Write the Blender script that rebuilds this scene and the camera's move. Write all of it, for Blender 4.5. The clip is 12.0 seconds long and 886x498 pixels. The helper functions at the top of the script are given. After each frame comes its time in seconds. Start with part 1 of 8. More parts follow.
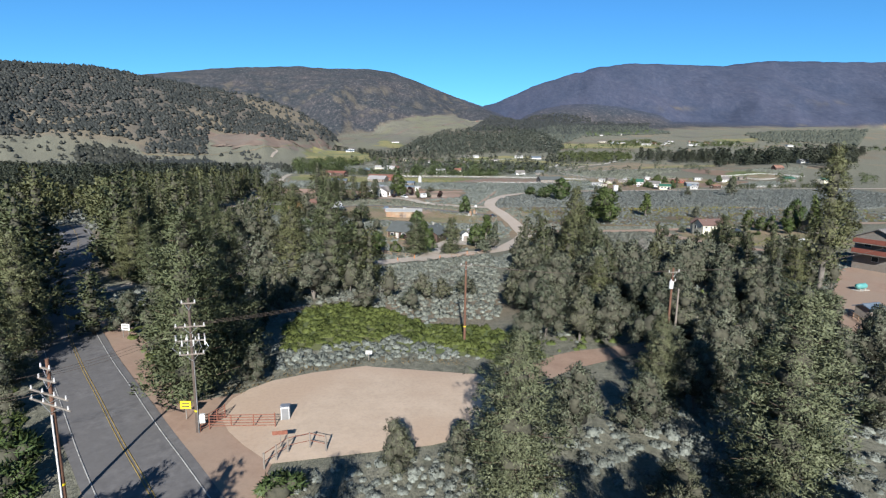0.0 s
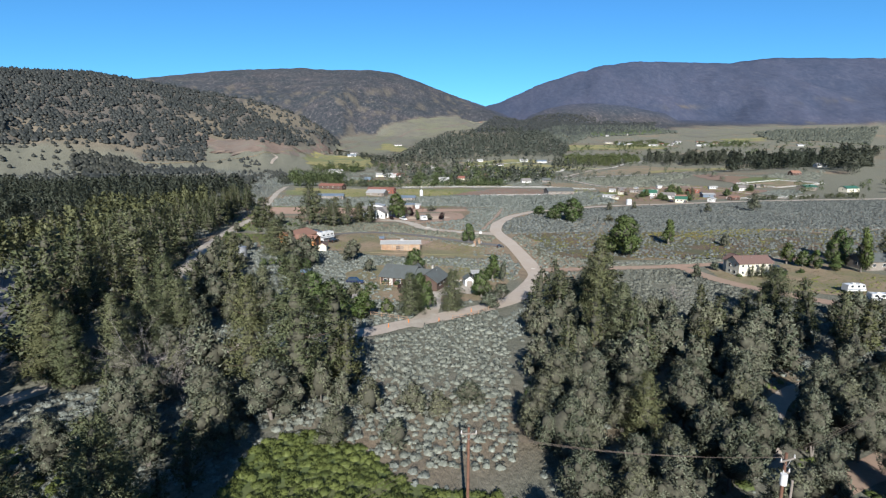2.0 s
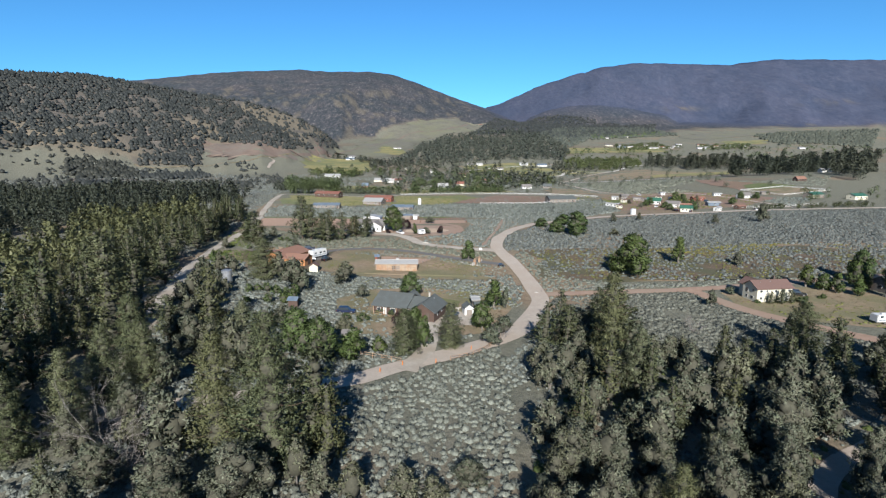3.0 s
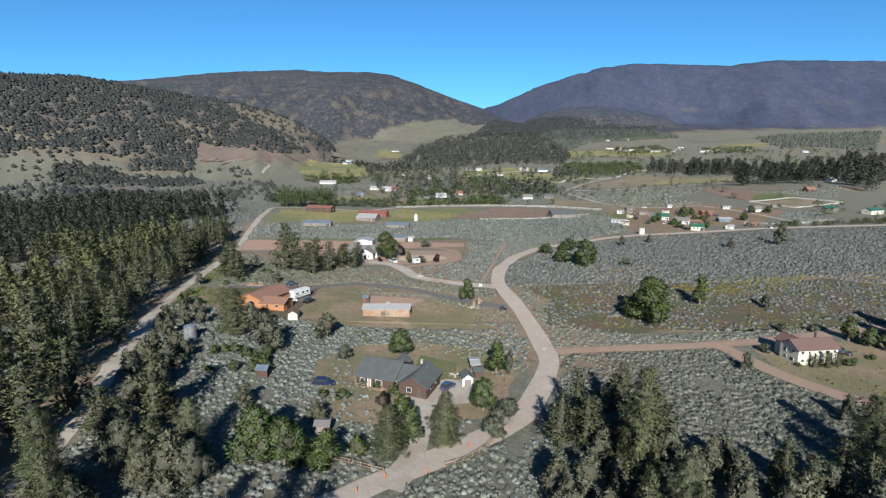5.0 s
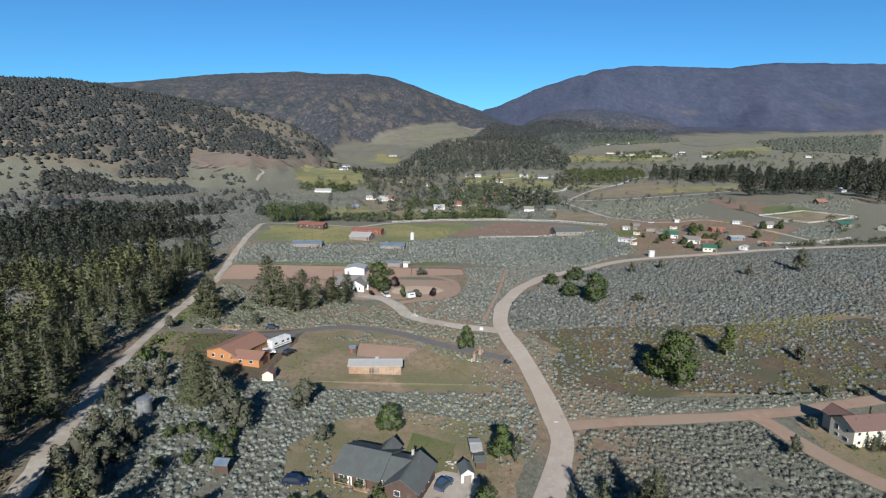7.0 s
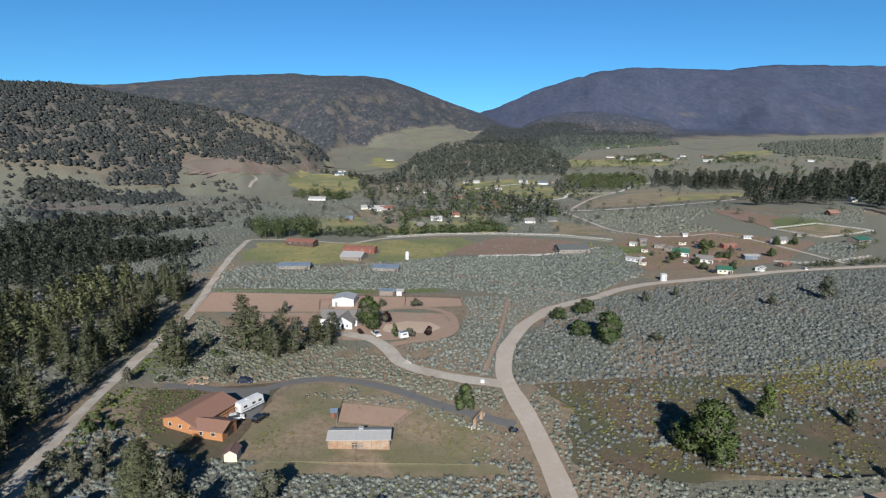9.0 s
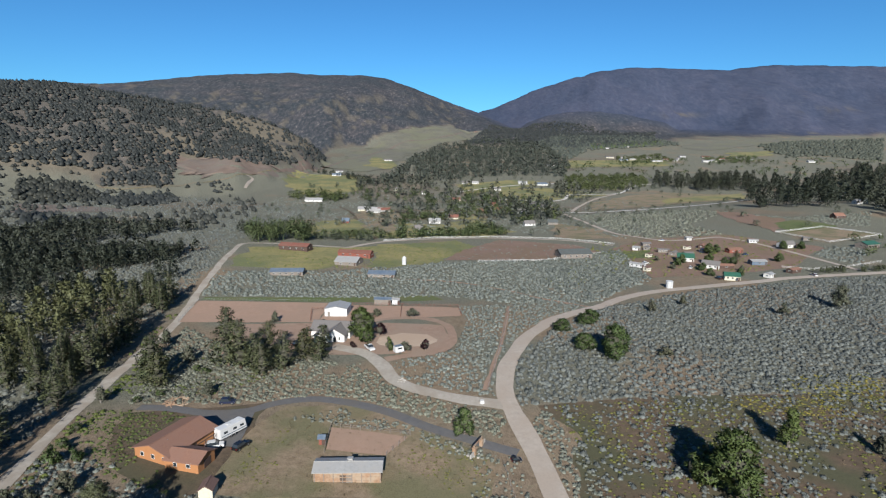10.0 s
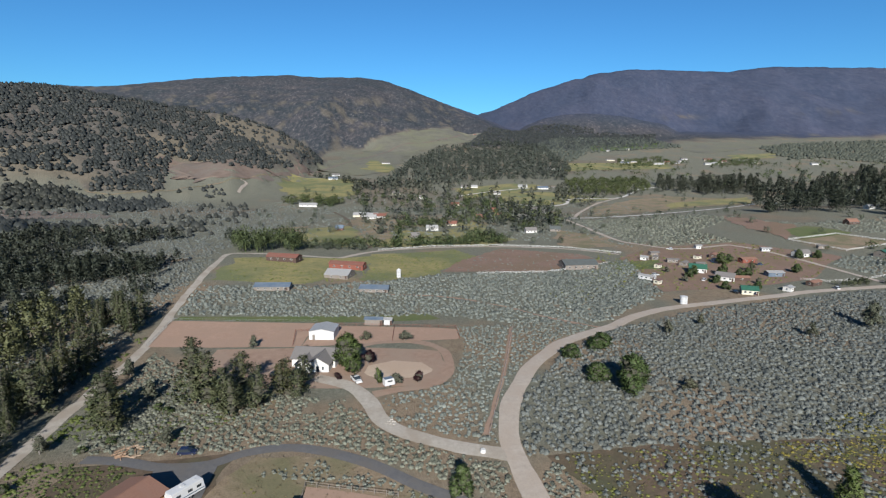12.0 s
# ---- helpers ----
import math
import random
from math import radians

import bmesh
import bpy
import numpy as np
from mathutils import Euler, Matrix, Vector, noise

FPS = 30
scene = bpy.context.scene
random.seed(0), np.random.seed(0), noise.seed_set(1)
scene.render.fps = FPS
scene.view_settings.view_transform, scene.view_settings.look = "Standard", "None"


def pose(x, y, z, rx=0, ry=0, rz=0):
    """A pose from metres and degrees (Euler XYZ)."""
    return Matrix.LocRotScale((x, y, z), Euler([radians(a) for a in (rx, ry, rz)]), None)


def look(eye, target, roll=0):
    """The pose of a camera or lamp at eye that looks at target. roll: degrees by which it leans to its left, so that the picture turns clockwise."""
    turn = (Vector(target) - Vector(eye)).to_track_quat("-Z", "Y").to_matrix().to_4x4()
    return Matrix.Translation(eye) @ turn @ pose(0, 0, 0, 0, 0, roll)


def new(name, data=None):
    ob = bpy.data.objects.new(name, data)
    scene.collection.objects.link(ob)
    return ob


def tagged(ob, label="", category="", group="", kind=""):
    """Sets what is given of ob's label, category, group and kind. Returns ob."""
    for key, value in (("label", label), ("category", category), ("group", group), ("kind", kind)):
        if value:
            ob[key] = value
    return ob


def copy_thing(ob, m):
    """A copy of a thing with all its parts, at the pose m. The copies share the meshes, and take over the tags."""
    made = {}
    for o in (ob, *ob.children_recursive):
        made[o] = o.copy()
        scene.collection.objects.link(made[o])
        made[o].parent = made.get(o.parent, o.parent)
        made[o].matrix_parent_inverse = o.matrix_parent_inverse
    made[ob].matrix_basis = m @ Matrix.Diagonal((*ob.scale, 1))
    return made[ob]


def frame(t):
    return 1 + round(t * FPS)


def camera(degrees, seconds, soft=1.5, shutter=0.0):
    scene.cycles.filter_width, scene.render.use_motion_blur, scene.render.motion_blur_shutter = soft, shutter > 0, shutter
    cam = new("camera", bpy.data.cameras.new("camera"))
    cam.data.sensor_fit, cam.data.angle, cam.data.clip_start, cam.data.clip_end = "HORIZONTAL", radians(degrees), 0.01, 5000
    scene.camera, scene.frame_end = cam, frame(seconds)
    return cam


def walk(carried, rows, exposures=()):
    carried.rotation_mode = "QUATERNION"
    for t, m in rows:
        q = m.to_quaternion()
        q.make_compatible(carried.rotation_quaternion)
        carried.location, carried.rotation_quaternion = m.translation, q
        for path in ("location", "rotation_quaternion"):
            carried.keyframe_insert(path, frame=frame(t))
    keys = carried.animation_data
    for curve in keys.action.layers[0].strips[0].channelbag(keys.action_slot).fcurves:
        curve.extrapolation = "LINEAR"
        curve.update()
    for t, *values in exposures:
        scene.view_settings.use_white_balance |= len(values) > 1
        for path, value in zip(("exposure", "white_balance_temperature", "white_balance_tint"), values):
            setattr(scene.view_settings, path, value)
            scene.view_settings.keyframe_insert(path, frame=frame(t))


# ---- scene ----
cam = camera(79.0, 12.0, soft=1.25)
PATH = [
    (0, (-1.57, 6.655, 30.555), (-1.551, 8.621, 30.19), 0.8),
    (0.5, (-1.154, 12.863, 32.996), (-1.148, 14.828, 32.637), 0.4),
    (1, (-0.952, 18.968, 35.342), (-0.948, 20.934, 34.972), 0.5),
    (1.5, (-0.663, 24.85, 37.538), (-0.66, 26.816, 37.171), 0.4),
    (2, (-0.318, 30.604, 40.061), (-0.316, 32.57, 39.693), 0.3),
    (2.5, (-0.086, 36.529, 42.265), (-0.083, 38.495, 41.9), 0.3),
    (3, (0.101, 42.276, 44.71), (0.105, 44.242, 44.346), 0.3),
    (3.2, (0.189, 44.373, 45.191), (0.185, 46.342, 44.836), 1.1),
    (4.8, (0.753, 62.325, 54.175), (0.764, 64.291, 53.807), 0.9),
    (5, (1.122, 64.709, 54.786), (1.13, 66.675, 54.419), 0.4),
    (5.5, (1.346, 70.353, 57.057), (1.355, 72.319, 56.691), 0.4),
    (6, (1.453, 75.436, 59.387), (1.463, 77.402, 59.021), 0.5),
    (6.5, (1.596, 81.134, 61.918), (1.608, 83.1, 61.553), 0.5),
    (7, (1.743, 86.601, 64.281), (1.756, 88.567, 63.917), 0.5),
    (7.2, (1.585, 88.785, 64.739), (1.603, 90.753, 64.383), 0.6),
    (9, (2.473, 110.479, 72.533), (2.493, 112.446, 72.172), 0.5),
    (9.5, (2.697, 116.221, 73.301), (2.719, 118.188, 72.94), 0.5),
    (10, (2.971, 121.753, 73.78), (2.996, 123.72, 73.418), 0.6),
    (10.5, (3.473, 127.183, 74.133), (3.498, 129.15, 73.772), 0.6),
    (11, (3.768, 132.517, 74.439), (3.794, 134.484, 74.082), 0.6),
    (11.5, (4.168, 137.664, 74.894), (4.194, 139.632, 74.541), 0.6),
    (12, (4.379, 143.004, 75.516), (4.407, 144.972, 75.162), 0.5),
]
walk(cam, [(t, look(eye, target, roll)) for t, eye, target, roll in PATH],
     exposures=[(0.0, 1.43), (2.5, 1.40), (5.5, 1.24), (9.5, 1.10), (12.0, 1.06)])

# ---- daylight: clear morning, the sun low behind the camera ----
SUN_ELEV, SUN_AZ = 27.5, 180.0
world = bpy.data.worlds.new("sky")
scene.world = world
world.use_nodes = True
wn = world.node_tree.nodes
sky = wn.new("ShaderNodeTexSky")
sky.sky_type = 'NISHITA'
sky.sun_disc = False
sky.sun_elevation, sky.sun_rotation = radians(SUN_ELEV), radians(SUN_AZ)
sky.altitude, sky.air_density, sky.dust_density, sky.ozone_density = 1500.0, 1.0, 1.0, 1.6
wn["Background"].inputs[1].default_value = 0.0405
tint = wn.new("ShaderNodeMix")          # the deep mountain blue of this sky
tint.data_type, tint.blend_type = 'RGBA', 'MULTIPLY'
tint.inputs[0].default_value, tint.inputs[7].default_value = 1.0, (0.385, 0.955, 1.40, 1)
world.node_tree.links.new(sky.outputs[0], tint.inputs[6])
world.node_tree.links.new(tint.outputs[2], wn["Background"].inputs[0])
sun_data = bpy.data.lights.new("sun", 'SUN')
sun_data.energy, sun_data.angle, sun_data.color = 5.0, radians(0.53), (1.0, 0.965, 0.91)
sun = new("sun", sun_data)
_a, _e = radians(SUN_AZ), radians(SUN_ELEV)
sun_way = Vector((math.sin(_a) * math.cos(_e), math.cos(_a) * math.cos(_e), math.sin(_e)))
sun.matrix_world = look(sun_way * 300, (0, 0, 0))
scene.view_settings.exposure = 0.0

# ---- materials ----


def tone(c, k=0.53):
    """One common step down for all base colours."""
    return tuple(k * v for v in c)


def ramp(nt, fac, stops):
    r = nt.nodes.new("ShaderNodeValToRGB")
    els = r.color_ramp.elements
    while len(els) < len(stops):
        els.new(0.5)
    for el, (p, c) in zip(els, stops):
        el.position, el.color = p, (*c, 1)
    nt.links.new(fac, r.inputs[0])
    return r.outputs[0]


def mixc(nt, fac, a, b, mode='MIX'):
    m = nt.nodes.new("ShaderNodeMix")
    m.data_type, m.blend_type = 'RGBA', mode
    for sock, v in ((m.inputs[0], fac), (m.inputs[6], a), (m.inputs[7], b)):
        if isinstance(v, bpy.types.NodeSocket):
            nt.links.new(v, sock)
        elif isinstance(v, tuple):
            sock.default_value = (*v, 1)
        else:
            sock.default_value = v
    return m.outputs[2]


def noise_out(nt, vec, scale, detail=4.0, rough=0.55):
    n = nt.nodes.new("ShaderNodeTexNoise")
    n.inputs["Scale"].default_value, n.inputs["Detail"].default_value, n.inputs["Roughness"].default_value = scale, detail, rough
    nt.links.new(vec, n.inputs["Vector"])
    return n.outputs["Fac"]


def blank(name):
    m = bpy.data.materials.new(name)
    m.use_nodes = True
    return m, m.node_tree, m.node_tree.nodes["Principled BSDF"]


def surface(name, c1, c2, scale=1.0, rough=0.85, bump=0.0, c3=None, scale3=0.15, island=0.0, per_object=0.0, metal=0.0, where="Object", spec=0.3, bump_scale=None, grit=0.8):
    """Two-scale stained surface: c1 to c2 by fine noise, patches of c3 by coarse noise; island and per_object vary the brightness."""
    m, nt, b = blank(name)
    c1, c2, c3 = tone(c1), tone(c2), tone(c3) if c3 else None
    if where == "World":
        vec = nt.nodes.new("ShaderNodeNewGeometry").outputs["Position"]
    else:
        vec = nt.nodes.new("ShaderNodeTexCoord").outputs["Object"]
    fine = noise_out(nt, vec, scale, 6.0, 0.65)
    col = ramp(nt, fine, [(0.32, c1), (0.68, c2)])
    if c3:
        coarse = noise_out(nt, vec, scale3, 3.0, 0.5)
        mask = ramp(nt, coarse, [(0.42, (0, 0, 0)), (0.62, (1, 1, 1))])
        col = mixc(nt, mask, col, c3)
    if where == "World":
        grain = ramp(nt, noise_out(nt, vec, 2.6, 5.0, 0.8), [(0.36, (0.62, 0.60, 0.58)), (0.52, (0.97, 0.97, 0.97)), (0.68, (1.12, 1.1, 1.08))])
        col = mixc(nt, grit, col, grain, 'MULTIPLY')
    for amount, out in ((island, "island"), (per_object, "object")):
        if amount:
            if out == "island":
                rnd = nt.nodes.new("ShaderNodeNewGeometry").outputs["Random Per Island"]
            else:
                rnd = nt.nodes.new("ShaderNodeObjectInfo").outputs["Random"]
            k = ramp(nt, rnd, [(0.0, (1 - amount,) * 3), (1.0, (1.0, 1.0, 1.0))])
            col = mixc(nt, 1.0, col, k, 'MULTIPLY')
    nt.links.new(col, b.inputs["Base Color"])
    b.inputs["Roughness"].default_value, b.inputs["Metallic"].default_value = rough, metal
    b.inputs["Specular IOR Level"].default_value = spec
    if bump:
        bn = nt.nodes.new("ShaderNodeBump")
        bn.inputs["Strength"].default_value, bn.inputs["Distance"].default_value = bump, 0.05
        h = noise_out(nt, vec, bump_scale or scale * 2, 5.0, 0.7)
        nt.links.new(h, bn.inputs["Height"])
        nt.links.new(bn.outputs[0], b.inputs["Normal"])
    return m


M = {}
M["dirt"] = surface("dirt_road", (0.43, 0.37, 0.31), (0.54, 0.475, 0.405), 0.6, 0.95, 0.3, (0.47, 0.395, 0.325), 0.12, where="World", grit=0.28, bump_scale=6)
M["gravel"] = surface("grey_gravel", (0.42, 0.38, 0.32), (0.54, 0.495, 0.43), 0.8, 0.95, 0.3, (0.40, 0.345, 0.28), 0.15, where="World", grit=0.28, bump_scale=6)
M["lot"] = surface("packed_sandy_dirt", (0.50, 0.395, 0.30), (0.60, 0.48, 0.37), 0.45, 0.95, 0.2, (0.51, 0.385, 0.285), 0.10, where="World", grit=0.28, bump_scale=5)
M["red_dirt"] = surface("red_dirt", (0.31, 0.205, 0.15), (0.41, 0.285, 0.212), 0.45, 0.95, 0.25, (0.36, 0.265, 0.20), 0.09, where="World", grit=0.28, bump_scale=4)
M["arena"] = surface("arena_footing", (0.40, 0.262, 0.188), (0.465, 0.315, 0.232), 0.5, 0.95, 0.2, (0.41, 0.28, 0.205), 0.1, where="World", grit=0.28, bump_scale=4)
M["asphalt"] = surface("worn_asphalt", (0.115, 0.111, 0.113), (0.21, 0.204, 0.204), 1.1, 0.85, 0.2, (0.155, 0.15, 0.15), 0.16, where="World", grit=0.28, bump_scale=12)
M["drive_asphalt"] = surface("grey_asphalt", (0.13, 0.13, 0.135), (0.18, 0.175, 0.17), 0.8, 0.85, 0.2, (0.16, 0.15, 0.14), 0.2, where="World", grit=0.28, bump_scale=12)
M["white_line"] = surface("worn_white_road_paint", (0.20, 0.20, 0.20), (0.55, 0.55, 0.53), 2.5, 0.7, where="World")
M["yellow_line"] = surface("worn_yellow_road_paint", (0.20, 0.15, 0.06), (0.42, 0.29, 0.08), 2.5, 0.7, where="World")
M["dry_grass"] = surface("dry_meadow_grass", (0.10, 0.074, 0.048), (0.18, 0.127, 0.084), 0.5, 0.95, 0.6, (0.10, 0.10, 0.053), 0.06, where="World", bump_scale=5)
M["tan_grass"] = surface("tan_trampled_grass", (0.235, 0.175, 0.11), (0.37, 0.285, 0.195), 0.6, 0.95, 0.5, (0.20, 0.185, 0.10), 0.07, where="World", bump_scale=5)
M["green_grass"] = surface("green_meadow_grass", (0.085, 0.12, 0.035), (0.15, 0.19, 0.06), 0.6, 0.95, 0.6, (0.17, 0.17, 0.075), 0.05, where="World", bump_scale=5)
M["yellow_grass"] = surface("yellow_flowering_meadow", (0.235, 0.222, 0.092), (0.39, 0.335, 0.135), 0.25, 0.95, 0.5, (0.175, 0.195, 0.085), 0.03, where="World", bump_scale=4)
M["plough"] = surface("tilled_brown_soil", (0.24, 0.155, 0.115), (0.30, 0.20, 0.15), 0.25, 0.95, 0.2, (0.24, 0.165, 0.11), 0.04, where="World", bump_scale=2)
M["sage_far"] = surface("far_sage_flat", (0.13, 0.135, 0.11), (0.23, 0.22, 0.175), 0.45, 0.95, 0.5, (0.18, 0.165, 0.12), 0.03, where="World", bump_scale=1)
M["pass_grass"] = surface("pale_grey_green_grass", (0.15, 0.148, 0.118), (0.215, 0.205, 0.16), 0.04, 0.95, 0.2, (0.20, 0.20, 0.135), 0.01, where="World", bump_scale=1)

M["white_gravel"] = surface("pale_crushed_stone", (0.60, 0.58, 0.54), (0.74, 0.72, 0.68), 0.3, 0.95, 0.2, (0.64, 0.61, 0.56), 0.1, where="World", grit=0.28, bump_scale=4)
M["slope_soil"] = surface("reddish_slope_soil", (0.17, 0.125, 0.10), (0.25, 0.19, 0.155), 0.08, 0.95, 0.3, (0.20, 0.165, 0.14), 0.02, where="World", bump_scale=1)
M["bark"] = surface("pine_bark", (0.09, 0.06, 0.045), (0.19, 0.13, 0.095), 4.0, 0.95, 0.6, per_object=0.3)
# inside of a crown: twigs, with the shade there put into a dark colour
M["twig_shade"] = surface("shaded_twigs_inside_a_crown", (0.05, 0.05, 0.036), (0.10, 0.098, 0.07), 3.0, 0.95, 0.5)
M["bark_grey"] = surface("grey_bark", (0.14, 0.125, 0.11), (0.27, 0.245, 0.22), 4.0, 0.95, 0.6, per_object=0.3)


def foliage(name, dark, light, patch=0.5, per_object=0.25, rough=0.6, sheen=0.15, where="Object", fine=0.0):
    """Leaves: brightness by clump-sized noise, a little by leaf, and tree by tree."""
    m, nt, b = blank(name)
    if where == "World":
        vec = nt.nodes.new("ShaderNodeNewGeometry").outputs["Position"]
    else:
        vec = nt.nodes.new("ShaderNodeTexCoord").outputs["Object"]
    dark, light = tone(dark), tone(light)
    isl = nt.nodes.new("ShaderNodeNewGeometry").outputs["Random Per Island"]
    clump = noise_out(nt, vec, patch, 3.0, 0.6)
    add = nt.nodes.new("ShaderNodeMath")
    add.operation = 'MULTIPLY_ADD'
    nt.links.new(isl, add.inputs[0])
    add.inputs[1].default_value = 0.22
    nt.links.new(clump, add.inputs[2])
    col = ramp(nt, add.outputs[0], [(0.36, dark), (0.82, light)])
    if fine:
        # fine noise for twigs and the shaded gaps between leaves, as colour
        twig_shade = ramp(nt, noise_out(nt, vec, fine, 4.0, 0.75), [(0.34, (0.45, 0.45, 0.43)), (0.52, (0.95, 0.95, 0.95)), (0.7, (1.18, 1.17, 1.15))])
        col = mixc(nt, 0.9, col, twig_shade, 'MULTIPLY')
    obj = nt.nodes.new("ShaderNodeObjectInfo").outputs["Random"]
    k = ramp(nt, obj, [(0.0, (1 - per_object, 1 - per_object * 0.8, 1 - per_object)), (0.6, (1, 1, 1)), (1.0, (1.0, 0.95, 0.82))])
    col = mixc(nt, 1.0, col, k, 'MULTIPLY')
    nt.links.new(col, b.inputs["Base Color"])
    b.inputs["Roughness"].default_value = rough
    b.inputs["Specular IOR Level"].default_value = 0.2
    tr = nt.nodes.new("ShaderNodeBsdfTranslucent")
    nt.links.new(col, tr.inputs["Color"])
    mx = nt.nodes.new("ShaderNodeMixShader")
    mx.inputs[0].default_value = sheen
    nt.links.new(b.outputs[0], mx.inputs[1])
    nt.links.new(tr.outputs[0], mx.inputs[2])
    nt.links.new(mx.outputs[0], nt.nodes["Material Output"].inputs["Surface"])
    return m


M["pine"] = foliage("pine_needles", (0.06, 0.075, 0.036), (0.165, 0.18, 0.092), sheen=0.15)
# larger near pines: a lighter copy of the pine needles
M["near_pine"] = foliage("yellow_green_pine_needles", (0.085, 0.102, 0.05), (0.215, 0.235, 0.128), sheen=0.15)
# far pines: a darker copy of the same needles
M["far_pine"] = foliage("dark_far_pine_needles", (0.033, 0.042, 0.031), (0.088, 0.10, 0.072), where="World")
# a few broad pines: a still paler copy
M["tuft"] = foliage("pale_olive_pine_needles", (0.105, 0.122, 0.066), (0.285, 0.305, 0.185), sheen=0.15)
M["pinyon"] = foliage("pinyon_needles", (0.082, 0.096, 0.064), (0.235, 0.252, 0.18), sheen=0.12)
M["leaf"] = foliage("green_leaves", (0.052, 0.09, 0.028), (0.155, 0.215, 0.078))
M["lime"] = foliage("light_green_leaves", (0.07, 0.11, 0.03), (0.17, 0.225, 0.075))
M["olive"] = foliage("grey_green_leaves", (0.10, 0.12, 0.08), (0.22, 0.245, 0.18))
M["plum"] = foliage("dark_purple_leaves", (0.03, 0.012, 0.016), (0.08, 0.03, 0.038))
M["sage"] = foliage("sagebrush_leaves", (0.135, 0.152, 0.135), (0.34, 0.372, 0.335), 0.5, 0.0, where="World", fine=3.4)
M["sage_dark"] = foliage("dark_sagebrush_leaves", (0.10, 0.112, 0.105), (0.28, 0.304, 0.285), 0.5, 0.0, where="World", fine=3.0)
# far belts of trees: haze painted in by greyer, lighter needles
M["hazed_pine"] = foliage("hazed_far_needles", (0.062, 0.074, 0.062), (0.145, 0.16, 0.132), where="World")
M["far_leaf"] = foliage("far_green_leaves", (0.068, 0.094, 0.042), (0.18, 0.225, 0.096), where="World")
M["goldweed"] = foliage("yellow_flowering_weed_leaves", (0.15, 0.135, 0.035), (0.36, 0.305, 0.07), 0.3, 0.0, where="World")
M["dead"] = surface("bare_grey_twigs", (0.22, 0.20, 0.19), (0.36, 0.33, 0.31), 3.0, 0.95)
M["hill_tree"] = foliage("far_pinyon_crowns", (0.028, 0.034, 0.032), (0.07, 0.076, 0.073), 0.05, 0.0, where="World")
M["weed"] = foliage("weed_leaves", (0.11, 0.13, 0.035), (0.25, 0.26, 0.085), 0.3, 0.0, where="World")
M["greenweed"] = foliage("lush_weed_leaves", (0.06, 0.085, 0.025), (0.155, 0.195, 0.062), 0.3, 0.0, where="World")
M["straw"] = foliage("dry_grass_tufts", (0.20, 0.155, 0.085), (0.35, 0.275, 0.165), 0.3, 0.0, where="World")

# ---- terrain ----


def bump2(x, y, cx, cy, sx, sy):
    return np.exp(-((x - cx) / sx) ** 2 - ((y - cy) / sy) ** 2)


def smooth(a, b, v):
    u = np.clip((v - a) / (b - a), 0, 1)
    return u * u * (3 - 2 * u)


_lattice = np.random.RandomState(7).rand(256, 256)


def vnoise(x, y):
    """Smooth value noise, 0 to 1, with a period of 256 cells."""
    xi, yi = np.floor(x).astype(int), np.floor(y).astype(int)
    fx, fy = x - xi, y - yi
    fx, fy = fx * fx * (3 - 2 * fx), fy * fy * (3 - 2 * fy)
    g = lambda i, j: _lattice[i % 256, j % 256]
    return (g(xi, yi) * (1 - fx) + g(xi + 1, yi) * fx) * (1 - fy) + (g(xi, yi + 1) * (1 - fx) + g(xi + 1, yi + 1) * fx) * fy


def fbm(x, y, octaves=4):
    s, a = 0.0, 0.5
    for k in range(octaves):
        s = s + a * vnoise(x * 2 ** k + 17.3 * k, y * 2 ** k + 5.1 * k)
        a *= 0.5
    return s


# skylines as (bearing, elevation) in degrees from the middle of the valley
NEAR_HILL = [(-75, 4.5), (-50, 5.6), (-38.2, 5.5), (-33.7, 5.66), (-32.2, 5.58), (-30.4, 5.4), (-28.4, 5.12), (-26.3, 4.84), (-24.1, 4.4), (-22.3, 4.36), (-19.5, 3.92), (-17.1, 3.36), (-14.6, 2.4), (-12.6, 1.25), (-11.5, 0.2), (-10.5, -0.8), (-8.5, -3.0)]
FAR_HILL = [(-75, 4.5), (-40, 5.0), (-33.2, 5.5), (-29.2, 5.68), (-27, 6.01), (-24.3, 6.52), (-21.5, 6.93), (-18, 7.22), (-14.4, 7.48), (-11.7, 7.38), (-7.4, 7.5), (-5.1, 7.22), (-2.9, 6.6), (-0.6, 5.72), (1.7, 4.92), (4.2, 4.05), (8, 2.4), (12, 0)]
MOUNTAIN = [(-6, 0), (0, 2.6), (4.2, 4.0), (6.2, 4.61), (9.6, 6.13), (12.8, 7.11), (16.0, 7.87), (19.6, 8.13), (23.1, 7.84), (27.3, 7.55), (31.2, 7.74), (34.0, 7.45), (38.1, 7.15), (50, 6.5), (75, 5)]
KNOLL = [(6, 1.0), (9.1, 3.11), (11.3, 3.87), (12.9, 4.14), (16.1, 4.25), (19.3, 3.81), (22.3, 3.05), (26, 1.0)]


def ridge(az, r, line, crest, foot, back, power=1.25):
    el = np.interp(az, [p[0] for p in line], [p[1] for p in line])
    top = 57 + crest * np.tan(np.radians(el))
    up = np.clip((r - foot) / (crest - foot), 0, 1)
    down = np.clip((r - crest) / back, 0, 1)
    return top, (1 - (1 - up) ** power) * (1 - 0.7 * smooth(0, 1, down)), up * (1 - down)


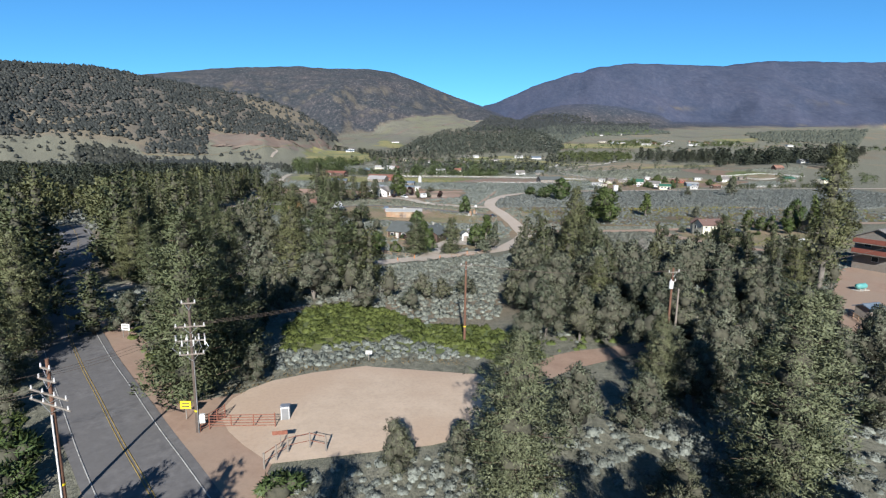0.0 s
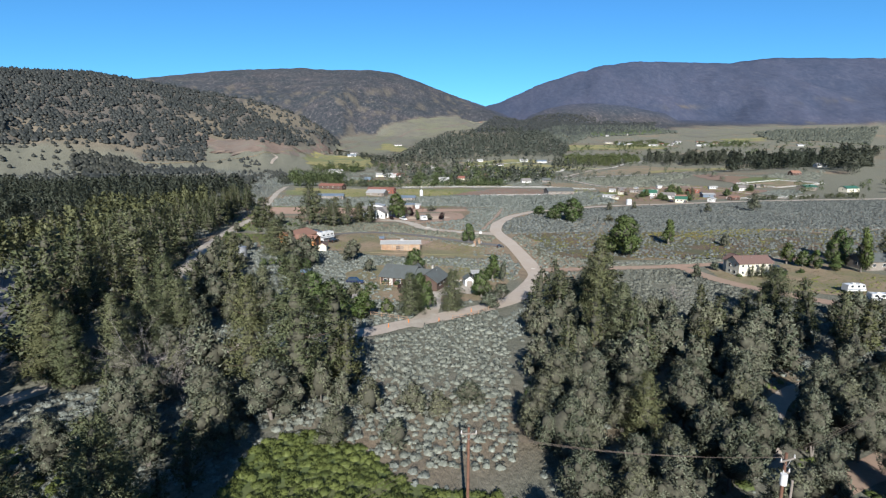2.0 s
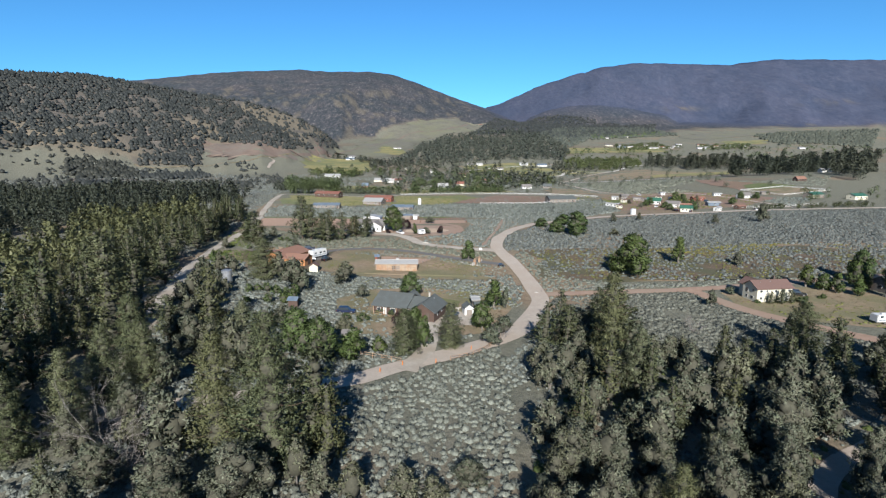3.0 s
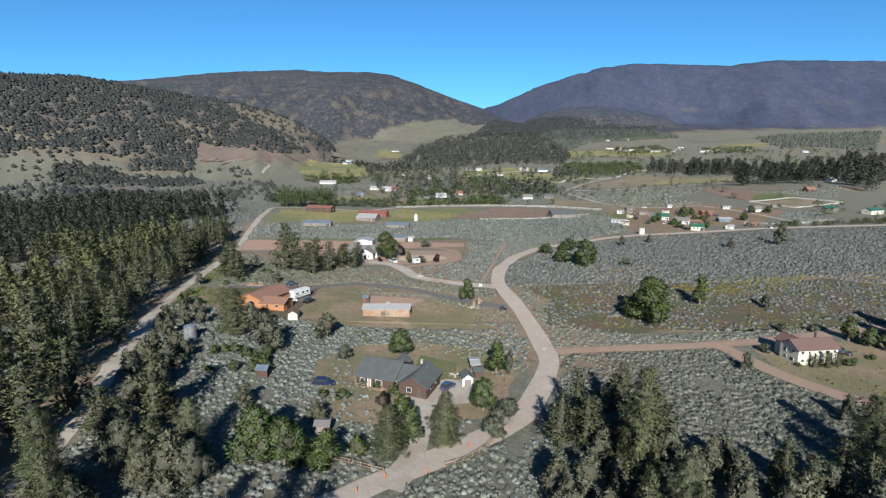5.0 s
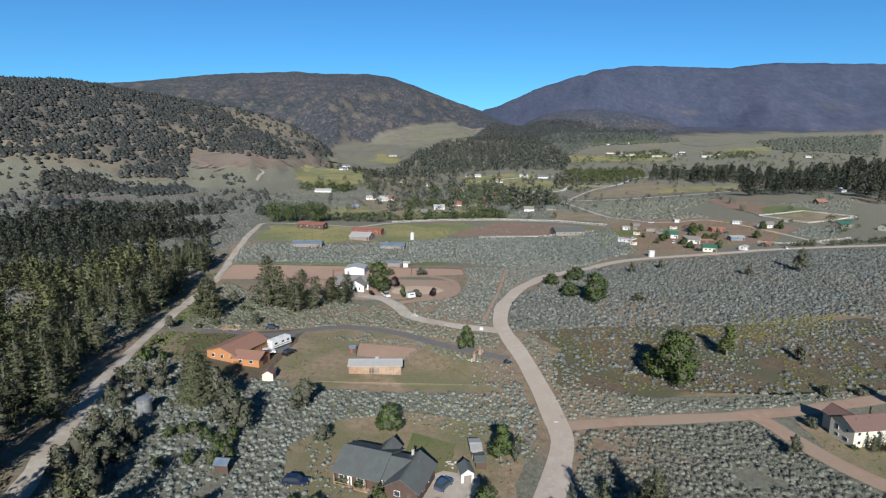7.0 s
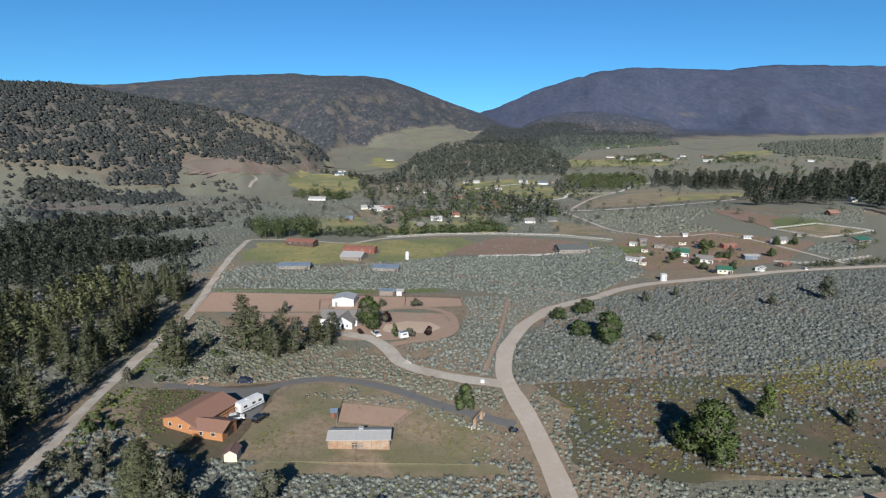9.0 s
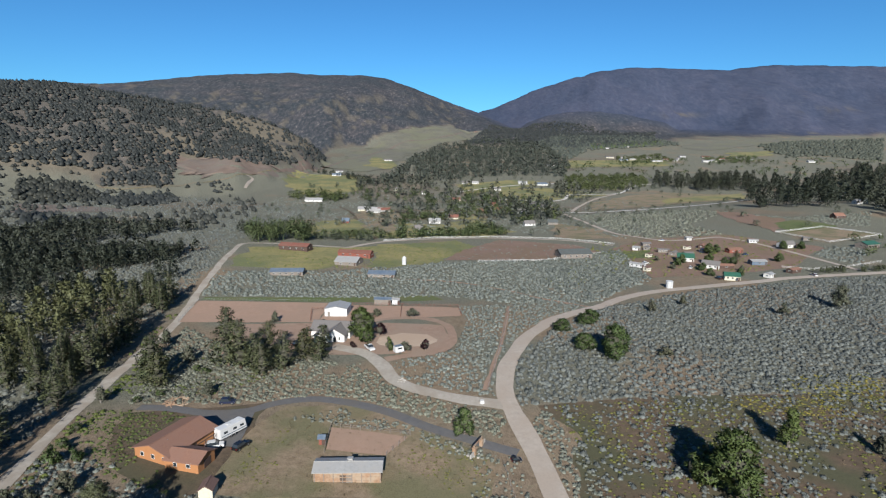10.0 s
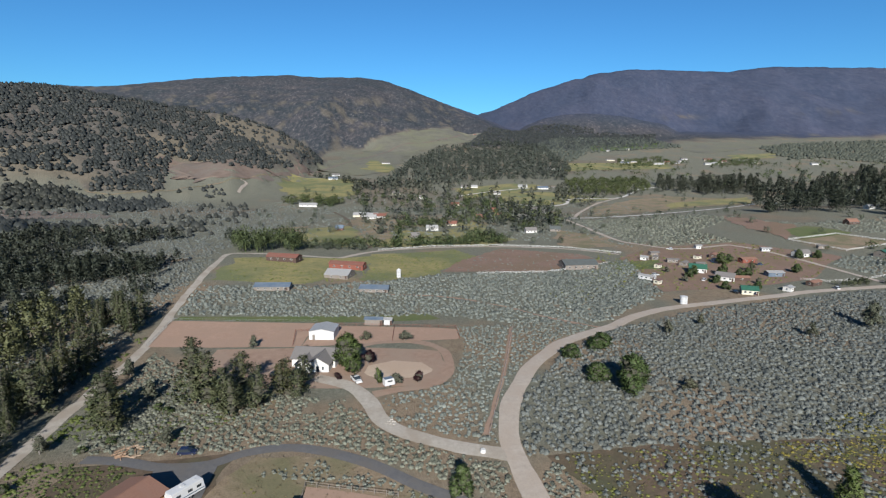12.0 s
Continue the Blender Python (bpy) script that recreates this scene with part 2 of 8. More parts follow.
def terrain(x, y):
    x, y = np.asarray(x, float), np.asarray(y, float)
    z = 2.5 + 4 * bump2(x, y, -5, 55, 70, 60) - 2 * bump2(x, y, 30, 190, 80, 60) + 4 * bump2(x, y, -90, 180, 60, 70)
    z = z + 2.5 * bump2(x, y, 50, 310, 90, 70) + 4 * bump2(x, y, -130, 480, 90, 90) + 18 * bump2(x, y, 520, 700, 190, 160)
    z = z + 340 * np.clip((y - 850) / 3150, 0, 0.62) ** 1.3
    r, az = np.hypot(x, y - 70), np.degrees(np.arctan2(x, y - 70))
    wob = 160 * (fbm(az / 4.0, r / 900.0, 3) - 0.45)
    for line, crest, foot, back, power, rough in ((NEAR_HILL, 1420, 900, 500, 1.15, 38), (FAR_HILL, 3200, 1750, 900, 1.3, 75), (MOUNTAIN, 4350, 3000, 500, 1.25, 130), (KNOLL, 2900, 2450, 300, 1.3, 30)):
        top, k, flank = ridge(az, r + wob * (0.6 if crest < 2000 else 1.2) * (1 - np.clip((r - foot) / (crest - foot), 0, 1)), line, crest, foot, back, power)
        cell = crest / 9.0
        wx, wy = x + 0.5 * cell * fbm(x / cell + 3, y / cell, 3), y + 0.5 * cell * fbm(x / cell, y / cell + 8, 3)
        spurs = (1 - np.abs(fbm(wx / cell, wy / (4.5 * cell) + crest, 5) * 2 - 0.95) * 1.6) * rough * np.clip(3.2 * flank * (1 - k), 0, 1)
        grain = (fbm(x / 60.0, y / 60.0, 3) - 0.45) * 14 * np.clip(flank * 3, 0, 1) * (crest / 3000.0)
        base = np.where(crest < 2000, 0.0, np.clip(z, 0, 120))
        hill = base + np.clip(top - base, 0, None) * k - spurs + grain
        z = np.where(k > 0.001, np.maximum(z, hill), z)
    return z


def ground(x, y):
    return float(terrain(x, y))


def mesh_np(name, verts, tris, mats, smooth_faces=False, mat_index=None, normals=None):
    """A mesh from arrays of corners and triangles or quads."""
    me = bpy.data.meshes.new(name)
    verts, tris = np.asarray(verts, np.float32), np.asarray(tris, np.int32)
    n, k = tris.shape
    me.vertices.add(len(verts))
    me.vertices.foreach_set("co", verts.ravel())
    me.loops.add(n * k)
    me.loops.foreach_set("vertex_index", tris.ravel())
    me.polygons.add(n)
    me.polygons.foreach_set("loop_start", np.arange(0, n * k, k, dtype=np.int32))
    if mat_index is not None:
        me.polygons.foreach_set("material_index", np.asarray(mat_index, np.int32))
    me.polygons.foreach_set("use_smooth", np.full(n, smooth_faces))
    for m in (mats if isinstance(mats, (list, tuple)) else [mats]):
        me.materials.append(m)
    me.update(calc_edges=True)
    if normals is not None:
        me.polygons.foreach_set("use_smooth", np.full(n, True))
        at = me.attributes.new("custom_normal", 'FLOAT_VECTOR', 'POINT')
        at.data.foreach_set("vector", np.asarray(normals, np.float32).ravel())
    return me


# lower edge of the woods on the hills as (bearing, elevation), and the bare wedge on the near hill
NEAR_WOODLINE = [(-60, -0.6), (-35.8, -0.6), (-33.7, -0.9), (-31.9, -0.75), (-30.8, -1.0), (-30.2, -2.2), (-26.2, -2.5), (-24.6, -2.3), (-24.0, 0.2), (-21.8, 0.0), (-19.4, -0.2), (-17, -0.6), (-15, -0.75), (-13.5, -0.4), (-11.8, -0.45)]
FAR_WOODLINE = [(-60, -1), (-14.5, -0.2), (-11.5, -0.1), (-10.6, 0.5), (-7.3, 0.65), (-6.5, 1.85), (-3.9, 2.4), (-0.6, 2.7), (1.6, 2.85), (2.6, 1.5), (3.6, 1.2), (6, 1.2), (9.1, 1.3), (13, 1.2), (17, 1.2), (21, 1.4), (23.4, 1.6), (25.3, 1.74), (29.4, 1.85), (38.8, 2.0), (60, 2)]


def wedge(b, el):
    """1 on the bare spur of the near hill, 0 elsewhere."""
    top = np.interp(b, [-22.1, -17.1, -12.6, -12.0], [4.5, 3.6, 1.4, 0.6])
    low = np.interp(b, [-22.1, -20.9, -18.5, -16.0, -14.5, -12.0], [4.1, 3.4, 2.2, 0.6, -0.2, -0.2])
    return smooth(-0.1, 0.15, el - low) * smooth(-0.1, 0.1, top - el) * (b > -22.3) * (b < -11.6)


def build_ground():
    az = np.concatenate([np.linspace(-180, -66, 24, endpoint=False), np.linspace(-66, -44, 40, endpoint=False), np.linspace(-44, 44, 330, endpoint=False), np.linspace(44, 66, 40, endpoint=False), np.linspace(66, 180, 24, endpoint=False)])
    rr = np.concatenate([[4.0], np.geomspace(30, 5000, 360)])
    A, R = np.meshgrid(np.radians(az), rr)
    ox, oy = 0.0, -60.0
    X, Y = ox + R * np.sin(A), oy + R * np.cos(A)
    Z = terrain(X, Y)
    nr, na = X.shape
    idx = np.arange(nr * na).reshape(nr, na)
    nxt = np.roll(idx, -1, axis=1)
    quads = np.stack([idx[:-1], idx[1:], nxt[1:], nxt[:-1]], -1).reshape(-1, 4)
    verts = np.stack([X, Y, Z], -1).reshape(-1, 3)
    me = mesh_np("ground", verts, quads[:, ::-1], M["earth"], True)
    x, y, z = verts[:, 0], verts[:, 1], verts[:, 2]
    r, b = np.hypot(x, y - 70), np.degrees(np.arctan2(x, y - 70))
    el = np.degrees(np.arctan2(z - 57, r))
    rag = 0.9 * (fbm(x / 70, y / 70, 4) - 0.45)
    near_wood = smooth(-0.25, 0.35, el + rag - np.interp(b, *zip(*NEAR_WOODLINE))) * (r > 850) * (r < 1560) * (b < -10.5)
    slope = wedge(b, el) * (r < 1500) * smooth(0.30, 0.5, fbm(x / 35, y / 35, 4))
    far_wood = smooth(-0.15, 0.2, el + 0.7 * rag - np.interp(b, *zip(*FAR_WOODLINE))) * (r > 1500)
    sage = smooth(0.30, 0.52, fbm(x / 40, y / 40, 4) + 0.12 * smooth(300, 500, y) + 0.1 * smooth(500, 800, r) * (b < -8))
    bare = smooth(0.52, 0.66, fbm(x / 160 + 9, y / 160, 4)) * (r > 600) * (1 - smooth(1500, 2100, r))
    cliff = (np.exp(-((b - 23.3) / 1.5) ** 2 - ((el - 3.75) / 0.16) ** 2) + np.exp(-((b - 35) / 1.6) ** 2 - ((el - 3.9) / 0.2) ** 2)) * (r > 2900) * 0.5 * smooth(0.42, 0.56, fbm(x / 45, y / 90, 3))
    scars = 0.4 * smooth(0.54, 0.66, fbm(x / 26 + 2, y / 60, 4)) * far_wood * (b < 3) * smooth(6.2, 5.2, el)
    bare = np.clip(np.maximum(bare * (1 - far_wood), slope) + cliff + 0.8 * scars, 0, 1)
    brush = np.maximum(0.62 * near_wood * (1 - slope), far_wood) * (1 - 0.75 * cliff) * (1 - 0.6 * scars)
    # alpha marks the far mountain, which takes the haze-blue colour
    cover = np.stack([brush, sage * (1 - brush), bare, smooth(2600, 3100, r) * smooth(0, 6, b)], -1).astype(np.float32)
    at = me.attributes.new("cover", 'FLOAT_COLOR', 'POINT')
    at.data.foreach_set("color", cover.ravel())
    ob = new("ground", me)
    tagged(ob, "dry reddish valley soil with sage and chaparral hills behind", "ground", kind="structure")
    return ob


def earth():
    m, nt, b = blank("valley_earth")
    pos = nt.nodes.new("ShaderNodeNewGeometry").outputs["Position"]
    att = nt.nodes.new("ShaderNodeAttribute")
    att.attribute_name = "cover"
    sep = nt.nodes.new("ShaderNodeSeparateColor")
    nt.links.new(att.outputs["Color"], sep.inputs[0])
    stretch = nt.nodes.new("ShaderNodeVectorMath")
    stretch.operation = 'MULTIPLY'
    stretch.inputs[1].default_value = (1.0, 0.3, 0.6)
    nt.links.new(pos, stretch.inputs[0])
    slope_pos = stretch.outputs[0]
    low = lambda *stops: [(p, tone(c, 0.64)) for p, c in stops]
    soil = ramp(nt, noise_out(nt, pos, 0.35, 8.0, 0.7), low((0.3, (0.19, 0.145, 0.10)), (0.55, (0.29, 0.225, 0.16)), (0.75, (0.245, 0.225, 0.15))))
    gritn = ramp(nt, noise_out(nt, pos, 2.6, 5.0, 0.8), [(0.36, (0.52, 0.5, 0.48)), (0.52, (0.84, 0.84, 0.84)), (0.68, (0.97, 0.95, 0.93))])
    grass = ramp(nt, noise_out(nt, pos, 0.9, 8.0, 0.75), low((0.3, (0.115, 0.122, 0.092)), (0.5, (0.19, 0.19, 0.15)), (0.7, (0.265, 0.26, 0.21))))
    tan = ramp(nt, noise_out(nt, pos, 0.05, 8.0, 0.7), low((0.3, (0.155, 0.14, 0.108)), (0.7, (0.235, 0.198, 0.15))))
    spots = noise_out(nt, slope_pos, 0.10, 8.0, 0.8)
    # chaparral speckle, its dark tones tinted blue to carry the haze
    hazed_chap = ramp(nt, spots, low((0.38, (0.038, 0.046, 0.054)), (0.50, (0.06, 0.068, 0.08)), (0.58, (0.105, 0.105, 0.115)), (0.66, (0.25, 0.22, 0.21))))
    gully = ramp(nt, noise_out(nt, slope_pos, 0.0045, 6.0, 0.62), [(0.36, (0.82, 0.86, 0.88)), (0.5, (0.98, 0.97, 0.96)), (0.64, (1.14, 1.06, 1.02))])
    hazed_chap = mixc(nt, 1.0, hazed_chap, ramp(nt, noise_out(nt, pos, 0.006, 5.0, 0.6), [(0.38, (0.80, 0.86, 0.86)), (0.52, (1.0, 0.98, 0.97)), (0.64, (1.25, 1.12, 1.06))]), 'MULTIPLY')
    # far mountain: the blue of distance haze put into its colour
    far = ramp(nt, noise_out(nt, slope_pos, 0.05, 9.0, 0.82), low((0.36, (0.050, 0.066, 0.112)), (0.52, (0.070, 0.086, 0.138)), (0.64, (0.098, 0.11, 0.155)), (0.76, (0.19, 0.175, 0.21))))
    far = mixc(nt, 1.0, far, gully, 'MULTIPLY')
    col = mixc(nt, sep.outputs[1], soil, grass)
    col = mixc(nt, sep.outputs[0], col, hazed_chap)
    haze_mask = nt.nodes.new("ShaderNodeMath")
    haze_mask.operation = 'MULTIPLY'
    nt.links.new(att.outputs["Alpha"], haze_mask.inputs[0])
    nt.links.new(sep.outputs[0], haze_mask.inputs[1])
    col = mixc(nt, haze_mask.outputs[0], col, far)
    col = mixc(nt, sep.outputs[2], col, tan)
    col = mixc(nt, 0.6, col, gritn, 'MULTIPLY')
    nt.links.new(col, b.inputs["Base Color"])
    b.inputs["Roughness"].default_value, b.inputs["Specular IOR Level"].default_value = 1.0, 0.1
    bn = nt.nodes.new("ShaderNodeBump")
    bn.inputs["Strength"].default_value, bn.inputs["Distance"].default_value = 0.7, 2.0
    nt.links.new(spots, bn.inputs["Height"])
    nt.links.new(bn.outputs[0], b.inputs["Normal"])
    return m


M["earth"] = earth()
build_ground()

# ---- roads and fields ----
KEEP_OFF = []        # (polyline, half width): no brush grows here
CLEAR = []           # polygons with no brush


def spline(pts, step):
    """A smooth line through the given corners, cut at about equal steps."""
    p = np.array(pts, float)
    p = np.vstack([2 * p[0] - p[1], p, 2 * p[-1] - p[-2]])
    out = []
    for i in range(1, len(p) - 2):
        n = max(2, int(np.linalg.norm(p[i + 1] - p[i]) / step))
        for k in range(n):
            u = k / n
            out.append(0.5 * (2 * p[i] + (p[i + 1] - p[i - 1]) * u + (2 * p[i - 1] - 5 * p[i] + 4 * p[i + 1] - p[i + 2]) * u * u + (3 * p[i] - p[i - 1] - 3 * p[i + 1] + p[i + 2]) * u ** 3))
    out.append(p[-2])
    return np.array(out)


def strip(name, pts, width, material, lift, label, category="road", wobble=0.25, step=2.5, offset=0.0, keep=True, kind="structure"):
    """A road laid on the ground along a smooth line; its edges wander by wobble."""
    line = spline(pts, step)
    tan = np.gradient(line, axis=0)
    tan /= np.linalg.norm(tan, axis=1)[:, None]
    side = np.stack([tan[:, 1], -tan[:, 0]], -1)
    s = np.arange(len(line)) * step
    cols = 5
    vs = []
    for c in range(cols):
        u = c / (cols - 1) * 2 - 1
        w = offset + u * (width / 2) + (wobble * (vnoise(s / 6.0 + 40 * c + len(line), np.full(len(s), 3.3 + width)) * 2 - 1) if c in (0, cols - 1) else 0)
        q = line + side * np.asarray(w).reshape(-1, 1)
        z = terrain(q[:, 0], q[:, 1]) + lift - (0.03 if c in (0, cols - 1) else 0)
        vs.append(np.column_stack([q, z]))
    v = np.stack(vs, 1)
    n = len(line)
    idx = np.arange(n * cols).reshape(n, cols)
    quads = np.stack([idx[:-1, :-1], idx[:-1, 1:], idx[1:, 1:], idx[1:, :-1]], -1).reshape(-1, 4)
    ob = new(name, mesh_np(name, v.reshape(-1, 3), quads, material, True))
    tagged(ob, label, category, kind=kind)
    if keep:
        KEEP_OFF.append((line, width / 2 + 0.5))
    return ob


def field(name, corners, material, lift, label, category="field", wobble=1.0, clear=True, step=2.0):
    """A patch of ground cover or footing between four-sided outlines, draped on the ground, with an uneven edge."""
    p = np.array(corners, float)
    y0, y1 = p[:, 1].min(), p[:, 1].max()
    n = max(6, int((y1 - y0) / step))
    m = max(6, min(40, int((p[:, 0].max() - p[:, 0].min()) / step)))
    q = np.vstack([p, p[:1]])
    vs = []
    for i in range(n + 1):
        y = y0 + (y1 - y0) * (0.002 + 0.996 * i / n)
        xs = []
        for a, b in zip(q[:-1], q[1:]):
            if (a[1] - y) * (b[1] - y) <= 0 and a[1] != b[1]:
                xs.append(a[0] + (b[0] - a[0]) * (y - a[1]) / (b[1] - a[1]))
        lo, hi = min(xs), max(xs)
        if wobble >= 2:
            lo += 2.2 * wobble * (2 * float(vnoise(y / 19.0, 5.2 + p[0, 0])) - 1)
            hi += 2.2 * wobble * (2 * float(vnoise(y / 19.0, 7.7 + p[0, 0])) - 1)
        if wobble:
            lo += wobble * (2 * float(vnoise(y / 4.0, 2.2 + p[0, 0])) - 1)
            hi += wobble * (2 * float(vnoise(y / 4.0, 9.7 + p[0, 0])) - 1)
        x = np.linspace(lo, max(hi, lo + 0.1), m + 1)
        yy = np.full(m + 1, y)
        if i in (0, n) and wobble:
            yy = yy + wobble * (2 * vnoise(x / 4.0, np.full(m + 1, 6.0 + i)) - 1) + (2.5 * wobble * (2 * vnoise(x / 23.0, np.full(m + 1, 3.0 + i)) - 1) if wobble >= 2 else 0)
        vs.append(np.column_stack([x, yy, terrain(x, yy) + lift]))
    v = np.stack(vs)
    idx = np.arange((n + 1) * (m + 1)).reshape(n + 1, m + 1)
    quads = np.stack([idx[:-1, :-1], idx[:-1, 1:], idx[1:, 1:], idx[1:, :-1]], -1).reshape(-1, 4)
    ob = new(name, mesh_np(name, v.reshape(-1, 3), quads, material, True))
    tagged(ob, label, category, kind="structure")
    if clear:
        CLEAR.append(p)
    return ob

HIGHWAY = [(25, -20), (10, 2), (-3, 18.5), (-13, 31), (-21.4, 40.8), (-27.8, 48), (-35, 56.5), (-43, 66), (-54, 80), (-69, 101), (-80.5, 120), (-95, 145), (-115, 172)]
strip("road_shoulder", HIGHWAY[1:9], 10.5, M["red_dirt"], 0.05, "reddish dirt shoulder beside a paved road", "road shoulder", 0.8, offset=1.8)
strip("road", HIGHWAY, 7.4, M["asphalt"], 0.12, "worn two-lane asphalt road with patched cracks", "road", 0.08)
strip("road_edge_line", HIGHWAY, 0.11, M["white_line"], 0.15, "worn white edge line on asphalt", "road marking", 0.0, offset=2.95, keep=False)
strip("road_edge_line", HIGHWAY, 0.11, M["white_line"], 0.15, "worn white edge line on asphalt", "road marking", 0.0, offset=-2.95, keep=False)
strip("road_centre_line", HIGHWAY, 0.09, M["yellow_line"], 0.15, "faded double yellow centre line", "road marking", 0.0, offset=0.12, keep=False)
strip("road_centre_line", HIGHWAY, 0.09, M["yellow_line"], 0.15, "faded double yellow centre line", "road marking", 0.0, offset=-0.12, keep=False)
FOREST_ROAD = [(-63, 101), (-59, 106), (-57, 114), (-59, 128), (-62, 142), (-66.5, 157), (-70.5, 171), (-83, 213), (-92, 249), (-98, 284), (-102, 322), (-107, 351), (-114, 380), (-123, 422), (-132, 474), (-136, 503), (-122, 507), (-90, 503), (-60, 500)]
strip("forest_road", FOREST_ROAD, 3.7, M["gravel"], 0.10, "straight tan dirt road along a pine wood", "dirt road", 0.5)
MAIN = [(-58, 117), (-45, 121), (-30, 127), (-15.6, 135.4), (-9.5, 140.9), (-2.7, 146.4), (6.2, 154.4), (13.8, 161.3), (17.9, 166.6), (22.3, 175.5), (26.4, 186.3), (29.4, 197.2), (29.5, 207), (29, 222), (27.3, 240), (24.6, 258), (23.6, 270), (25.8, 285), (29.8, 297), (36.5, 313), (44, 325), (54.2, 338.7), (68.8, 351.4), (79.5, 359.4), (93.3, 374.2), (115, 389.2), (149.3, 402.5), (186, 415.4), (212.5, 425), (280, 440), (380, 455)]
strip("dirt_road", MAIN, 5.4, M["dirt"], 0.14, "winding pale dirt road through sagebrush", "dirt road", 0.35)
strip("side_road", [(28, 201.5), (41, 204), (52.5, 205), (68, 206), (80.5, 207.5), (95, 210), (121, 216), (160, 225), (230, 238)], 4.2, M["red_dirt"], 0.11, "reddish dirt side road", "dirt road", 0.4)
strip("house_track", [(78, 208), (80.5, 200), (81.7, 193.5), (85, 184), (89.6, 176.8), (97, 166), (108, 152), (120, 140)], 5.0, M["red_dirt"], 0.09, "red dirt drive passing a white house", "driveway", 0.5)
strip("ranch_drive", [(23, 262), (10.8, 265.4), (-2.9, 272), (-10.4, 279.5), (-15, 290), (-22, 300), (-34, 307)], 5.0, M["gravel"], 0.12, "pale gravel drive to a white ranch house", "driveway", 0.4)
strip("ranch_loop", [(-14, 294), (-6, 297), (4, 301), (9.5, 312), (7, 330), (-2, 339), (-13, 340), (-24, 336)], 3.6, M["red_dirt"], 0.09, "dirt loop track round a ranch yard", "track", 0.5)
strip("paved_drive", [(23, 239.5), (12.7, 244.6), (0.9, 251), (-10.4, 258.5), (-22.4, 263.7), (-32.7, 265.3), (-41.9, 262.7), (-48, 258), (-58, 256.5), (-68, 258.7), (-78, 259.4)], 3.4, M["drive_asphalt"], 0.12, "narrow grey asphalt drive to an orange house", "driveway", 0.12)
strip("cabin_drive", [(-7, 140), (-4, 148), (-2.9, 157), (-3, 167), (-1, 174)], 4.6, M["gravel"], 0.15, "pale gravel drive up to a green-roofed house", "driveway", 0.35)
strip("wood_track", [(6, 60), (13.6, 66.6), (22, 71), (32, 77), (45, 84), (66, 97), (88, 116), (110, 140)], 3.6, M["red_dirt"], 0.08, "red dirt track winding into the pines", "track", 0.6)
strip("wood_road", [(33, 72), (37, 82), (41, 94), (49, 104), (58, 111), (68, 116.5), (84, 122)], 2.9, M["dirt"], 0.10, "shaded dirt road in the pinewood", "track", 0.5)
strip("boundary_track", [(36, 357), (29, 318), (23, 292), (17.7, 271)], 1.4, M["red_dirt"], 0.07, "narrow dirt line along a wire fence", "track", 0.3)
strip("upper_track", [(74, 357), (55, 372), (36, 392), (10, 408), (-20, 412)], 1.8, M["red_dirt"], 0.07, "faint dirt track across sagebrush", "track", 0.5)

field("dirt_lot", [(-21, 53), (-20, 57), (-16.8, 60.7), (-8.7, 63.8), (1.5, 63.3), (6, 58), (4, 50), (-3.9, 46.3), (-14, 45.2), (-19, 48)], M["lot"], 0.10, "bare sandy dirt turnout beside the road", "dirt lot", 1.1)
field("dirt_apron", [(-25, 56), (-20.5, 57), (-14, 47), (-14.5, 40), (-19.5, 34), (-23, 42), (-27, 50)], M["red_dirt"], 0.08, "reddish dirt apron joining a turnout to the road", "dirt lot", 0.5)
field("verge_grass", [(-20, 68), (-23, 79), (-23, 86), (-21, 91), (-15, 92), (-9, 88), (-3, 80), (8, 79), (12, 74), (11, 67), (6, 65), (1, 69), (-7, 74), (-13, 71)], M["green_grass"], 0.05, "lush green weeds below a dirt lot", "grass", 1.2)
field("red_yard", [(52, 74), (70, 70), (105, 92), (128, 122), (140, 150), (112, 150), (92, 128), (72, 104)], M["red_dirt"], 0.06, "bare red dirt yard of a hillside house", "yard", 1.5)
field("cabin_yard", [(-27, 178), (-20, 162), (-8, 160), (12, 166), (20, 188), (20, 200), (-4, 208), (-22, 202), (-30, 190)], M["tan_grass"], 0.05, "dry tan yard round a green-roofed house", "yard", 1.2)
field("cabin_lawn", [(-6, 187), (3, 183), (6, 194), (-4, 198)], M["green_grass"], 0.09, "small green lawn behind a house", "lawn", 0.6)
field("cabin_parking", [(-8, 172), (-4, 168), (8.5, 172), (10, 182), (3, 184), (-7, 177)], M["gravel"], 0.17, "pale gravel parking court", "parking", 0.3)
field("stable_meadow", [(-46, 222), (-44, 248), (-38, 262), (-20, 262), (-8, 255), (6, 245), (18, 236), (15, 224), (-10, 220)], M["tan_grass"], 0.06, "tan trampled meadow round a long stable", "field", 1.0)
field("stable_paddock", [(-23, 239), (-23.6, 250), (-3.4, 246.5), (-8.6, 238)], M["arena"], 0.11, "square bare dirt paddock behind a stable", "paddock", 0.1)
field("dirt_band", [(-40, 217.5), (-36, 222), (16, 222.5), (20, 219), (-8, 217.5)], M["tan_grass"], 0.08, "band of bare red dirt", "track", 0.5)
field("orange_yard", [(-74, 238), (-80, 256), (-44, 262), (-42, 224), (-50, 220), (-66, 228)], M["dry_grass"], 0.05, "weedy dry yard round an orange house", "yard", 1.2)
field("parking_pad", [(-58, 250), (-60, 257.5), (-46, 258.5), (-44, 240), (-50, 240), (-51, 249)], M["drive_asphalt"], 0.16, "grey asphalt parking pad beside an orange house", "parking", 0.2)
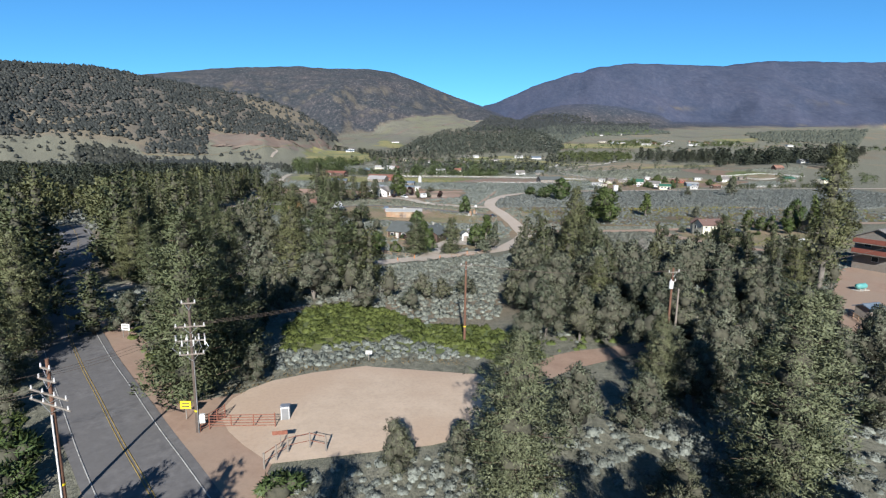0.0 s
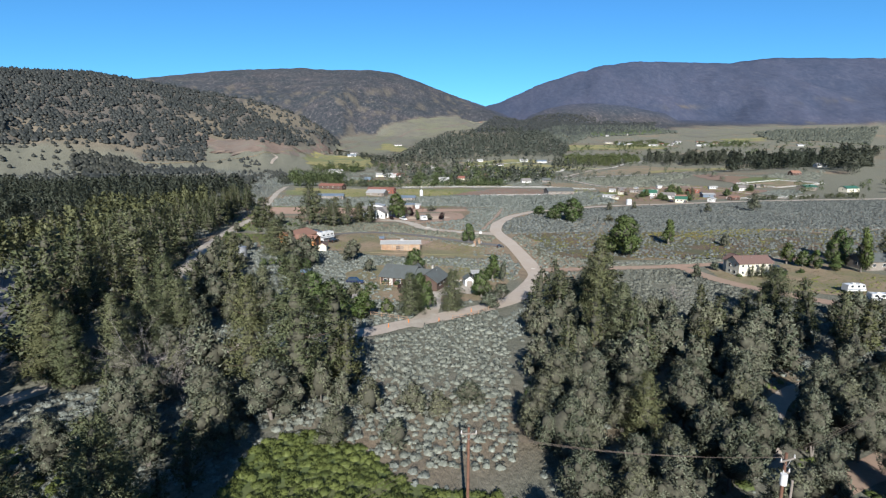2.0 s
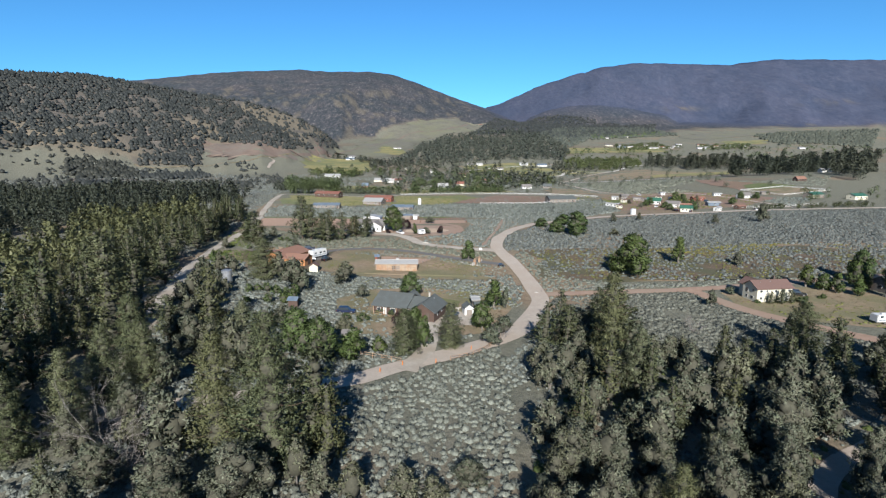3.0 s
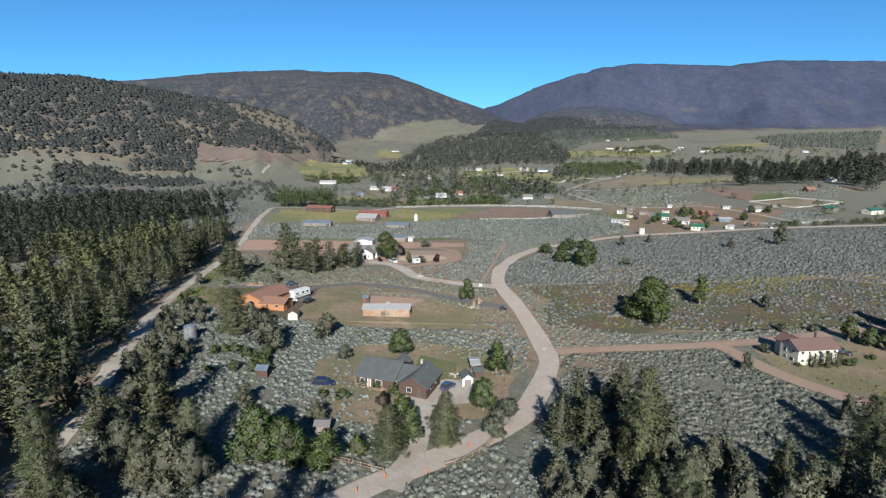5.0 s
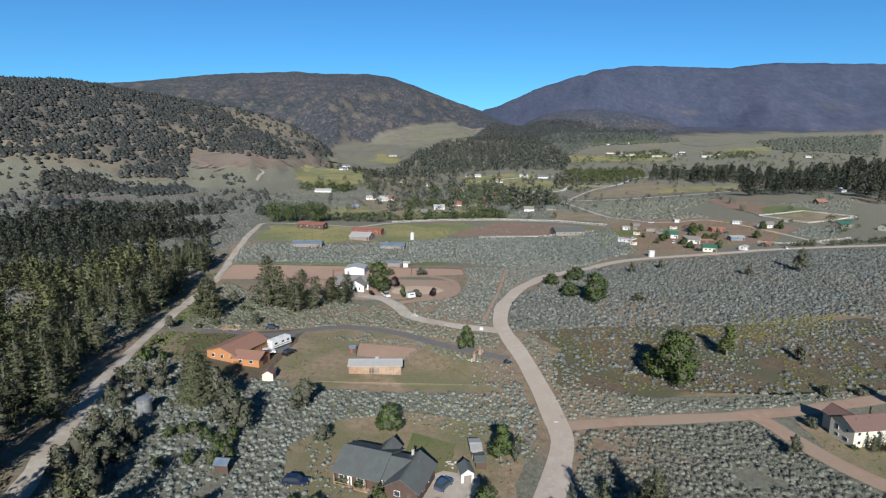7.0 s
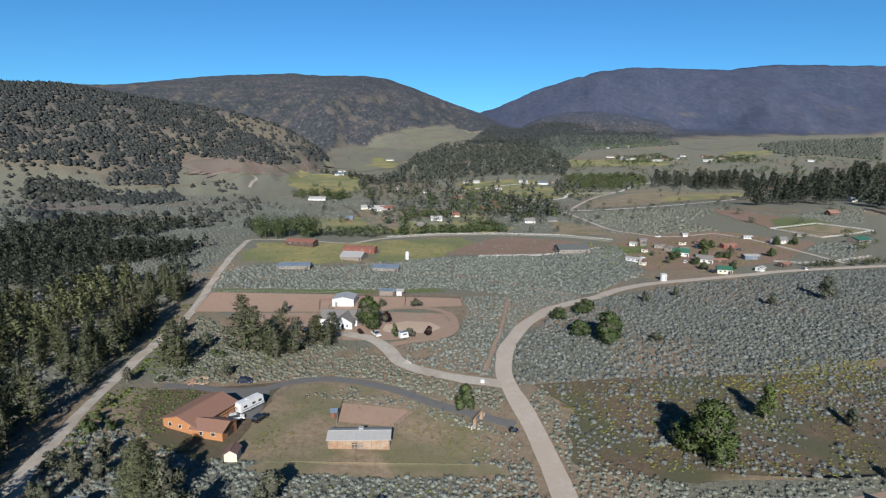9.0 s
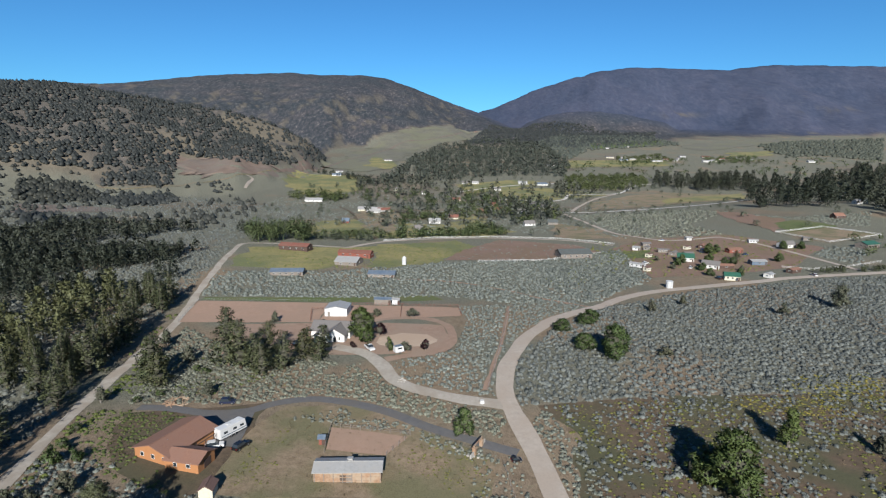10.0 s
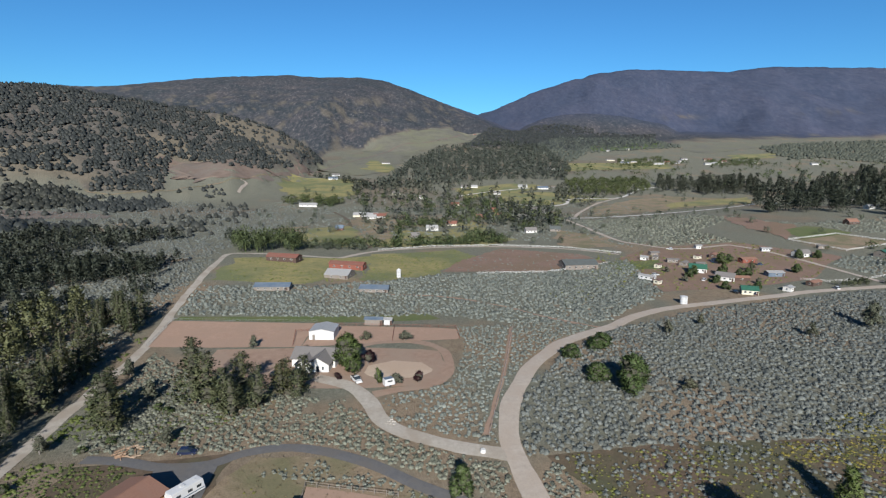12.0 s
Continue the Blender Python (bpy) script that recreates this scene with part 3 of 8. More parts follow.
field("brush_meadow", [(38, 222), (34, 262), (75, 268), (100, 268), (160, 276), (230, 262), (220, 228), (130, 222), (90, 217), (60, 215)], M["dry_grass"], 0.05, "open dry meadow with scattered sage", "meadow", 2.0, clear=False)
field("white_house_yard", [(84, 186), (86, 205), (128, 210), (140, 180), (110, 168), (94, 176)], M["tan_grass"], 0.05, "dry yard in front of a white house", "yard", 1.0)
field("horse_arena", [(-103, 335), (-108, 365.5), (-46, 364.5), (-46, 335)], M["arena"], 0.09, "wide bare reddish riding arena", "arena", 0.3)
field("corral_ground", [(-46, 335.5), (-45, 361), (13, 356), (14, 342), (-8, 340), (-24, 337)], M["arena"], 0.07, "bare reddish corral ground", "corral", 0.6)
field("ranch_yard", [(-72, 300), (-76, 334), (-30, 335), (6, 330), (9, 312), (2, 300), (-22, 298), (-46, 306)], M["red_dirt"], 0.05, "dirt yard round a white ranch house", "yard", 1.0)
field("training_ring", [(-19, 309), (-18, 316), (-10, 320), (-1, 319), (4.5, 311), (-2, 304.5), (-12, 304)], M["lot"], 0.10, "oval sandy training ring", "paddock", 0.2)
field("arena_verge", [(-108, 366), (-106, 373), (-50, 372), (0, 378), (8, 368), (-40, 365)], M["green_grass"], 0.05, "green grass strip behind an arena", "grass", 1.2, clear=False)
field("west_meadow", [(-117, 432), (-127, 490), (-60, 500), (-36, 515), (-40, 470), (-70, 428)], M["yellow_grass"], 0.05, "yellow-green pasture", "meadow", 2.0)
field("mid_meadow", [(-40, 440), (-38, 520), (20, 545), (34, 520), (4, 462), (-24, 440)], M["yellow_grass"], 0.07, "yellow-green pasture", "meadow", 2.0)
field("brown_field", [(8, 468), (20, 500), (54, 552), (112, 530), (122, 500), (74, 472)], M["plough"], 0.09, "bare brown tilled field", "field", 1.5)
field("hamlet_ground", [(128, 424), (138, 515), (172, 558), (255, 580), (300, 520), (230, 455), (170, 430)], M["plough"], 0.07, "bare brown ground of a hamlet of trailers", "yard", 2.0)
field("hay_meadow", [(40, 570), (-70, 545), (-100, 560), (-90, 640), (10, 640), (80, 600)], M["yellow_grass"], 0.06, "pale green meadow behind a tree row", "meadow", 3.0, clear=False)
field("show_ring", [(301, 586), (353, 602), (376, 563), (316, 540)], M["tan_grass"], 0.15, "fenced sandy show ring", "paddock", 0.5, step=3)
strip("fenced_lane", [(-60, 500), (-40, 530), (0, 552), (50, 560), (105, 552), (140, 530)], 4.0, M["dirt"], 0.15, "pale lane along a white fence", "dirt road", 0.4, step=5)
strip("far_lane", [(-45, 545), (-70, 620), (-90, 720), (-120, 800)], 3.5, M["dry_grass"], 0.2, "far field lane", "track", 0.6, step=6)

field("green_pasture", [(-90, 775), (-5, 748), (-4, 674), (-67, 668)], M["dry_grass"], 0.25, "dry olive paddock beside far houses", "meadow", 4.0, clear=False, step=6)
field("green_pasture", [(0, 674), (52, 677), (48, 718), (6, 716)], M["yellow_grass"], 0.3, "yellow-green garden meadow", "meadow", 3.0, clear=False, step=6)
field("green_pasture", [(124, 476), (126, 500), (160, 512), (156, 482)], M["green_grass"], 0.14, "green weedy patch beside trailers", "meadow", 2.0, clear=False)

# far valley: pastures, farm roads and the road towards the pass
field("pass_meadow", [(-258, 1338), (-208, 1831), (-134, 2009), (-21, 2211), (174, 2259), (202, 2094), (38, 1934), (-51, 1834), (-101, 1386), (-148, 1256)], M["pass_grass"], 0.8, "pale grassy flat below the pass", "meadow", 10.0, clear=False, step=14)
field("far_pasture", [(-268, 1090), (-269, 1190), (-179, 1200), (-133, 1186), (-126, 993), (-142, 959), (-198, 943), (-230, 987)], M["yellow_grass"], 0.4, "yellow-green far pasture", "meadow", 5.0, clear=False, step=8)
field("far_pasture", [(-165, 1382), (-171, 1596), (-91, 1420), (-94, 1299)], M["yellow_grass"], 0.9, "pale yellow far pasture", "meadow", 6.0, clear=False, step=12)
field("slope_pasture", [(-502, 1060), (-462, 1104), (-418, 1114), (-340, 1090), (-298, 1142), (-263, 1334), (-252, 1308), (-290, 1115), (-312, 1035), (-389, 1001), (-443, 1042)], M["slope_soil"], 0.5, "bare reddish grass slope below a wooded hill", "meadow", 14.0, clear=False, step=10)
field("slope_pasture", [(-521, 796), (-444, 782), (-364, 758), (-340, 717), (-400, 719), (-443, 697)], M["slope_soil"], 0.3, "bare reddish strip between pinyons", "meadow", 6.0, clear=False, step=8)
field("orchard_pasture", [(32, 1074), (141, 1158), (201, 1139), (183, 1069), (55, 958)], M["yellow_grass"], 0.4, "yellow-green pasture beside far pines", "meadow", 5.0, clear=False, step=8)
field("ridge_pasture", [(199, 826), (284, 949), (371, 992), (496, 975), (445, 900), (196, 768)], M["tan_grass"], 0.3, "tan and yellow-green far pasture", "meadow", 5.0, clear=False, step=8)
field("ridge_pasture", [(338, 916), (506, 991), (458, 909), (312, 854)], M["yellow_grass"], 0.36, "yellow-green strip of far pasture", "meadow", 5.0, clear=False, step=8)
field("red_field", [(324, 752), (333, 727), (344, 648), (337, 625), (302, 594), (300, 629)], M["plough"], 0.25, "reddish far tilled field", "field", 3.0, clear=False, step=5)
field("green_field", [(335, 635), (358, 636), (366, 599), (317, 591)], M["green_grass"], 0.3, "green far hay field", "field", 3.0, clear=False, step=5)
field("valley_pasture", [(903, 1806), (1083, 1871), (998, 1733), (834, 1676)], M["yellow_grass"], 0.6, "yellow far pasture", "meadow", 8.0, clear=False, step=12)
field("valley_pasture", [(322, 1538), (620, 1586), (570, 1434), (302, 1391)], M["yellow_grass"], 0.6, "pale green far pasture", "meadow", 8.0, clear=False, step=12)
field("valley_pasture", [(821, 1976), (971, 2131), (1536, 2417), (1402, 2214), (1139, 2061), (855, 1851)], M["pass_grass"], 0.6, "pale open far flat", "meadow", 8.0, clear=False, step=14)
field("valley_pasture", [(-90, 775), (-52, 808), (-38, 701), (-33, 574), (-51, 572)], M["tan_grass"], 0.3, "dry tan paddock beside far houses", "meadow", 4.0, clear=False, step=6)
strip("pass_road", [(-291, 1118), (-260, 1245), (-241, 1375), (-222, 1498), (-184, 1637), (-122, 1854), (-18, 1967), (60, 2068), (120, 2251)], 6.5, M["slope_soil"], 1.0, "far dirt road towards the pass", "dirt road", 1.0, step=14)
strip("far_hill_track", [(-315, 1031), (-304, 1028), (-300, 994), (-295, 964)], 4.0, M["dirt"], 0.6, "short pale dirt track on a slope", "track", 0.4, step=5)
strip("far_trail", [(-493, 913), (-448, 903), (-420, 941), (-380, 961), (-328, 1004), (-291, 1118)], 3.5, M["tan_grass"], 0.5, "faint far trail at the foot of a hill", "track", 0.6, step=8)
strip("farm_lane", [(40, 982), (87, 1032), (151, 1081), (193, 1098), (297, 1144)], 5.0, M["white_gravel"], 0.5, "pale far farm lane", "dirt road", 0.6, step=10)
strip("farm_lane", [(74, 892), (111, 900), (151, 878), (188, 903), (210, 959), (255, 967), (295, 982), (360, 1084), (408, 1117)], 5.0, M["white_gravel"], 0.5, "pale far farm lane", "dirt road", 0.6, step=10)
strip("far_white_road", [(151, 747), (191, 751), (274, 781), (363, 821), (451, 890)], 5.0, M["white_gravel"], 0.45, "pale far gravel road", "dirt road", 0.4, step=8)
strip("field_road", [(164, 758), (199, 841), (240, 916), (295, 982)], 4.5, M["dirt"], 0.45, "far pale farm road", "dirt road", 0.5, step=10)
strip("hamlet_road", [(149, 737), (154, 665), (159, 596), (170, 574), (194, 553), (242, 569)], 4.0, M["dirt"], 0.25, "pale dirt road through a hamlet", "dirt road", 0.4, step=5)
strip("hamlet_road", [(242, 569), (253, 549), (260, 519), (264, 480), (266, 446)], 4.0, M["dirt"], 0.25, "pale dirt lane past corrals", "dirt road", 0.4, step=5)
field("village_pasture", [(20, 661), (55, 683), (57, 594), (40, 557), (23, 584)], M["yellow_grass"], 0.3, "yellow-green paddock beside far houses", "meadow", 3.0, clear=False, step=5)
field("village_pasture", [(184, 1047), (282, 968), (199, 915), (99, 838), (103, 1006)], M["yellow_grass"], 0.3, "yellow-green garden meadow", "meadow", 3.0, clear=False, step=5)
field("village_pasture", [(-48, 749), (23, 753), (68, 692), (10, 672), (-35, 670)], M["tan_grass"], 0.25, "dry tan yard beside far houses", "meadow", 3.0, clear=False, step=5)
field("village_pasture", [(120, 665), (159, 612), (153, 563), (110, 555), (105, 581)], M["tan_grass"], 0.2, "dry tan paddock below a white fence", "meadow", 3.0, clear=False, step=5)
field("village_pasture", [(-120, 654), (-80, 668), (-64, 620), (-63, 564), (-101, 540)], M["yellow_grass"], 0.25, "yellow-green paddock behind a tree row", "meadow", 3.0, clear=False, step=5)
field("village_pasture", [(-152, 652), (-118, 666), (-114, 627), (-114, 556), (-123, 569)], M["tan_grass"], 0.25, "bare tan corner of a paddock", "meadow", 3.0, clear=False, step=5)

# ---- building materials ----
M["green_roof"] = surface("dark_green_shingles", (0.085, 0.10, 0.10), (0.125, 0.14, 0.138), 3.0, 0.85, 0.3, (0.095, 0.105, 0.102), 0.5)
M["brown_roof"] = surface("brown_shingles", (0.14, 0.085, 0.075), (0.20, 0.125, 0.105), 3.0, 0.85, 0.3, (0.17, 0.105, 0.09), 0.5)
M["rust_roof"] = surface("rusty_brown_shingles", (0.24, 0.125, 0.09), (0.31, 0.17, 0.12), 2.5, 0.85, 0.3, (0.27, 0.15, 0.11), 0.4)
M["grey_roof"] = surface("grey_shingles", (0.17, 0.16, 0.155), (0.24, 0.225, 0.215), 3.0, 0.85, 0.3, (0.2, 0.185, 0.18), 0.5)
M["tin_roof"] = surface("galvanised_sheet_roof", (0.42, 0.42, 0.41), (0.55, 0.55, 0.54), 1.2, 0.45, 0.1, (0.5, 0.49, 0.47), 0.3, metal=0.25)
M["blue_roof"] = surface("blue_sheet_roof", (0.10, 0.145, 0.20), (0.15, 0.20, 0.265), 1.2, 0.5, 0.1, (0.18, 0.22, 0.27), 0.3)
M["teal_roof"] = surface("dark_green_sheet_roof", (0.03, 0.11, 0.075), (0.05, 0.16, 0.11), 1.2, 0.5, 0.1)
M["red_roof"] = surface("dull_red_roof", (0.20, 0.075, 0.055), (0.28, 0.115, 0.085), 1.5, 0.75, 0.2, (0.23, 0.12, 0.09), 0.3)
M["brown_wood"] = surface("dark_brown_boards", (0.07, 0.044, 0.035), (0.12, 0.075, 0.058), 2.5, 0.85, 0.3, (0.095, 0.062, 0.05), 0.5)
M["orange_wall"] = surface("orange_stucco", (0.42, 0.19, 0.08), (0.50, 0.235, 0.10), 1.5, 0.85, 0.2, (0.45, 0.21, 0.09), 0.4)
M["cream_wall"] = surface("cream_siding", (0.68, 0.635, 0.50), (0.78, 0.735, 0.59), 1.5, 0.8, 0.1, (0.72, 0.675, 0.54), 0.4)
M["white_wall"] = surface("white_painted_siding", (0.70, 0.70, 0.68), (0.80, 0.80, 0.78), 1.5, 0.7, 0.1, (0.74, 0.73, 0.70), 0.4)
M["white_metal"] = surface("white_sheet_metal", (0.62, 0.64, 0.65), (0.76, 0.77, 0.78), 0.8, 0.5, 0.05, (0.68, 0.69, 0.69), 0.3)
M["raw_wood"] = surface("weathered_tan_boards", (0.30, 0.18, 0.11), (0.44, 0.28, 0.18), 2.0, 0.85, 0.3, (0.42, 0.32, 0.23), 0.5)
M["grey_wood"] = surface("weathered_grey_boards", (0.20, 0.18, 0.16), (0.32, 0.29, 0.26), 2.0, 0.9, 0.3, (0.25, 0.21, 0.18), 0.5)
M["red_wall"] = surface("barn_red_boards", (0.22, 0.07, 0.05), (0.30, 0.10, 0.07), 2.0, 0.85, 0.3)
M["steel"] = surface("galvanised_steel", (0.42, 0.44, 0.47), (0.60, 0.62, 0.65), 0.8, 0.4, 0.1, (0.36, 0.37, 0.38), 0.5, metal=0.6)
M["rust_pipe"] = surface("rusty_red_pipe", (0.20, 0.07, 0.045), (0.30, 0.12, 0.08), 3.0, 0.8, 0.2)
M["pole_wood"] = surface("creosoted_pole_wood", (0.12, 0.06, 0.04), (0.20, 0.105, 0.07), 3.0, 0.9, 0.3)
M["pole_dark"] = surface("dark_pole_wood", (0.08, 0.06, 0.05), (0.14, 0.11, 0.09), 3.0, 0.9, 0.3)
M["white_plastic"] = surface("white_conduit", (0.6, 0.6, 0.6), (0.72, 0.72, 0.71), 2.0, 0.5)
M["yellow_sign"] = surface("yellow_sign_face", (0.72, 0.58, 0.02), (0.80, 0.66, 0.04), 2.0, 0.5)
M["ceramic"] = surface("pale_insulator_ceramic", (0.5, 0.5, 0.5), (0.66, 0.66, 0.66), 2.0, 0.3)
M["rubber"] = surface("black_rubber", (0.02, 0.02, 0.02), (0.035, 0.035, 0.035), 4.0, 0.8)
M["chrome"] = surface("bright_wheel_metal", (0.45, 0.45, 0.46), (0.6, 0.6, 0.6), 4.0, 0.35, metal=0.8)
M["navy_paint"] = surface("dark_blue_car_paint", (0.012, 0.02, 0.055), (0.02, 0.03, 0.075), 0.5, 0.25, spec=0.6)
M["blue_paint"] = surface("steel_blue_car_paint", (0.05, 0.09, 0.16), (0.065, 0.11, 0.19), 0.5, 0.25, spec=0.6)
M["black_paint"] = surface("black_car_paint", (0.012, 0.013, 0.014), (0.02, 0.02, 0.022), 0.5, 0.25, spec=0.6)
M["white_paint"] = surface("white_car_paint", (0.70, 0.71, 0.71), (0.78, 0.78, 0.78), 0.5, 0.3, spec=0.6)
M["teal_paint"] = surface("teal_tank_paint", (0.10, 0.34, 0.33), (0.15, 0.42, 0.40), 1.0, 0.5)
M["lamp_glass"] = surface("clear_lamp_glass", (0.6, 0.6, 0.58), (0.7, 0.7, 0.68), 2.0, 0.15)
M["tail_glass"] = surface("red_lamp_glass", (0.30, 0.015, 0.012), (0.36, 0.02, 0.015), 2.0, 0.2)
M["cone"] = surface("orange_marker_plastic", (0.75, 0.22, 0.03), (0.85, 0.28, 0.05), 3.0, 0.5)
M["stone"] = surface("pale_fieldstone", (0.42, 0.39, 0.35), (0.60, 0.57, 0.52), 2.5, 0.9, 0.3, per_object=0.3)


def glass_dark():
    m, nt, b = blank("dark_window_glass")
    b.inputs["Base Color"].default_value = (0.02, 0.025, 0.03, 1)
    b.inputs["Roughness"].default_value = 0.08
    b.inputs["Specular IOR Level"].default_value = 0.7
    return m


M["glass"] = glass_dark()

# ---- helpers for built things ----


def part(name, me, parent, label=""):
    ob = new(name, me)
    ob.parent = parent
    if label:
        tagged(ob, label)
    return ob


def thing(name, x, y, rot, label, category, group="", lift=0.0):
    ob = new(name)
    ob.empty_display_size = 0.5
    ob.matrix_basis = pose(x, y, ground(x, y) + lift, 0, 0, rot)
    return tagged(ob, label, category, group)


BOX_Q = np.array([(0, 3, 2, 1), (4, 5, 6, 7), (0, 1, 5, 4), (1, 2, 6, 5), (2, 3, 7, 6), (3, 0, 4, 7)])


def box(cx, cy, cz, sx, sy, sz):
    v = np.array([(-1, -1, -1), (1, -1, -1), (1, 1, -1), (-1, 1, -1), (-1, -1, 1), (1, -1, 1), (1, 1, 1), (-1, 1, 1)], float) * 0.5
    return v * np.array([sx, sy, sz]) + np.array([cx, cy, cz]), BOX_Q


def hull8(corners):
    """A solid from four lower and four upper corners."""
    return np.array(corners, float), BOX_Q


def merge(pieces):
    v, f, n = [], [], 0
    for a, b in pieces:
        v.append(np.asarray(a, float))
        f.append(np.asarray(b) + n)
        n += len(a)
    return np.vstack(v), np.vstack(f)


def solid(name, pieces, material, bevel=0.0):
    """One mesh of several solids; bevel rounds its edges."""
    v, f = merge(pieces)
    me = mesh_np(name, v, f, material)
    if bevel:
        bm = bmesh.new()
        bm.from_mesh(me)
        bmesh.ops.bevel(bm, geom=bm.edges[:], offset=bevel, segments=2, affect='EDGES', clamp_overlap=True)
        bm.to_mesh(me)
        bm.free()
    return me


def rod(a, b, r, sides=8, r2=None):
    """A round bar from a to b as quads with closed ends."""
    a, b = np.array(a, float), np.array(b, float)
    d = (b - a) / np.linalg.norm(b - a)
    s = np.cross(d, [0, 0, 1] if abs(d[2]) < 0.9 else [1, 0, 0])
    s /= np.linalg.norm(s)
    t = np.cross(d, s)
    ring = [(math.cos(2 * math.pi * k / sides), math.sin(2 * math.pi * k / sides)) for k in range(sides)]
    r2 = r if r2 is None else r2
    v = [a + r * (s * c + t * w) for c, w in ring] + [b + r2 * (s * c + t * w) for c, w in ring] + [a, b]
    f = [(k, (k + 1) % sides, (k + 1) % sides + sides, k + sides) for k in range(sides)]
    f += [(2 * sides, (k + 1) % sides, k, 2 * sides) for k in range(sides)] + [(2 * sides + 1, k + sides, (k + 1) % sides + sides, 2 * sides + 1) for k in range(sides)]
    return np.array(v), f


def round_mesh_of(name, bars, material):
    """Bars from rod(), as one mesh built face by face."""
    bm = bmesh.new()
    for v, f in bars:
        vs = [bm.verts.new(p) for p in v]
        for q in f:
            ids = list(dict.fromkeys(q))
            bm.faces.new([vs[i] for i in ids])
    bm.normal_update()
    me = bpy.data.meshes.new(name)
    bm.to_mesh(me)
    bm.free()
    me.materials.append(material)
    return me


def turn(v, rot, x=0.0, y=0.0, z=0.0):
    a = radians(rot)
    v = np.asarray(v, float)
    return np.column_stack([v[:, 0] * math.cos(a) - v[:, 1] * math.sin(a) + x, v[:, 0] * math.sin(a) + v[:, 1] * math.cos(a) + y, v[:, 2] + z])


def wing(base, dx, dy, rot, w, d, h, rise, wall, roof, windows=(), doors=(), over=0.45, trim="white_wall", thick=0.16):
    """One gabled block of a house: walls, two roof planes, windows and doors. Ridge along local x; front is -y."""
    y2, z2 = d / 2, h + rise
    prof = [(-y2, -0.3), (y2, -0.3), (y2, h), (0, z2), (-y2, h)]
    v = [(-w / 2, a, b) for a, b in prof] + [(w / 2, a, b) for a, b in prof]
    q = [(0, 1, 6, 5), (1, 2, 7, 6), (2, 3, 8, 7), (3, 4, 9, 8), (4, 0, 5, 9), (0, 4, 2, 1), (5, 6, 7, 9), (4, 3, 2, 4), (9, 7, 8, 9)]
    bm = bmesh.new()
    vs = [bm.verts.new(p) for p in turn(v, rot, dx, dy)]
    for face in q:
        bm.faces.new([vs[i] for i in dict.fromkeys(face)])
    bmesh.ops.recalc_face_normals(bm, faces=bm.faces[:])
    me = bpy.data.meshes.new("wall")
    bm.to_mesh(me)
    bm.free()
    me.materials.append(M[wall])
    part("wall", me, base)
    slope = rise / y2
    ze = h - over * slope
    L = w / 2 + over
    for s in (-1, 1):
        e = s * (y2 + over)
        low = [(-L, e, ze), (L, e, ze), (L, 0, z2), (-L, 0, z2)]
        if s > 0:
            low = low[::-1]
        top = [(a, b, c + thick) for a, b, c in low]
        pv, pq = hull8(low + top)
        part("roof_slope", solid("roof_slope", [(turn(pv, rot, dx, dy), pq)], M[roof]), base)
    cap = box(0, 0, z2 + thick, 2 * L, 0.3, 0.08)
    part("ridge_cap", solid("ridge_cap", [(turn(cap[0], rot, dx, dy), cap[1])], M[roof]), base)
    for side, u, z, ww, hh in windows:
        # side: f front, b back, l and r the gable ends
        if side in "fb":
            s = -1 if side == "f" else 1
            fr, gl = box(u, s * (y2 + 0.02), z, ww, 0.10, hh), box(u, s * (y2 + 0.045), z, ww - 0.16, 0.08, hh - 0.16)
        else:
            s = -1 if side == "l" else 1
            fr, gl = box(s * (w / 2 + 0.02), u, z, 0.10, ww, hh), box(s * (w / 2 + 0.045), u, z, 0.08, ww - 0.16, hh - 0.16)
        win = part("window", solid("window", [(turn(fr[0], rot, dx, dy), fr[1])], M[trim]), base)
        part("pane", solid("pane", [(turn(gl[0], rot, dx, dy), gl[1])], M["glass"]), win)
    for side, u, ww, hh, mat in doors:
        if side in "fb":
            s = -1 if side == "f" else 1
            fr = box(u, s * (y2 + 0.02), hh / 2, ww, 0.09, hh)
        else:
            s = -1 if side == "l" else 1
            fr = box(s * (w / 2 + 0.02), u, hh / 2, 0.09, ww, hh)
        part("door", solid("door", [(turn(fr[0], rot, dx, dy), fr[1])], M[mat]), base)
    fx, fy = base.matrix_basis.translation.x, base.matrix_basis.translation.y
    br = base.matrix_basis.to_euler().z
    pts = turn([(-w / 2 - 1, -y2 - 1, 0), (w / 2 + 1, -y2 - 1, 0), (w / 2 + 1, y2 + 1, 0), (-w / 2 - 1, y2 + 1, 0)], rot, dx, dy)
    pts = turn(pts, math.degrees(br), fx, fy)
    CLEAR.append(pts[:, :2])


def chimney(base, x, y, z0, z1, s=0.6, mat="stone"):
    part("chimney", solid("chimney", [box(x, y, (z0 + z1) / 2, s, s, z1 - z0), box(x, y, z1, s + 0.12, s + 0.12, 0.12)], M[mat], 0.02), base)


def vent(base, x, y, z, h=0.5):
    part("vent_pipe", round_mesh_of("vent_pipe", [rod((x, y, z), (x, y, z + h), 0.09)], M["steel"]), base)


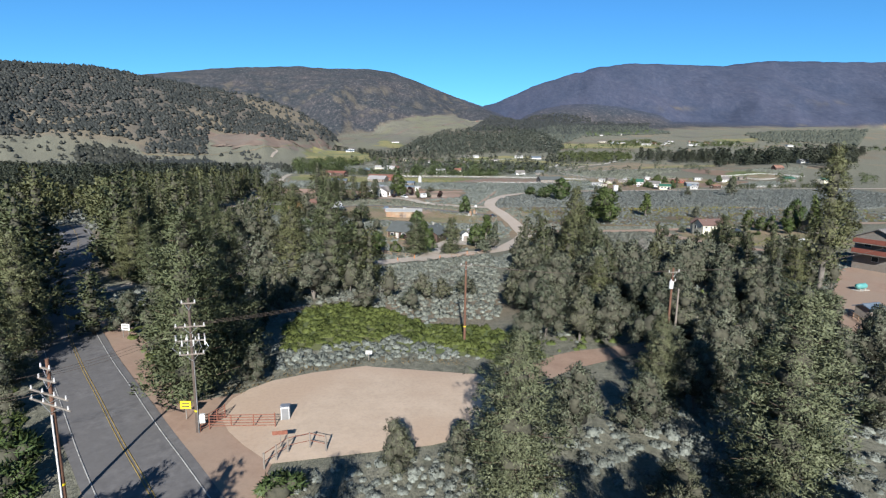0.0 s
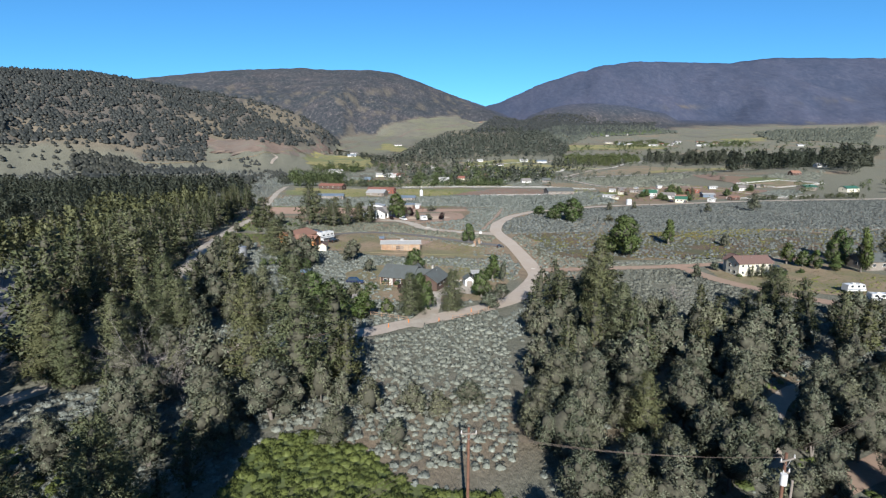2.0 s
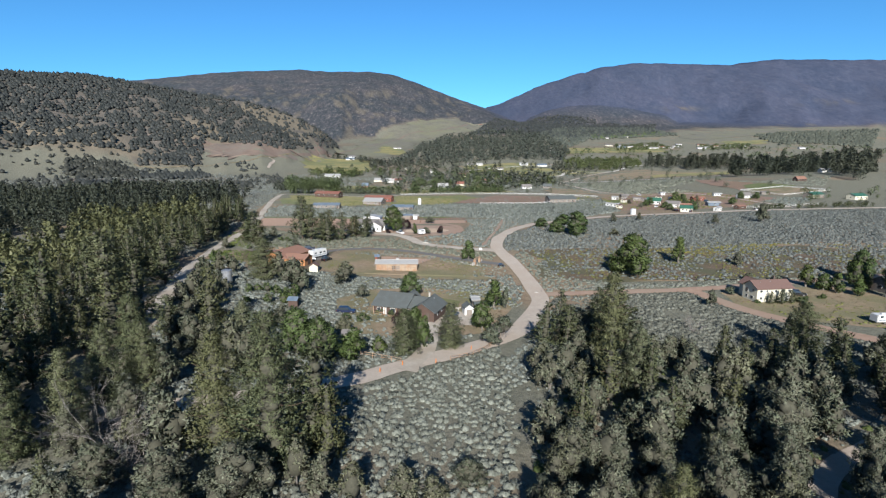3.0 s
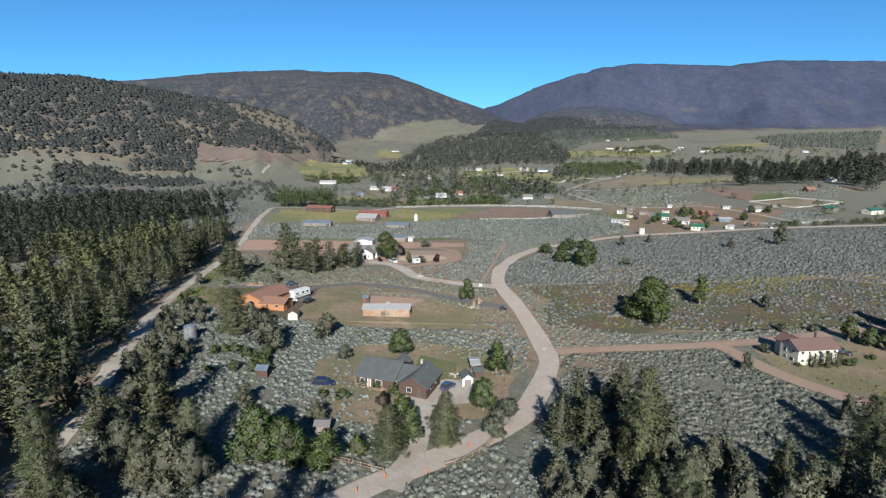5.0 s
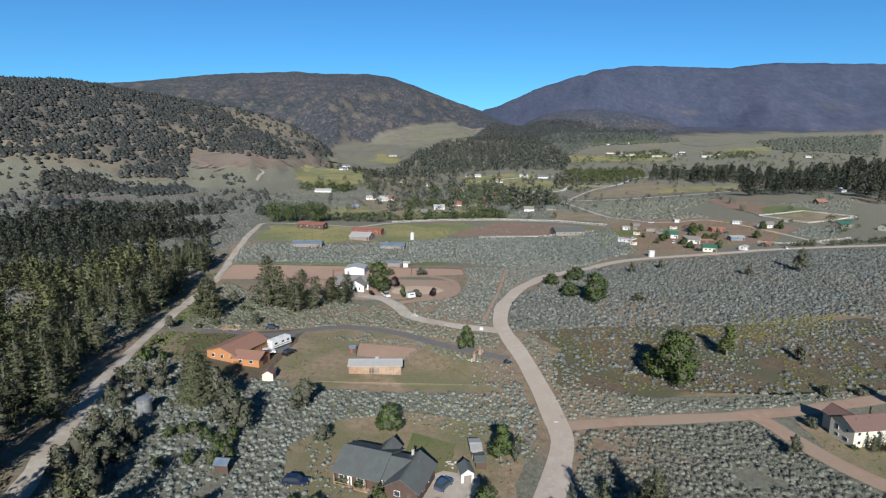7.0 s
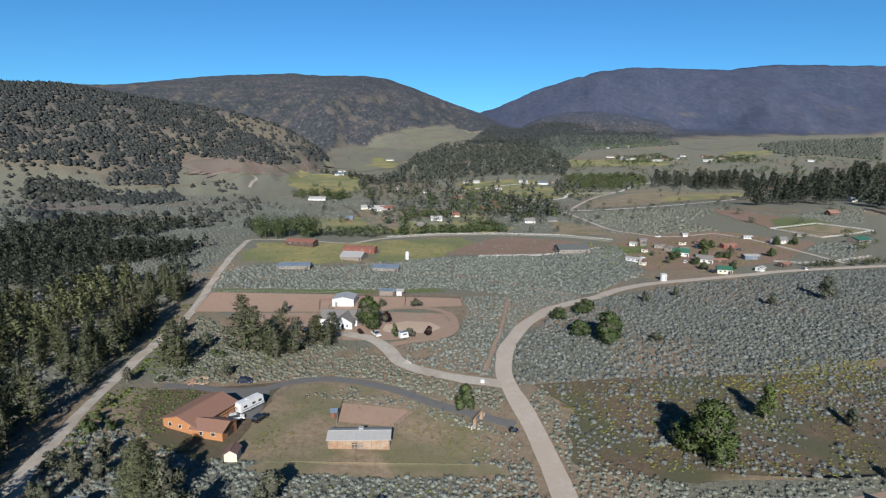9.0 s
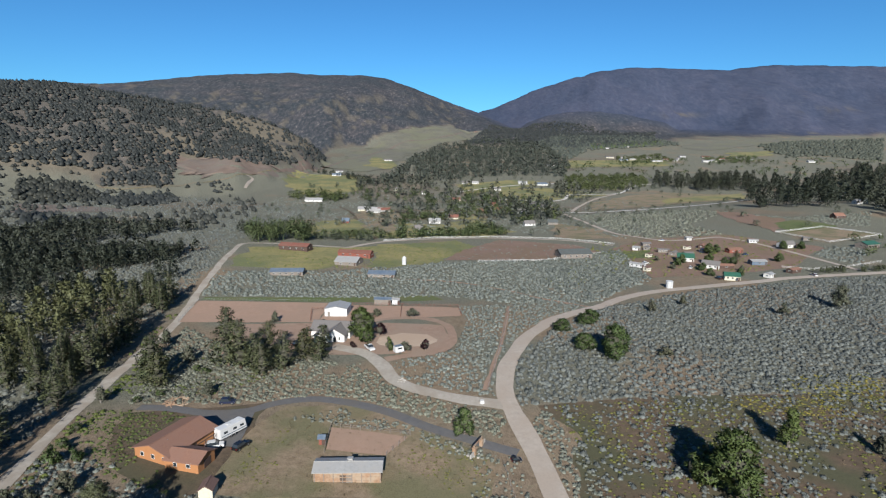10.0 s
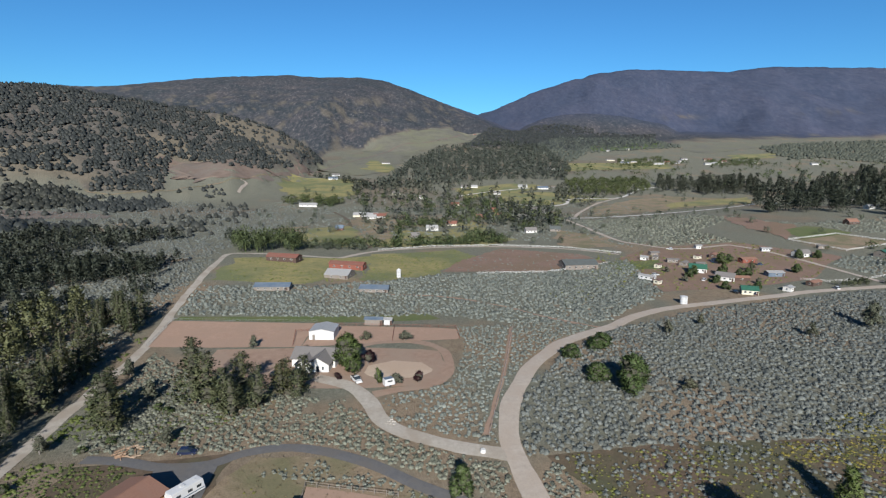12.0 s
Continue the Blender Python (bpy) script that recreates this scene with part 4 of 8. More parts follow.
def small_house(name, x, y, rot, w, d, h, rise, wall, roof, label, category="house", windows=3, group="", door=True):
    """A plain far house or shed with a row of front windows and a door."""
    base = thing(name, x, y, rot, label, category, group)
    wins = []
    if windows:
        for k in range(windows):
            u = -w / 2 + w * (k + 0.7) / (windows + 0.4)
            wins.append(("f", u, h * 0.58, min(1.2, w / windows * 0.5), min(1.1, h * 0.4)))
        wins.append(("l", 0, h * 0.6, 1.0, 1.0))
        wins.append(("r", 0, h * 0.6, 1.0, 1.0))
    wing(base, 0, 0, 0, w, d, h, rise, wall, roof, wins, [("f", w * 0.42, 0.95, min(2.05, h * 0.85), "brown_wood")] if door else [], 0.35)
    return base


# ---- vehicles ----


def wheel(base, x, y, r=0.34, w=0.24):
    t = part("wheel", round_mesh_of("tyre", [rod((x, y - w / 2, r), (x, y + w / 2, r), r, 16)], M["rubber"]), base)
    part("rim", round_mesh_of("rim", [rod((x, y - w / 2 - 0.01, r), (x, y + w / 2 + 0.01, r), r * 0.6, 12)], M["chrome"]), t)


def car(name, x, y, rot, paint, label, length=4.7, width=1.85, height=1.65, pickup=False, lift=0.0):
    """A car or pickup that points along local +x: lower body, glazed cabin, roof, lamps and four wheels."""
    base = thing(name, x, y, rot, label, "pickup truck" if pickup else "car", lift=lift)
    a, b, w = -length / 2, length / 2, width / 2
    belt = height * 0.58
    hood = b - length * 0.27
    cab0, cab1 = (hood - 1.75, hood) if pickup else (a + 0.25, hood)
    lower = [hull8([(a, -w, 0.30), (b, -w, 0.30), (b, w, 0.30), (a, w, 0.30), (a + 0.05, -w, belt), (b - 0.12, -w + 0.06, belt - 0.14), (b - 0.12, w - 0.06, belt - 0.14), (a + 0.05, w, belt)])]
    part("body", solid("body", lower, M[paint], 0.06), base)
    r = 0.22
    glass = [hull8([(cab0, -w + 0.05, belt - 0.02), (cab1, -w + 0.05, belt - 0.06), (cab1, w - 0.05, belt - 0.06), (cab0, w - 0.05, belt - 0.02), (cab0 + 0.35, -w + r, height - 0.07), (cab1 - 0.75, -w + r, height - 0.07), (cab1 - 0.75, w - r, height - 0.07), (cab0 + 0.35, w - r, height - 0.07)])]
    part("glazing", solid("glazing", glass, M["glass"], 0.03), base)
    part("roof_panel", solid("roof_panel", [box((cab0 + cab1 - 0.4) / 2, 0, height - 0.04, cab1 - cab0 - 1.1, 2 * (w - r) + 0.04, 0.09)], M[paint], 0.03), base)
    for s in (-1, 1):
        part("headlight", solid("headlight", [box(b - 0.08, s * (w - 0.32), belt - 0.32, 0.14, 0.38, 0.16)], M["lamp_glass"], 0.02), base)
        part("tail_light", solid("tail_light", [box(a + 0.02, s * (w - 0.16), belt - 0.22, 0.1, 0.2, 0.26)], M["tail_glass"], 0.02), base)
        part("mirror", solid("mirror", [box(cab1 - 0.35, s * (w + 0.08), belt + 0.05, 0.14, 0.2, 0.14)], M[paint], 0.02), base)
        for q in (a + length * 0.19, b - length * 0.19):
            wheel(base, q, s * (w - 0.10))
    if pickup:
        part("bed_floor", solid("bed_floor", [box((a + cab0) / 2, 0, belt + 0.01, cab0 - a - 0.25, width - 0.3, 0.02)], M["rubber"]), base)
    CLEAR.append(turn([(a, -w, 0), (b, -w, 0), (b, w, 0), (a, w, 0)], rot, x, y)[:, :2])
    return base


def camper(name, x, y, rot, length, label, height=3.0, width=2.45, nose=True, lift=0.0):
    """A white travel trailer: rounded shell, stripe, windows, roof unit, wheels and drawbar."""
    base = thing(name, x, y, rot, label, "trailer", lift=lift)
    a, b, w = -length / 2, length / 2, width / 2
    k = 0.8 if nose else 0.05
    shell = [hull8([(a, -w, 0.55), (b - k * 0.4, -w, 0.55), (b - k * 0.4, w, 0.55), (a, w, 0.55), (a + 0.1, -w, height), (b - k, -w, height), (b - k, w, height), (a + 0.1, w, height)])]
    part("shell", solid("shell", shell, M["white_paint"], 0.12), base)
    for s in (-1, 1):
        part("stripe", solid("stripe", [box(0, s * (w + 0.005), 1.15, length * 0.86, 0.02, 0.22)], M["blue_roof"]), base)
        for u in (-0.3, 0.02, 0.27):
            part("window", solid("window", [box(u * length, s * (w + 0.01), 1.95, length * 0.13, 0.04, 0.6)], M["glass"], 0.015), base)
        for u in (-0.12, 0.02):
            wheel(base, u * length, s * (w - 0.12), 0.36, 0.22)
    part("front_window", solid("front_window", [box(b - k * 0.72, 0, 2.05, 0.35, 1.5, 0.6)], M["glass"], 0.02), base)
    part("roof_unit", solid("roof_unit", [box(-0.1 * length, 0, height + 0.12, 0.9, 0.8, 0.26)], M["white_metal"], 0.05), base)
    part("roof_vent", solid("roof_vent", [box(0.25 * length, 0, height + 0.06, 0.5, 0.5, 0.14)], M["white_metal"], 0.03), base)
    part("drawbar", solid("drawbar", [box(b + 0.4, 0, 0.5, 1.6, 0.12, 0.12), box(b + 1.1, 0, 0.3, 0.1, 0.1, 0.5)], M["pole_dark"]), base)
    CLEAR.append(turn([(a, -w, 0), (b, -w, 0), (b, w, 0), (a, w, 0)], rot, x, y)[:, :2])
    return base


# ---- houses near the path ----
cabin = thing("house", -11.9, 182.6, -19, "dark brown wooden house under dark green shingle roofs", "house")
wing(cabin, 0, 0, 0, 9.2, 10.4, 2.6, 2.3, "brown_wood", "green_roof", [("f", -3.0, 1.5, 1.1, 1.1), ("f", 1.0, 1.5, 1.5, 1.2), ("l", -2, 1.6, 1.2, 1.1)], [("f", -1.3, 0.95, 2.05, "white_wall")], 0.5)
wing(cabin, 6.4, 0.0, 0, 6.4, 8.6, 2.5, 1.8, "brown_wood", "green_roof", [("f", -1.9, 1.5, 1.2, 1.0), ("f", -0.3, 1.5, 1.0, 1.0)], [], 0.45)
wing(cabin, 9.6, -1.6, 90, 9.2, 6.4, 2.5, 2.0, "brown_wood", "green_roof", [("l", 0.8, 1.4, 1.2, 1.1), ("f", 1.5, 1.5, 1.1, 1.0), ("f", -1.6, 1.5, 1.1, 1.0)], [("l", -1.5, 1.0, 2.05, "pole_dark")], 0.5)
wing(cabin, 2.2, 4.4, 90, 5.0, 3.4, 2.6, 1.5, "brown_wood", "green_roof", [], [], 0.35)
vent(cabin, 1.8, -1.2, 4.0)
vent(cabin, 10.4, 0.5, 3.9)
chimney(cabin, 8.4, 2.6, 3.0, 4.9, 0.45)
for px_ in (-4.1, -0.9, 2.4):
    part("porch_post", solid("porch_post", [box(px_, -6.1, 1.2, 0.14, 0.14, 2.4)], M["raw_wood"]), cabin)
part("porch_rail", solid("porch_rail", [box(-2.5, -6.1, 0.9, 3.2, 0.07, 0.1)], M["raw_wood"]), cabin)
part("porch_rail", solid("porch_rail", [box(-2.5, -6.1, 0.45, 3.2, 0.07, 0.1)], M["raw_wood"]), cabin)
part("porch_deck", solid("porch_deck", [box(-0.8, -5.7, 0.16, 7.4, 1.1, 0.22)], M["raw_wood"]), cabin)

garden_shed = thing("garden_shed", 7.2, 181.6, 10, "small white garden shed with a dark gabled roof", "shed")
wing(garden_shed, 0, 0, 90, 3.2, 2.5, 2.1, 0.9, "white_wall", "green_roof", [], [("l", 0, 1.5, 1.75, "grey_wood")], 0.2)
lean_shed = small_house("garden_shed", 9.6, 190.5, 4, 1.9, 4.2, 2.1, 0.35, "grey_wood", "tin_roof", "narrow lean-to shed with a pale sheet roof", "shed", 0)
wood_shed = small_house("garden_shed", 10.2, 186.2, 4, 1.8, 2.6, 1.8, 0.3, "brown_wood", "green_roof", "low dark wood shed in a garden", "shed", 0)
pump_house = small_house("pump_house", -39.2, 180.2, -6, 2.2, 2.0, 1.9, 0.5, "brown_wood", "blue_roof", "tiny brown shed with a blue sheet roof", "shed", 0)
coop = small_house("chicken_coop", -20.6, 157.0, 0, 2.4, 2.2, 1.9, 0.4, "grey_wood", "grey_roof", "small grey coop under trees", "shed", 0)
hut = small_house("hut", -35.5, 89.5, -20, 1.8, 1.6, 1.5, 0.35, "grey_wood", "grey_roof", "small weathered hut in the brush", "shed", 0)

cream = thing("house", 96.4, 196.3, 8, "two-storey cream house under a brown shingle roof", "house")
wing(cream, 0, 0, 0, 13.2, 7.2, 4.7, 2.0, "cream_wall", "brown_roof", [("f", -5.2, 3.7, 1.0, 0.9), ("f", -3.0, 3.7, 0.7, 0.9), ("f", 0.3, 3.7, 0.9, 0.9), ("f", 3.0, 3.7, 1.5, 0.8), ("f", 5.4, 3.7, 1.0, 0.9), ("f", -5.0, 1.3, 1.0, 0.9), ("l", -1.4, 1.2, 1.2, 1.1), ("l", 1.4, 3.3, 0.9, 1.5), ("l", -1.6, 3.7, 0.8, 0.8), ("l", 1.2, 1.2, 0.9, 0.8)], [("f", 4.6, 2.2, 2.1, "white_wall")], 0.5)
wing(cream, -2.6, 4.4, 90, 6.0, 5.0, 4.4, 1.9, "cream_wall", "brown_roof", [], [], 0.45)
vent(cream, -4, -1.2, 6.0)
vent(cream, 0, -1.0, 6.1)
chimney(cream, 4.2, 2.6, 4.2, 7.4, 0.5, "pole_dark")

cream.scale = (0.85, 0.85, 0.86)

orange = thing("house", -58.0, 239.2, 68, "orange stucco house under low rusty brown roofs", "house")
wing(orange, 0, 0, 0, 15.4, 11.6, 2.9, 1.7, "orange_wall", "rust_roof", [("l", 3.2, 1.7, 1.2, 1.1), ("l", -0.4, 1.7, 1.1, 1.1), ("l", -4.0, 1.8, 0.8, 0.9), ("b", -4, 1.7, 1.3, 1.1), ("b", 2, 1.7, 1.3, 1.1)], [("f", 0.5, 1.0, 2.05, "brown_wood")], 0.6)
wing(orange, -4.4, -9.2, -80, 9.0, 6.6, 2.5, 1.2, "orange_wall", "rust_roof", [("f", 1.8, 1.5, 1.2, 1.0), ("f", -1.8, 1.5, 1.0, 1.0)], [("r", 0.3, 2.6, 2.0, "brown_wood")], 0.5)
orange.scale = (0.9, 0.9, 0.95)
vent(orange, -4.0, -1.5, 4.0)
part("porch_beam", solid("porch_beam", [box(2.2, -7.6, 2.5, 6.6, 0.16, 0.18)], M["brown_wood"]), orange)
for px_ in (-0.6, 2.2, 5.0):
    part("porch_post", solid("porch_post", [box(px_, -7.6, 1.25, 0.16, 0.16, 2.5)], M["brown_wood"]), orange)
part("porch_deck", solid("porch_deck", [box(2.2, -6.8, 0.2, 6.6, 1.6, 0.24)], M["raw_wood"]), orange)

tool_shed = thing("tool_shed", -43.6, 222.2, 4, "small shed with a pink-white front and brown roof", "shed")
wing(tool_shed, 0, 0, 90, 3.4, 2.8, 1.9, 0.9, "cream_wall", "brown_roof", [], [("l", 0, 1.4, 1.6, "cream_wall")], 0.25)

stable = thing("stable", -16.0, 230.3, 1.5, "long low wooden stable with a pale sheet roof", "stable")
wing(stable, 0, 0, 0, 14.6, 5.2, 2.5, 0.85, "raw_wood", "tin_roof", [], [("f", -1.0, 1.3, 1.7, "pole_dark"), ("f", 0.4, 1.3, 1.7, "grey_wood")], 0.35)
for k in range(8):
    part("stall_post", solid("stall_post", [box(-7.1 + k * 2.03, -2.66, 1.2, 0.14, 0.14, 2.4)], M["grey_wood"]), stable)
part("rail", solid("rail", [box(0, -2.66, 1.25, 14.4, 0.06, 0.16)], M["raw_wood"]), stable)
part("rail", solid("rail", [box(0, -2.66, 0.35, 14.4, 0.06, 0.2)], M["raw_wood"]), stable)
part("cupola", solid("cupola", [box(0.3, 0.6, 3.6, 1.0, 0.7, 0.5), box(0.3, 0.6, 3.9, 1.3, 0.9, 0.1)], M["tin_roof"]), stable)

ranch = thing("house", -36.5, 317.0, -6, "white ranch house with grey shingle gables", "house")
wing(ranch, 0, 3.5, 0, 15.0, 10.0, 2.9, 2.3, "white_wall", "grey_roof", [("f", 5.2, 1.6, 1.0, 1.3), ("f", 6.6, 1.6, 0.8, 1.3), ("l", 0, 1.6, 1.2, 1.1)], [], 0.5)
wing(ranch, 2.8, -1.5, 90, 8.0, 7.4, 2.9, 2.1, "white_wall", "grey_roof", [("l", 1.8, 1.5, 0.7, 1.3), ("l", -1.8, 1.5, 0.7, 1.3)], [("l", 0, 1.0, 2.05, "glass")], 0.5)
wing(ranch, -2.2, -2.8, 90, 7.0, 5.0, 2.6, 1.5, "white_wall", "grey_roof", [("l", 0, 1.4, 2.2, 1.2)], [], 0.45)
metal_barn = thing("barn", -39.5, 347.5, -2, "white sheet-metal barn with a shallow roof", "barn")
wing(metal_barn, 0, 0, 90, 9.5, 9.6, 3.3, 1.0, "white_metal", "tin_roof", [], [("l", -1.5, 3.0, 3.2, "white_metal"), ("l", 3.0, 1.0, 2.1, "grey_wood")], 0.15)
shelter = small_house("horse_shelter", -21.5, 362.5, -2, 7.5, 3.6, 2.6, 0.5, "grey_wood", "blue_roof", "open horse shelter with a pale roof", "shelter", 0)
shelter2 = small_house("horse_shelter", -15.5, 362.3, -2, 3.2, 3.0, 2.4, 0.4, "white_metal", "tin_roof", "small white horse shelter", "shelter", 0)

# ---- far farm buildings ----
small_house("barn", -80.5, 418, 3, 18, 8, 2.0, 1.2, "grey_wood", "blue_roof", "long low farm building with a blue roof", "barn", 5)
small_house("barn", -27.5, 419, -4, 15, 8, 1.9, 1.2, "grey_wood", "blue_roof", "long low farm building with a blue roof", "barn", 4)
small_house("barn", -51, 448, -12, 14, 12, 2.2, 2.2, "grey_wood", "tin_roof", "grey barn with a pale sheet roof", "barn", 2)
small_house("barn", -50, 470, -12, 22, 7, 3.0, 1.3, "red_wall", "red_roof", "long dull red barn", "barn", 4)
small_house("barn", -93, 484, -14, 21, 8, 3.2, 1.5, "brown_wood", "red_roof", "long reddish brown barn in a pasture", "barn", 4)
small_house("house", 97, 483, 8, 22, 12, 3.2, 2.4, "grey_wood", "green_roof", "large grey house with dark gables", "house", 5)
small_house("house", 170, 473, -22, 10, 7, 2.8, 2.2, "white_wall", "teal_roof", "white house under a dark green roof", "house", 3)
small_house("house", 176, 451, -34, 10, 7, 2.6, 2.0, "white_wall", "grey_roof", "white house with grey gables among trees", "house", 3)
small_house("house", 172, 419.5, -18, 8, 6, 2.6, 1.6, "cream_wall", "teal_roof", "pale house under a dark green roof", "house", 3)
small_house("shed", 212, 462, 2, 10, 5, 2.6, 0.7, "blue_roof", "tin_roof", "pale blue shed in a corral", "shed", 1)
small_house("shed", 219, 503, 10, 11, 5, 2.6, 0.9, "red_wall", "rust_roof", "low orange-brown sheds in a corral", "shed", 2)
small_house("house", 270, 523, 12, 11, 7, 2.7, 2.2, "white_wall", "grey_roof", "white house with a dark roof beside a lane", "house", 3)
small_house("house", 330, 520, 20, 14, 9, 3.2, 1.8, "grey_wood", "teal_roof", "house under a green sheet roof", "house", 3)
small_house("house", 357, 505, 16, 14, 8, 3.2, 1.8, "cream_wall", "teal_roof", "pale house with a green roof", "house", 3)
HAMLET_TRAILERS = [(130, 452, -20, 11), (167, 502, -12, 9), (191, 516, 5, 8), (198, 503, 3, 8), (159, 512, 20, 7), (132, 441, 4, 5), (256, 543, 0, 9), (180, 490, -8, 7), (150, 485, 8, 6)]
for k_, (hx_, hy_, hr_, hl_) in enumerate(HAMLET_TRAILERS):
    small_house("mobile_home", hx_, hy_, hr_ * 2 + 13 * (k_ % 3), hl_ * 0.85, 3.2, 2.3, 0.45, ("white_metal", "grey_wood", "cream_wall")[k_ % 3], ("tin_roof", "grey_roof", "brown_roof")[k_ % 3], "pale mobile home on bare ground", "mobile home", 3, "hamlet trailers")
FAR_HOUSES = [(93, 639, 8, 13, "white_wall", "grey_roof"), (118, 648, -10, 12, "grey_wood", "green_roof"), (1, 650, 5, 14, "white_wall", "tin_roof"), (-13, 601, 20, 9, "grey_wood", "grey_roof"), (-70, 750, 3, 22, "white_metal", "tin_roof"), (-66, 733, 5, 12, "white_wall", "tin_roof"),
              (-165, 862, -4, 30, "white_wall", "tin_roof"), (-195, 1196, 8, 22, "white_wall", "blue_roof"), (-59, 998, 30, 16, "cream_wall", "grey_roof"), (-86, 645, 0, 9, "red_wall", "blue_roof"), (21, 683, -8, 12, "cream_wall", "red_roof"), (75, 757, 10, 13, "brown_wood", "red_roof")]
FAR_HOUSES += [(102, 742, -12, 13, "white_wall", "grey_roof"), (190, 1083, 10, 24, "white_wall", "blue_roof"), (159, 1104, -4, 20, "white_metal", "tin_roof"), (72, 1092, 0, 14, "white_wall", "tin_roof"), (53, 1088, 6, 12, "white_wall", "grey_roof"), (574, 1532, 0, 34, "white_wall", "tin_roof"),
               (710, 1542, 6, 30, "white_wall", "tin_roof"), (75, 818, 14, 12, "red_wall", "red_roof"), (129, 820, 35, 14, "white_wall", "grey_roof"), (136, 801, -10, 12, "white_wall", "grey_roof"), (54, 741, 6, 11, "brown_wood", "red_roof"), (477, 718, 4, 17, "white_wall", "tin_roof")]
FAR_HOUSES += [(395, 640, 10, 14, "brown_wood", "rust_roof"), (494, 1552, 0, 28, "white_wall", "blue_roof"), (478, 1619, 8, 28, "cream_wall", "grey_roof"), (103, 1008, -6, 14, "white_wall", "grey_roof"), (30, 880, 12, 15, "cream_wall", "red_roof"), (-15, 955, 6, 14, "white_wall", "grey_roof"),
               (273, 1413, 0, 20, "white_wall", "tin_roof"), (1000, 1560, 5, 30, "white_wall", "tin_roof"), (640, 950, -6, 24, "white_wall", "grey_roof"), (760, 1650, 0, 30, "cream_wall", "red_roof"), (-372, 1485, 10, 20, "white_wall", "grey_roof")]
FAR_HOUSES += [(518, 1622, -20, 16, "white_wall", "grey_roof"), (522, 1567, 17, 21, "cream_wall", "tin_roof"), (614, 1572, 14, 17, "white_wall", "red_roof"), (632, 1561, 11, 22, "white_metal", "grey_roof"), (666, 1605, 8, 18, "white_wall", "grey_roof"), (733, 1556, 5, 23, "cream_wall", "tin_roof"), (778, 1600, 2, 19, "white_wall", "red_roof"), (834, 1645, -1, 24, "white_metal", "grey_roof"), (850, 1632, -4, 20, "white_wall", "grey_roof"), (850, 1577, -7, 16, "cream_wall", "tin_roof"), (563, 2011, -10, 21, "white_wall", "red_roof"), (557, 1897, -13, 17, "white_metal", "grey_roof"), (623, 2017, -16, 22, "white_wall", "grey_roof"), (636, 1940, -19, 18, "cream_wall", "tin_roof"), (714, 2024, 18, 23, "white_wall", "red_roof"), (-200, 1254, 15, 19, "white_metal", "grey_roof"), (-120, 1493, 12, 24, "white_wall", "grey_roof"), (104, 2242, 9, 20, "cream_wall", "tin_roof"), (151, 2240, 6, 16, "white_wall", "red_roof"), (700, 1665, 3, 21, "white_metal", "grey_roof"), (585, 1614, 0, 17, "white_wall", "grey_roof"), (-80, 753, -3, 22, "cream_wall", "tin_roof"), (-58, 744, -6, 18, "white_wall", "red_roof")]
for hx_, hy_, hr_, hl_, hw_, hf_ in FAR_HOUSES:
    hue = {"white_wall": "white", "grey_wood": "grey", "cream_wall": "cream", "red_wall": "red", "brown_wood": "brown", "white_metal": "white metal"}[hw_]
    lid = {"grey_roof": "grey shingle", "green_roof": "dark green", "tin_roof": "pale sheet", "blue_roof": "blue sheet", "red_roof": "dull red", "rust_roof": "rusty brown"}[hf_]
    small_house("house", hx_, hy_, hr_, hl_ * 0.8, min(10, hl_ * 0.5), 2.4, 2.5, hw_, hf_, "far %s house under a %s roof" % (hue, lid), "house", 3, "houses of the far hamlet", False)
car("car", 162.3, 465.6, 0, "navy_paint", "dark blue car parked on bare hamlet ground", 4.6)
car("car", 162.5, 448.9, 53, "white_paint", "white car parked on bare hamlet ground", 4.6)
car("car", 165, 420.7, 106, "black_paint", "black car parked on bare hamlet ground", 4.6)
car("car", 186, 551, 159, "white_paint", "white car parked on bare hamlet ground", 4.6)
car("car", 222, 493, 32, "blue_paint", "steel blue car parked on bare hamlet ground", 4.6)
car("car", 227.4, 430.4, 85, "white_paint", "white car parked on bare hamlet ground", 4.6)
car("car", 172.4, 417.5, 138, "navy_paint", "dark blue car parked on bare hamlet ground", 4.6)
car("car", 138.9, 461.7, 11, "white_paint", "white car parked on bare hamlet ground", 4.6)
car("car", 95.4, 648.7, 64, "black_paint", "black car parked on bare hamlet ground", 4.6)
small_house("shed", 150.8, 510.8, -30, 5, 4, 2.2, 0.7, "white_wall", "tin_roof", "small white shed among trailers", "shed", 1, "hamlet sheds")
small_house("shed", 164.3, 527.8, 11, 7, 4, 2.2, 0.7, "grey_wood", "grey_roof", "small weathered grey shed among trailers", "shed", 1, "hamlet sheds")
small_house("shed", 205.2, 522, 52, 9, 4, 2.2, 0.7, "brown_wood", "rust_roof", "small brown shed among trailers", "shed", 1, "hamlet sheds")
small_house("shed", 210.1, 555.4, 3, 5, 4, 2.2, 0.7, "white_wall", "tin_roof", "small white shed among trailers", "shed", 1, "hamlet sheds")
small_house("shed", 170.2, 492.3, 44, 7, 4, 2.2, 0.7, "grey_wood", "grey_roof", "small weathered grey shed among trailers", "shed", 1, "hamlet sheds")
small_house("shed", 184.4, 449.7, -5, 9, 4, 2.2, 0.7, "brown_wood", "rust_roof", "small brown shed among trailers", "shed", 1, "hamlet sheds")
small_house("shed", 197.7, 426.1, 36, 5, 4, 2.2, 0.7, "white_wall", "tin_roof", "small white shed among trailers", "shed", 1, "hamlet sheds")
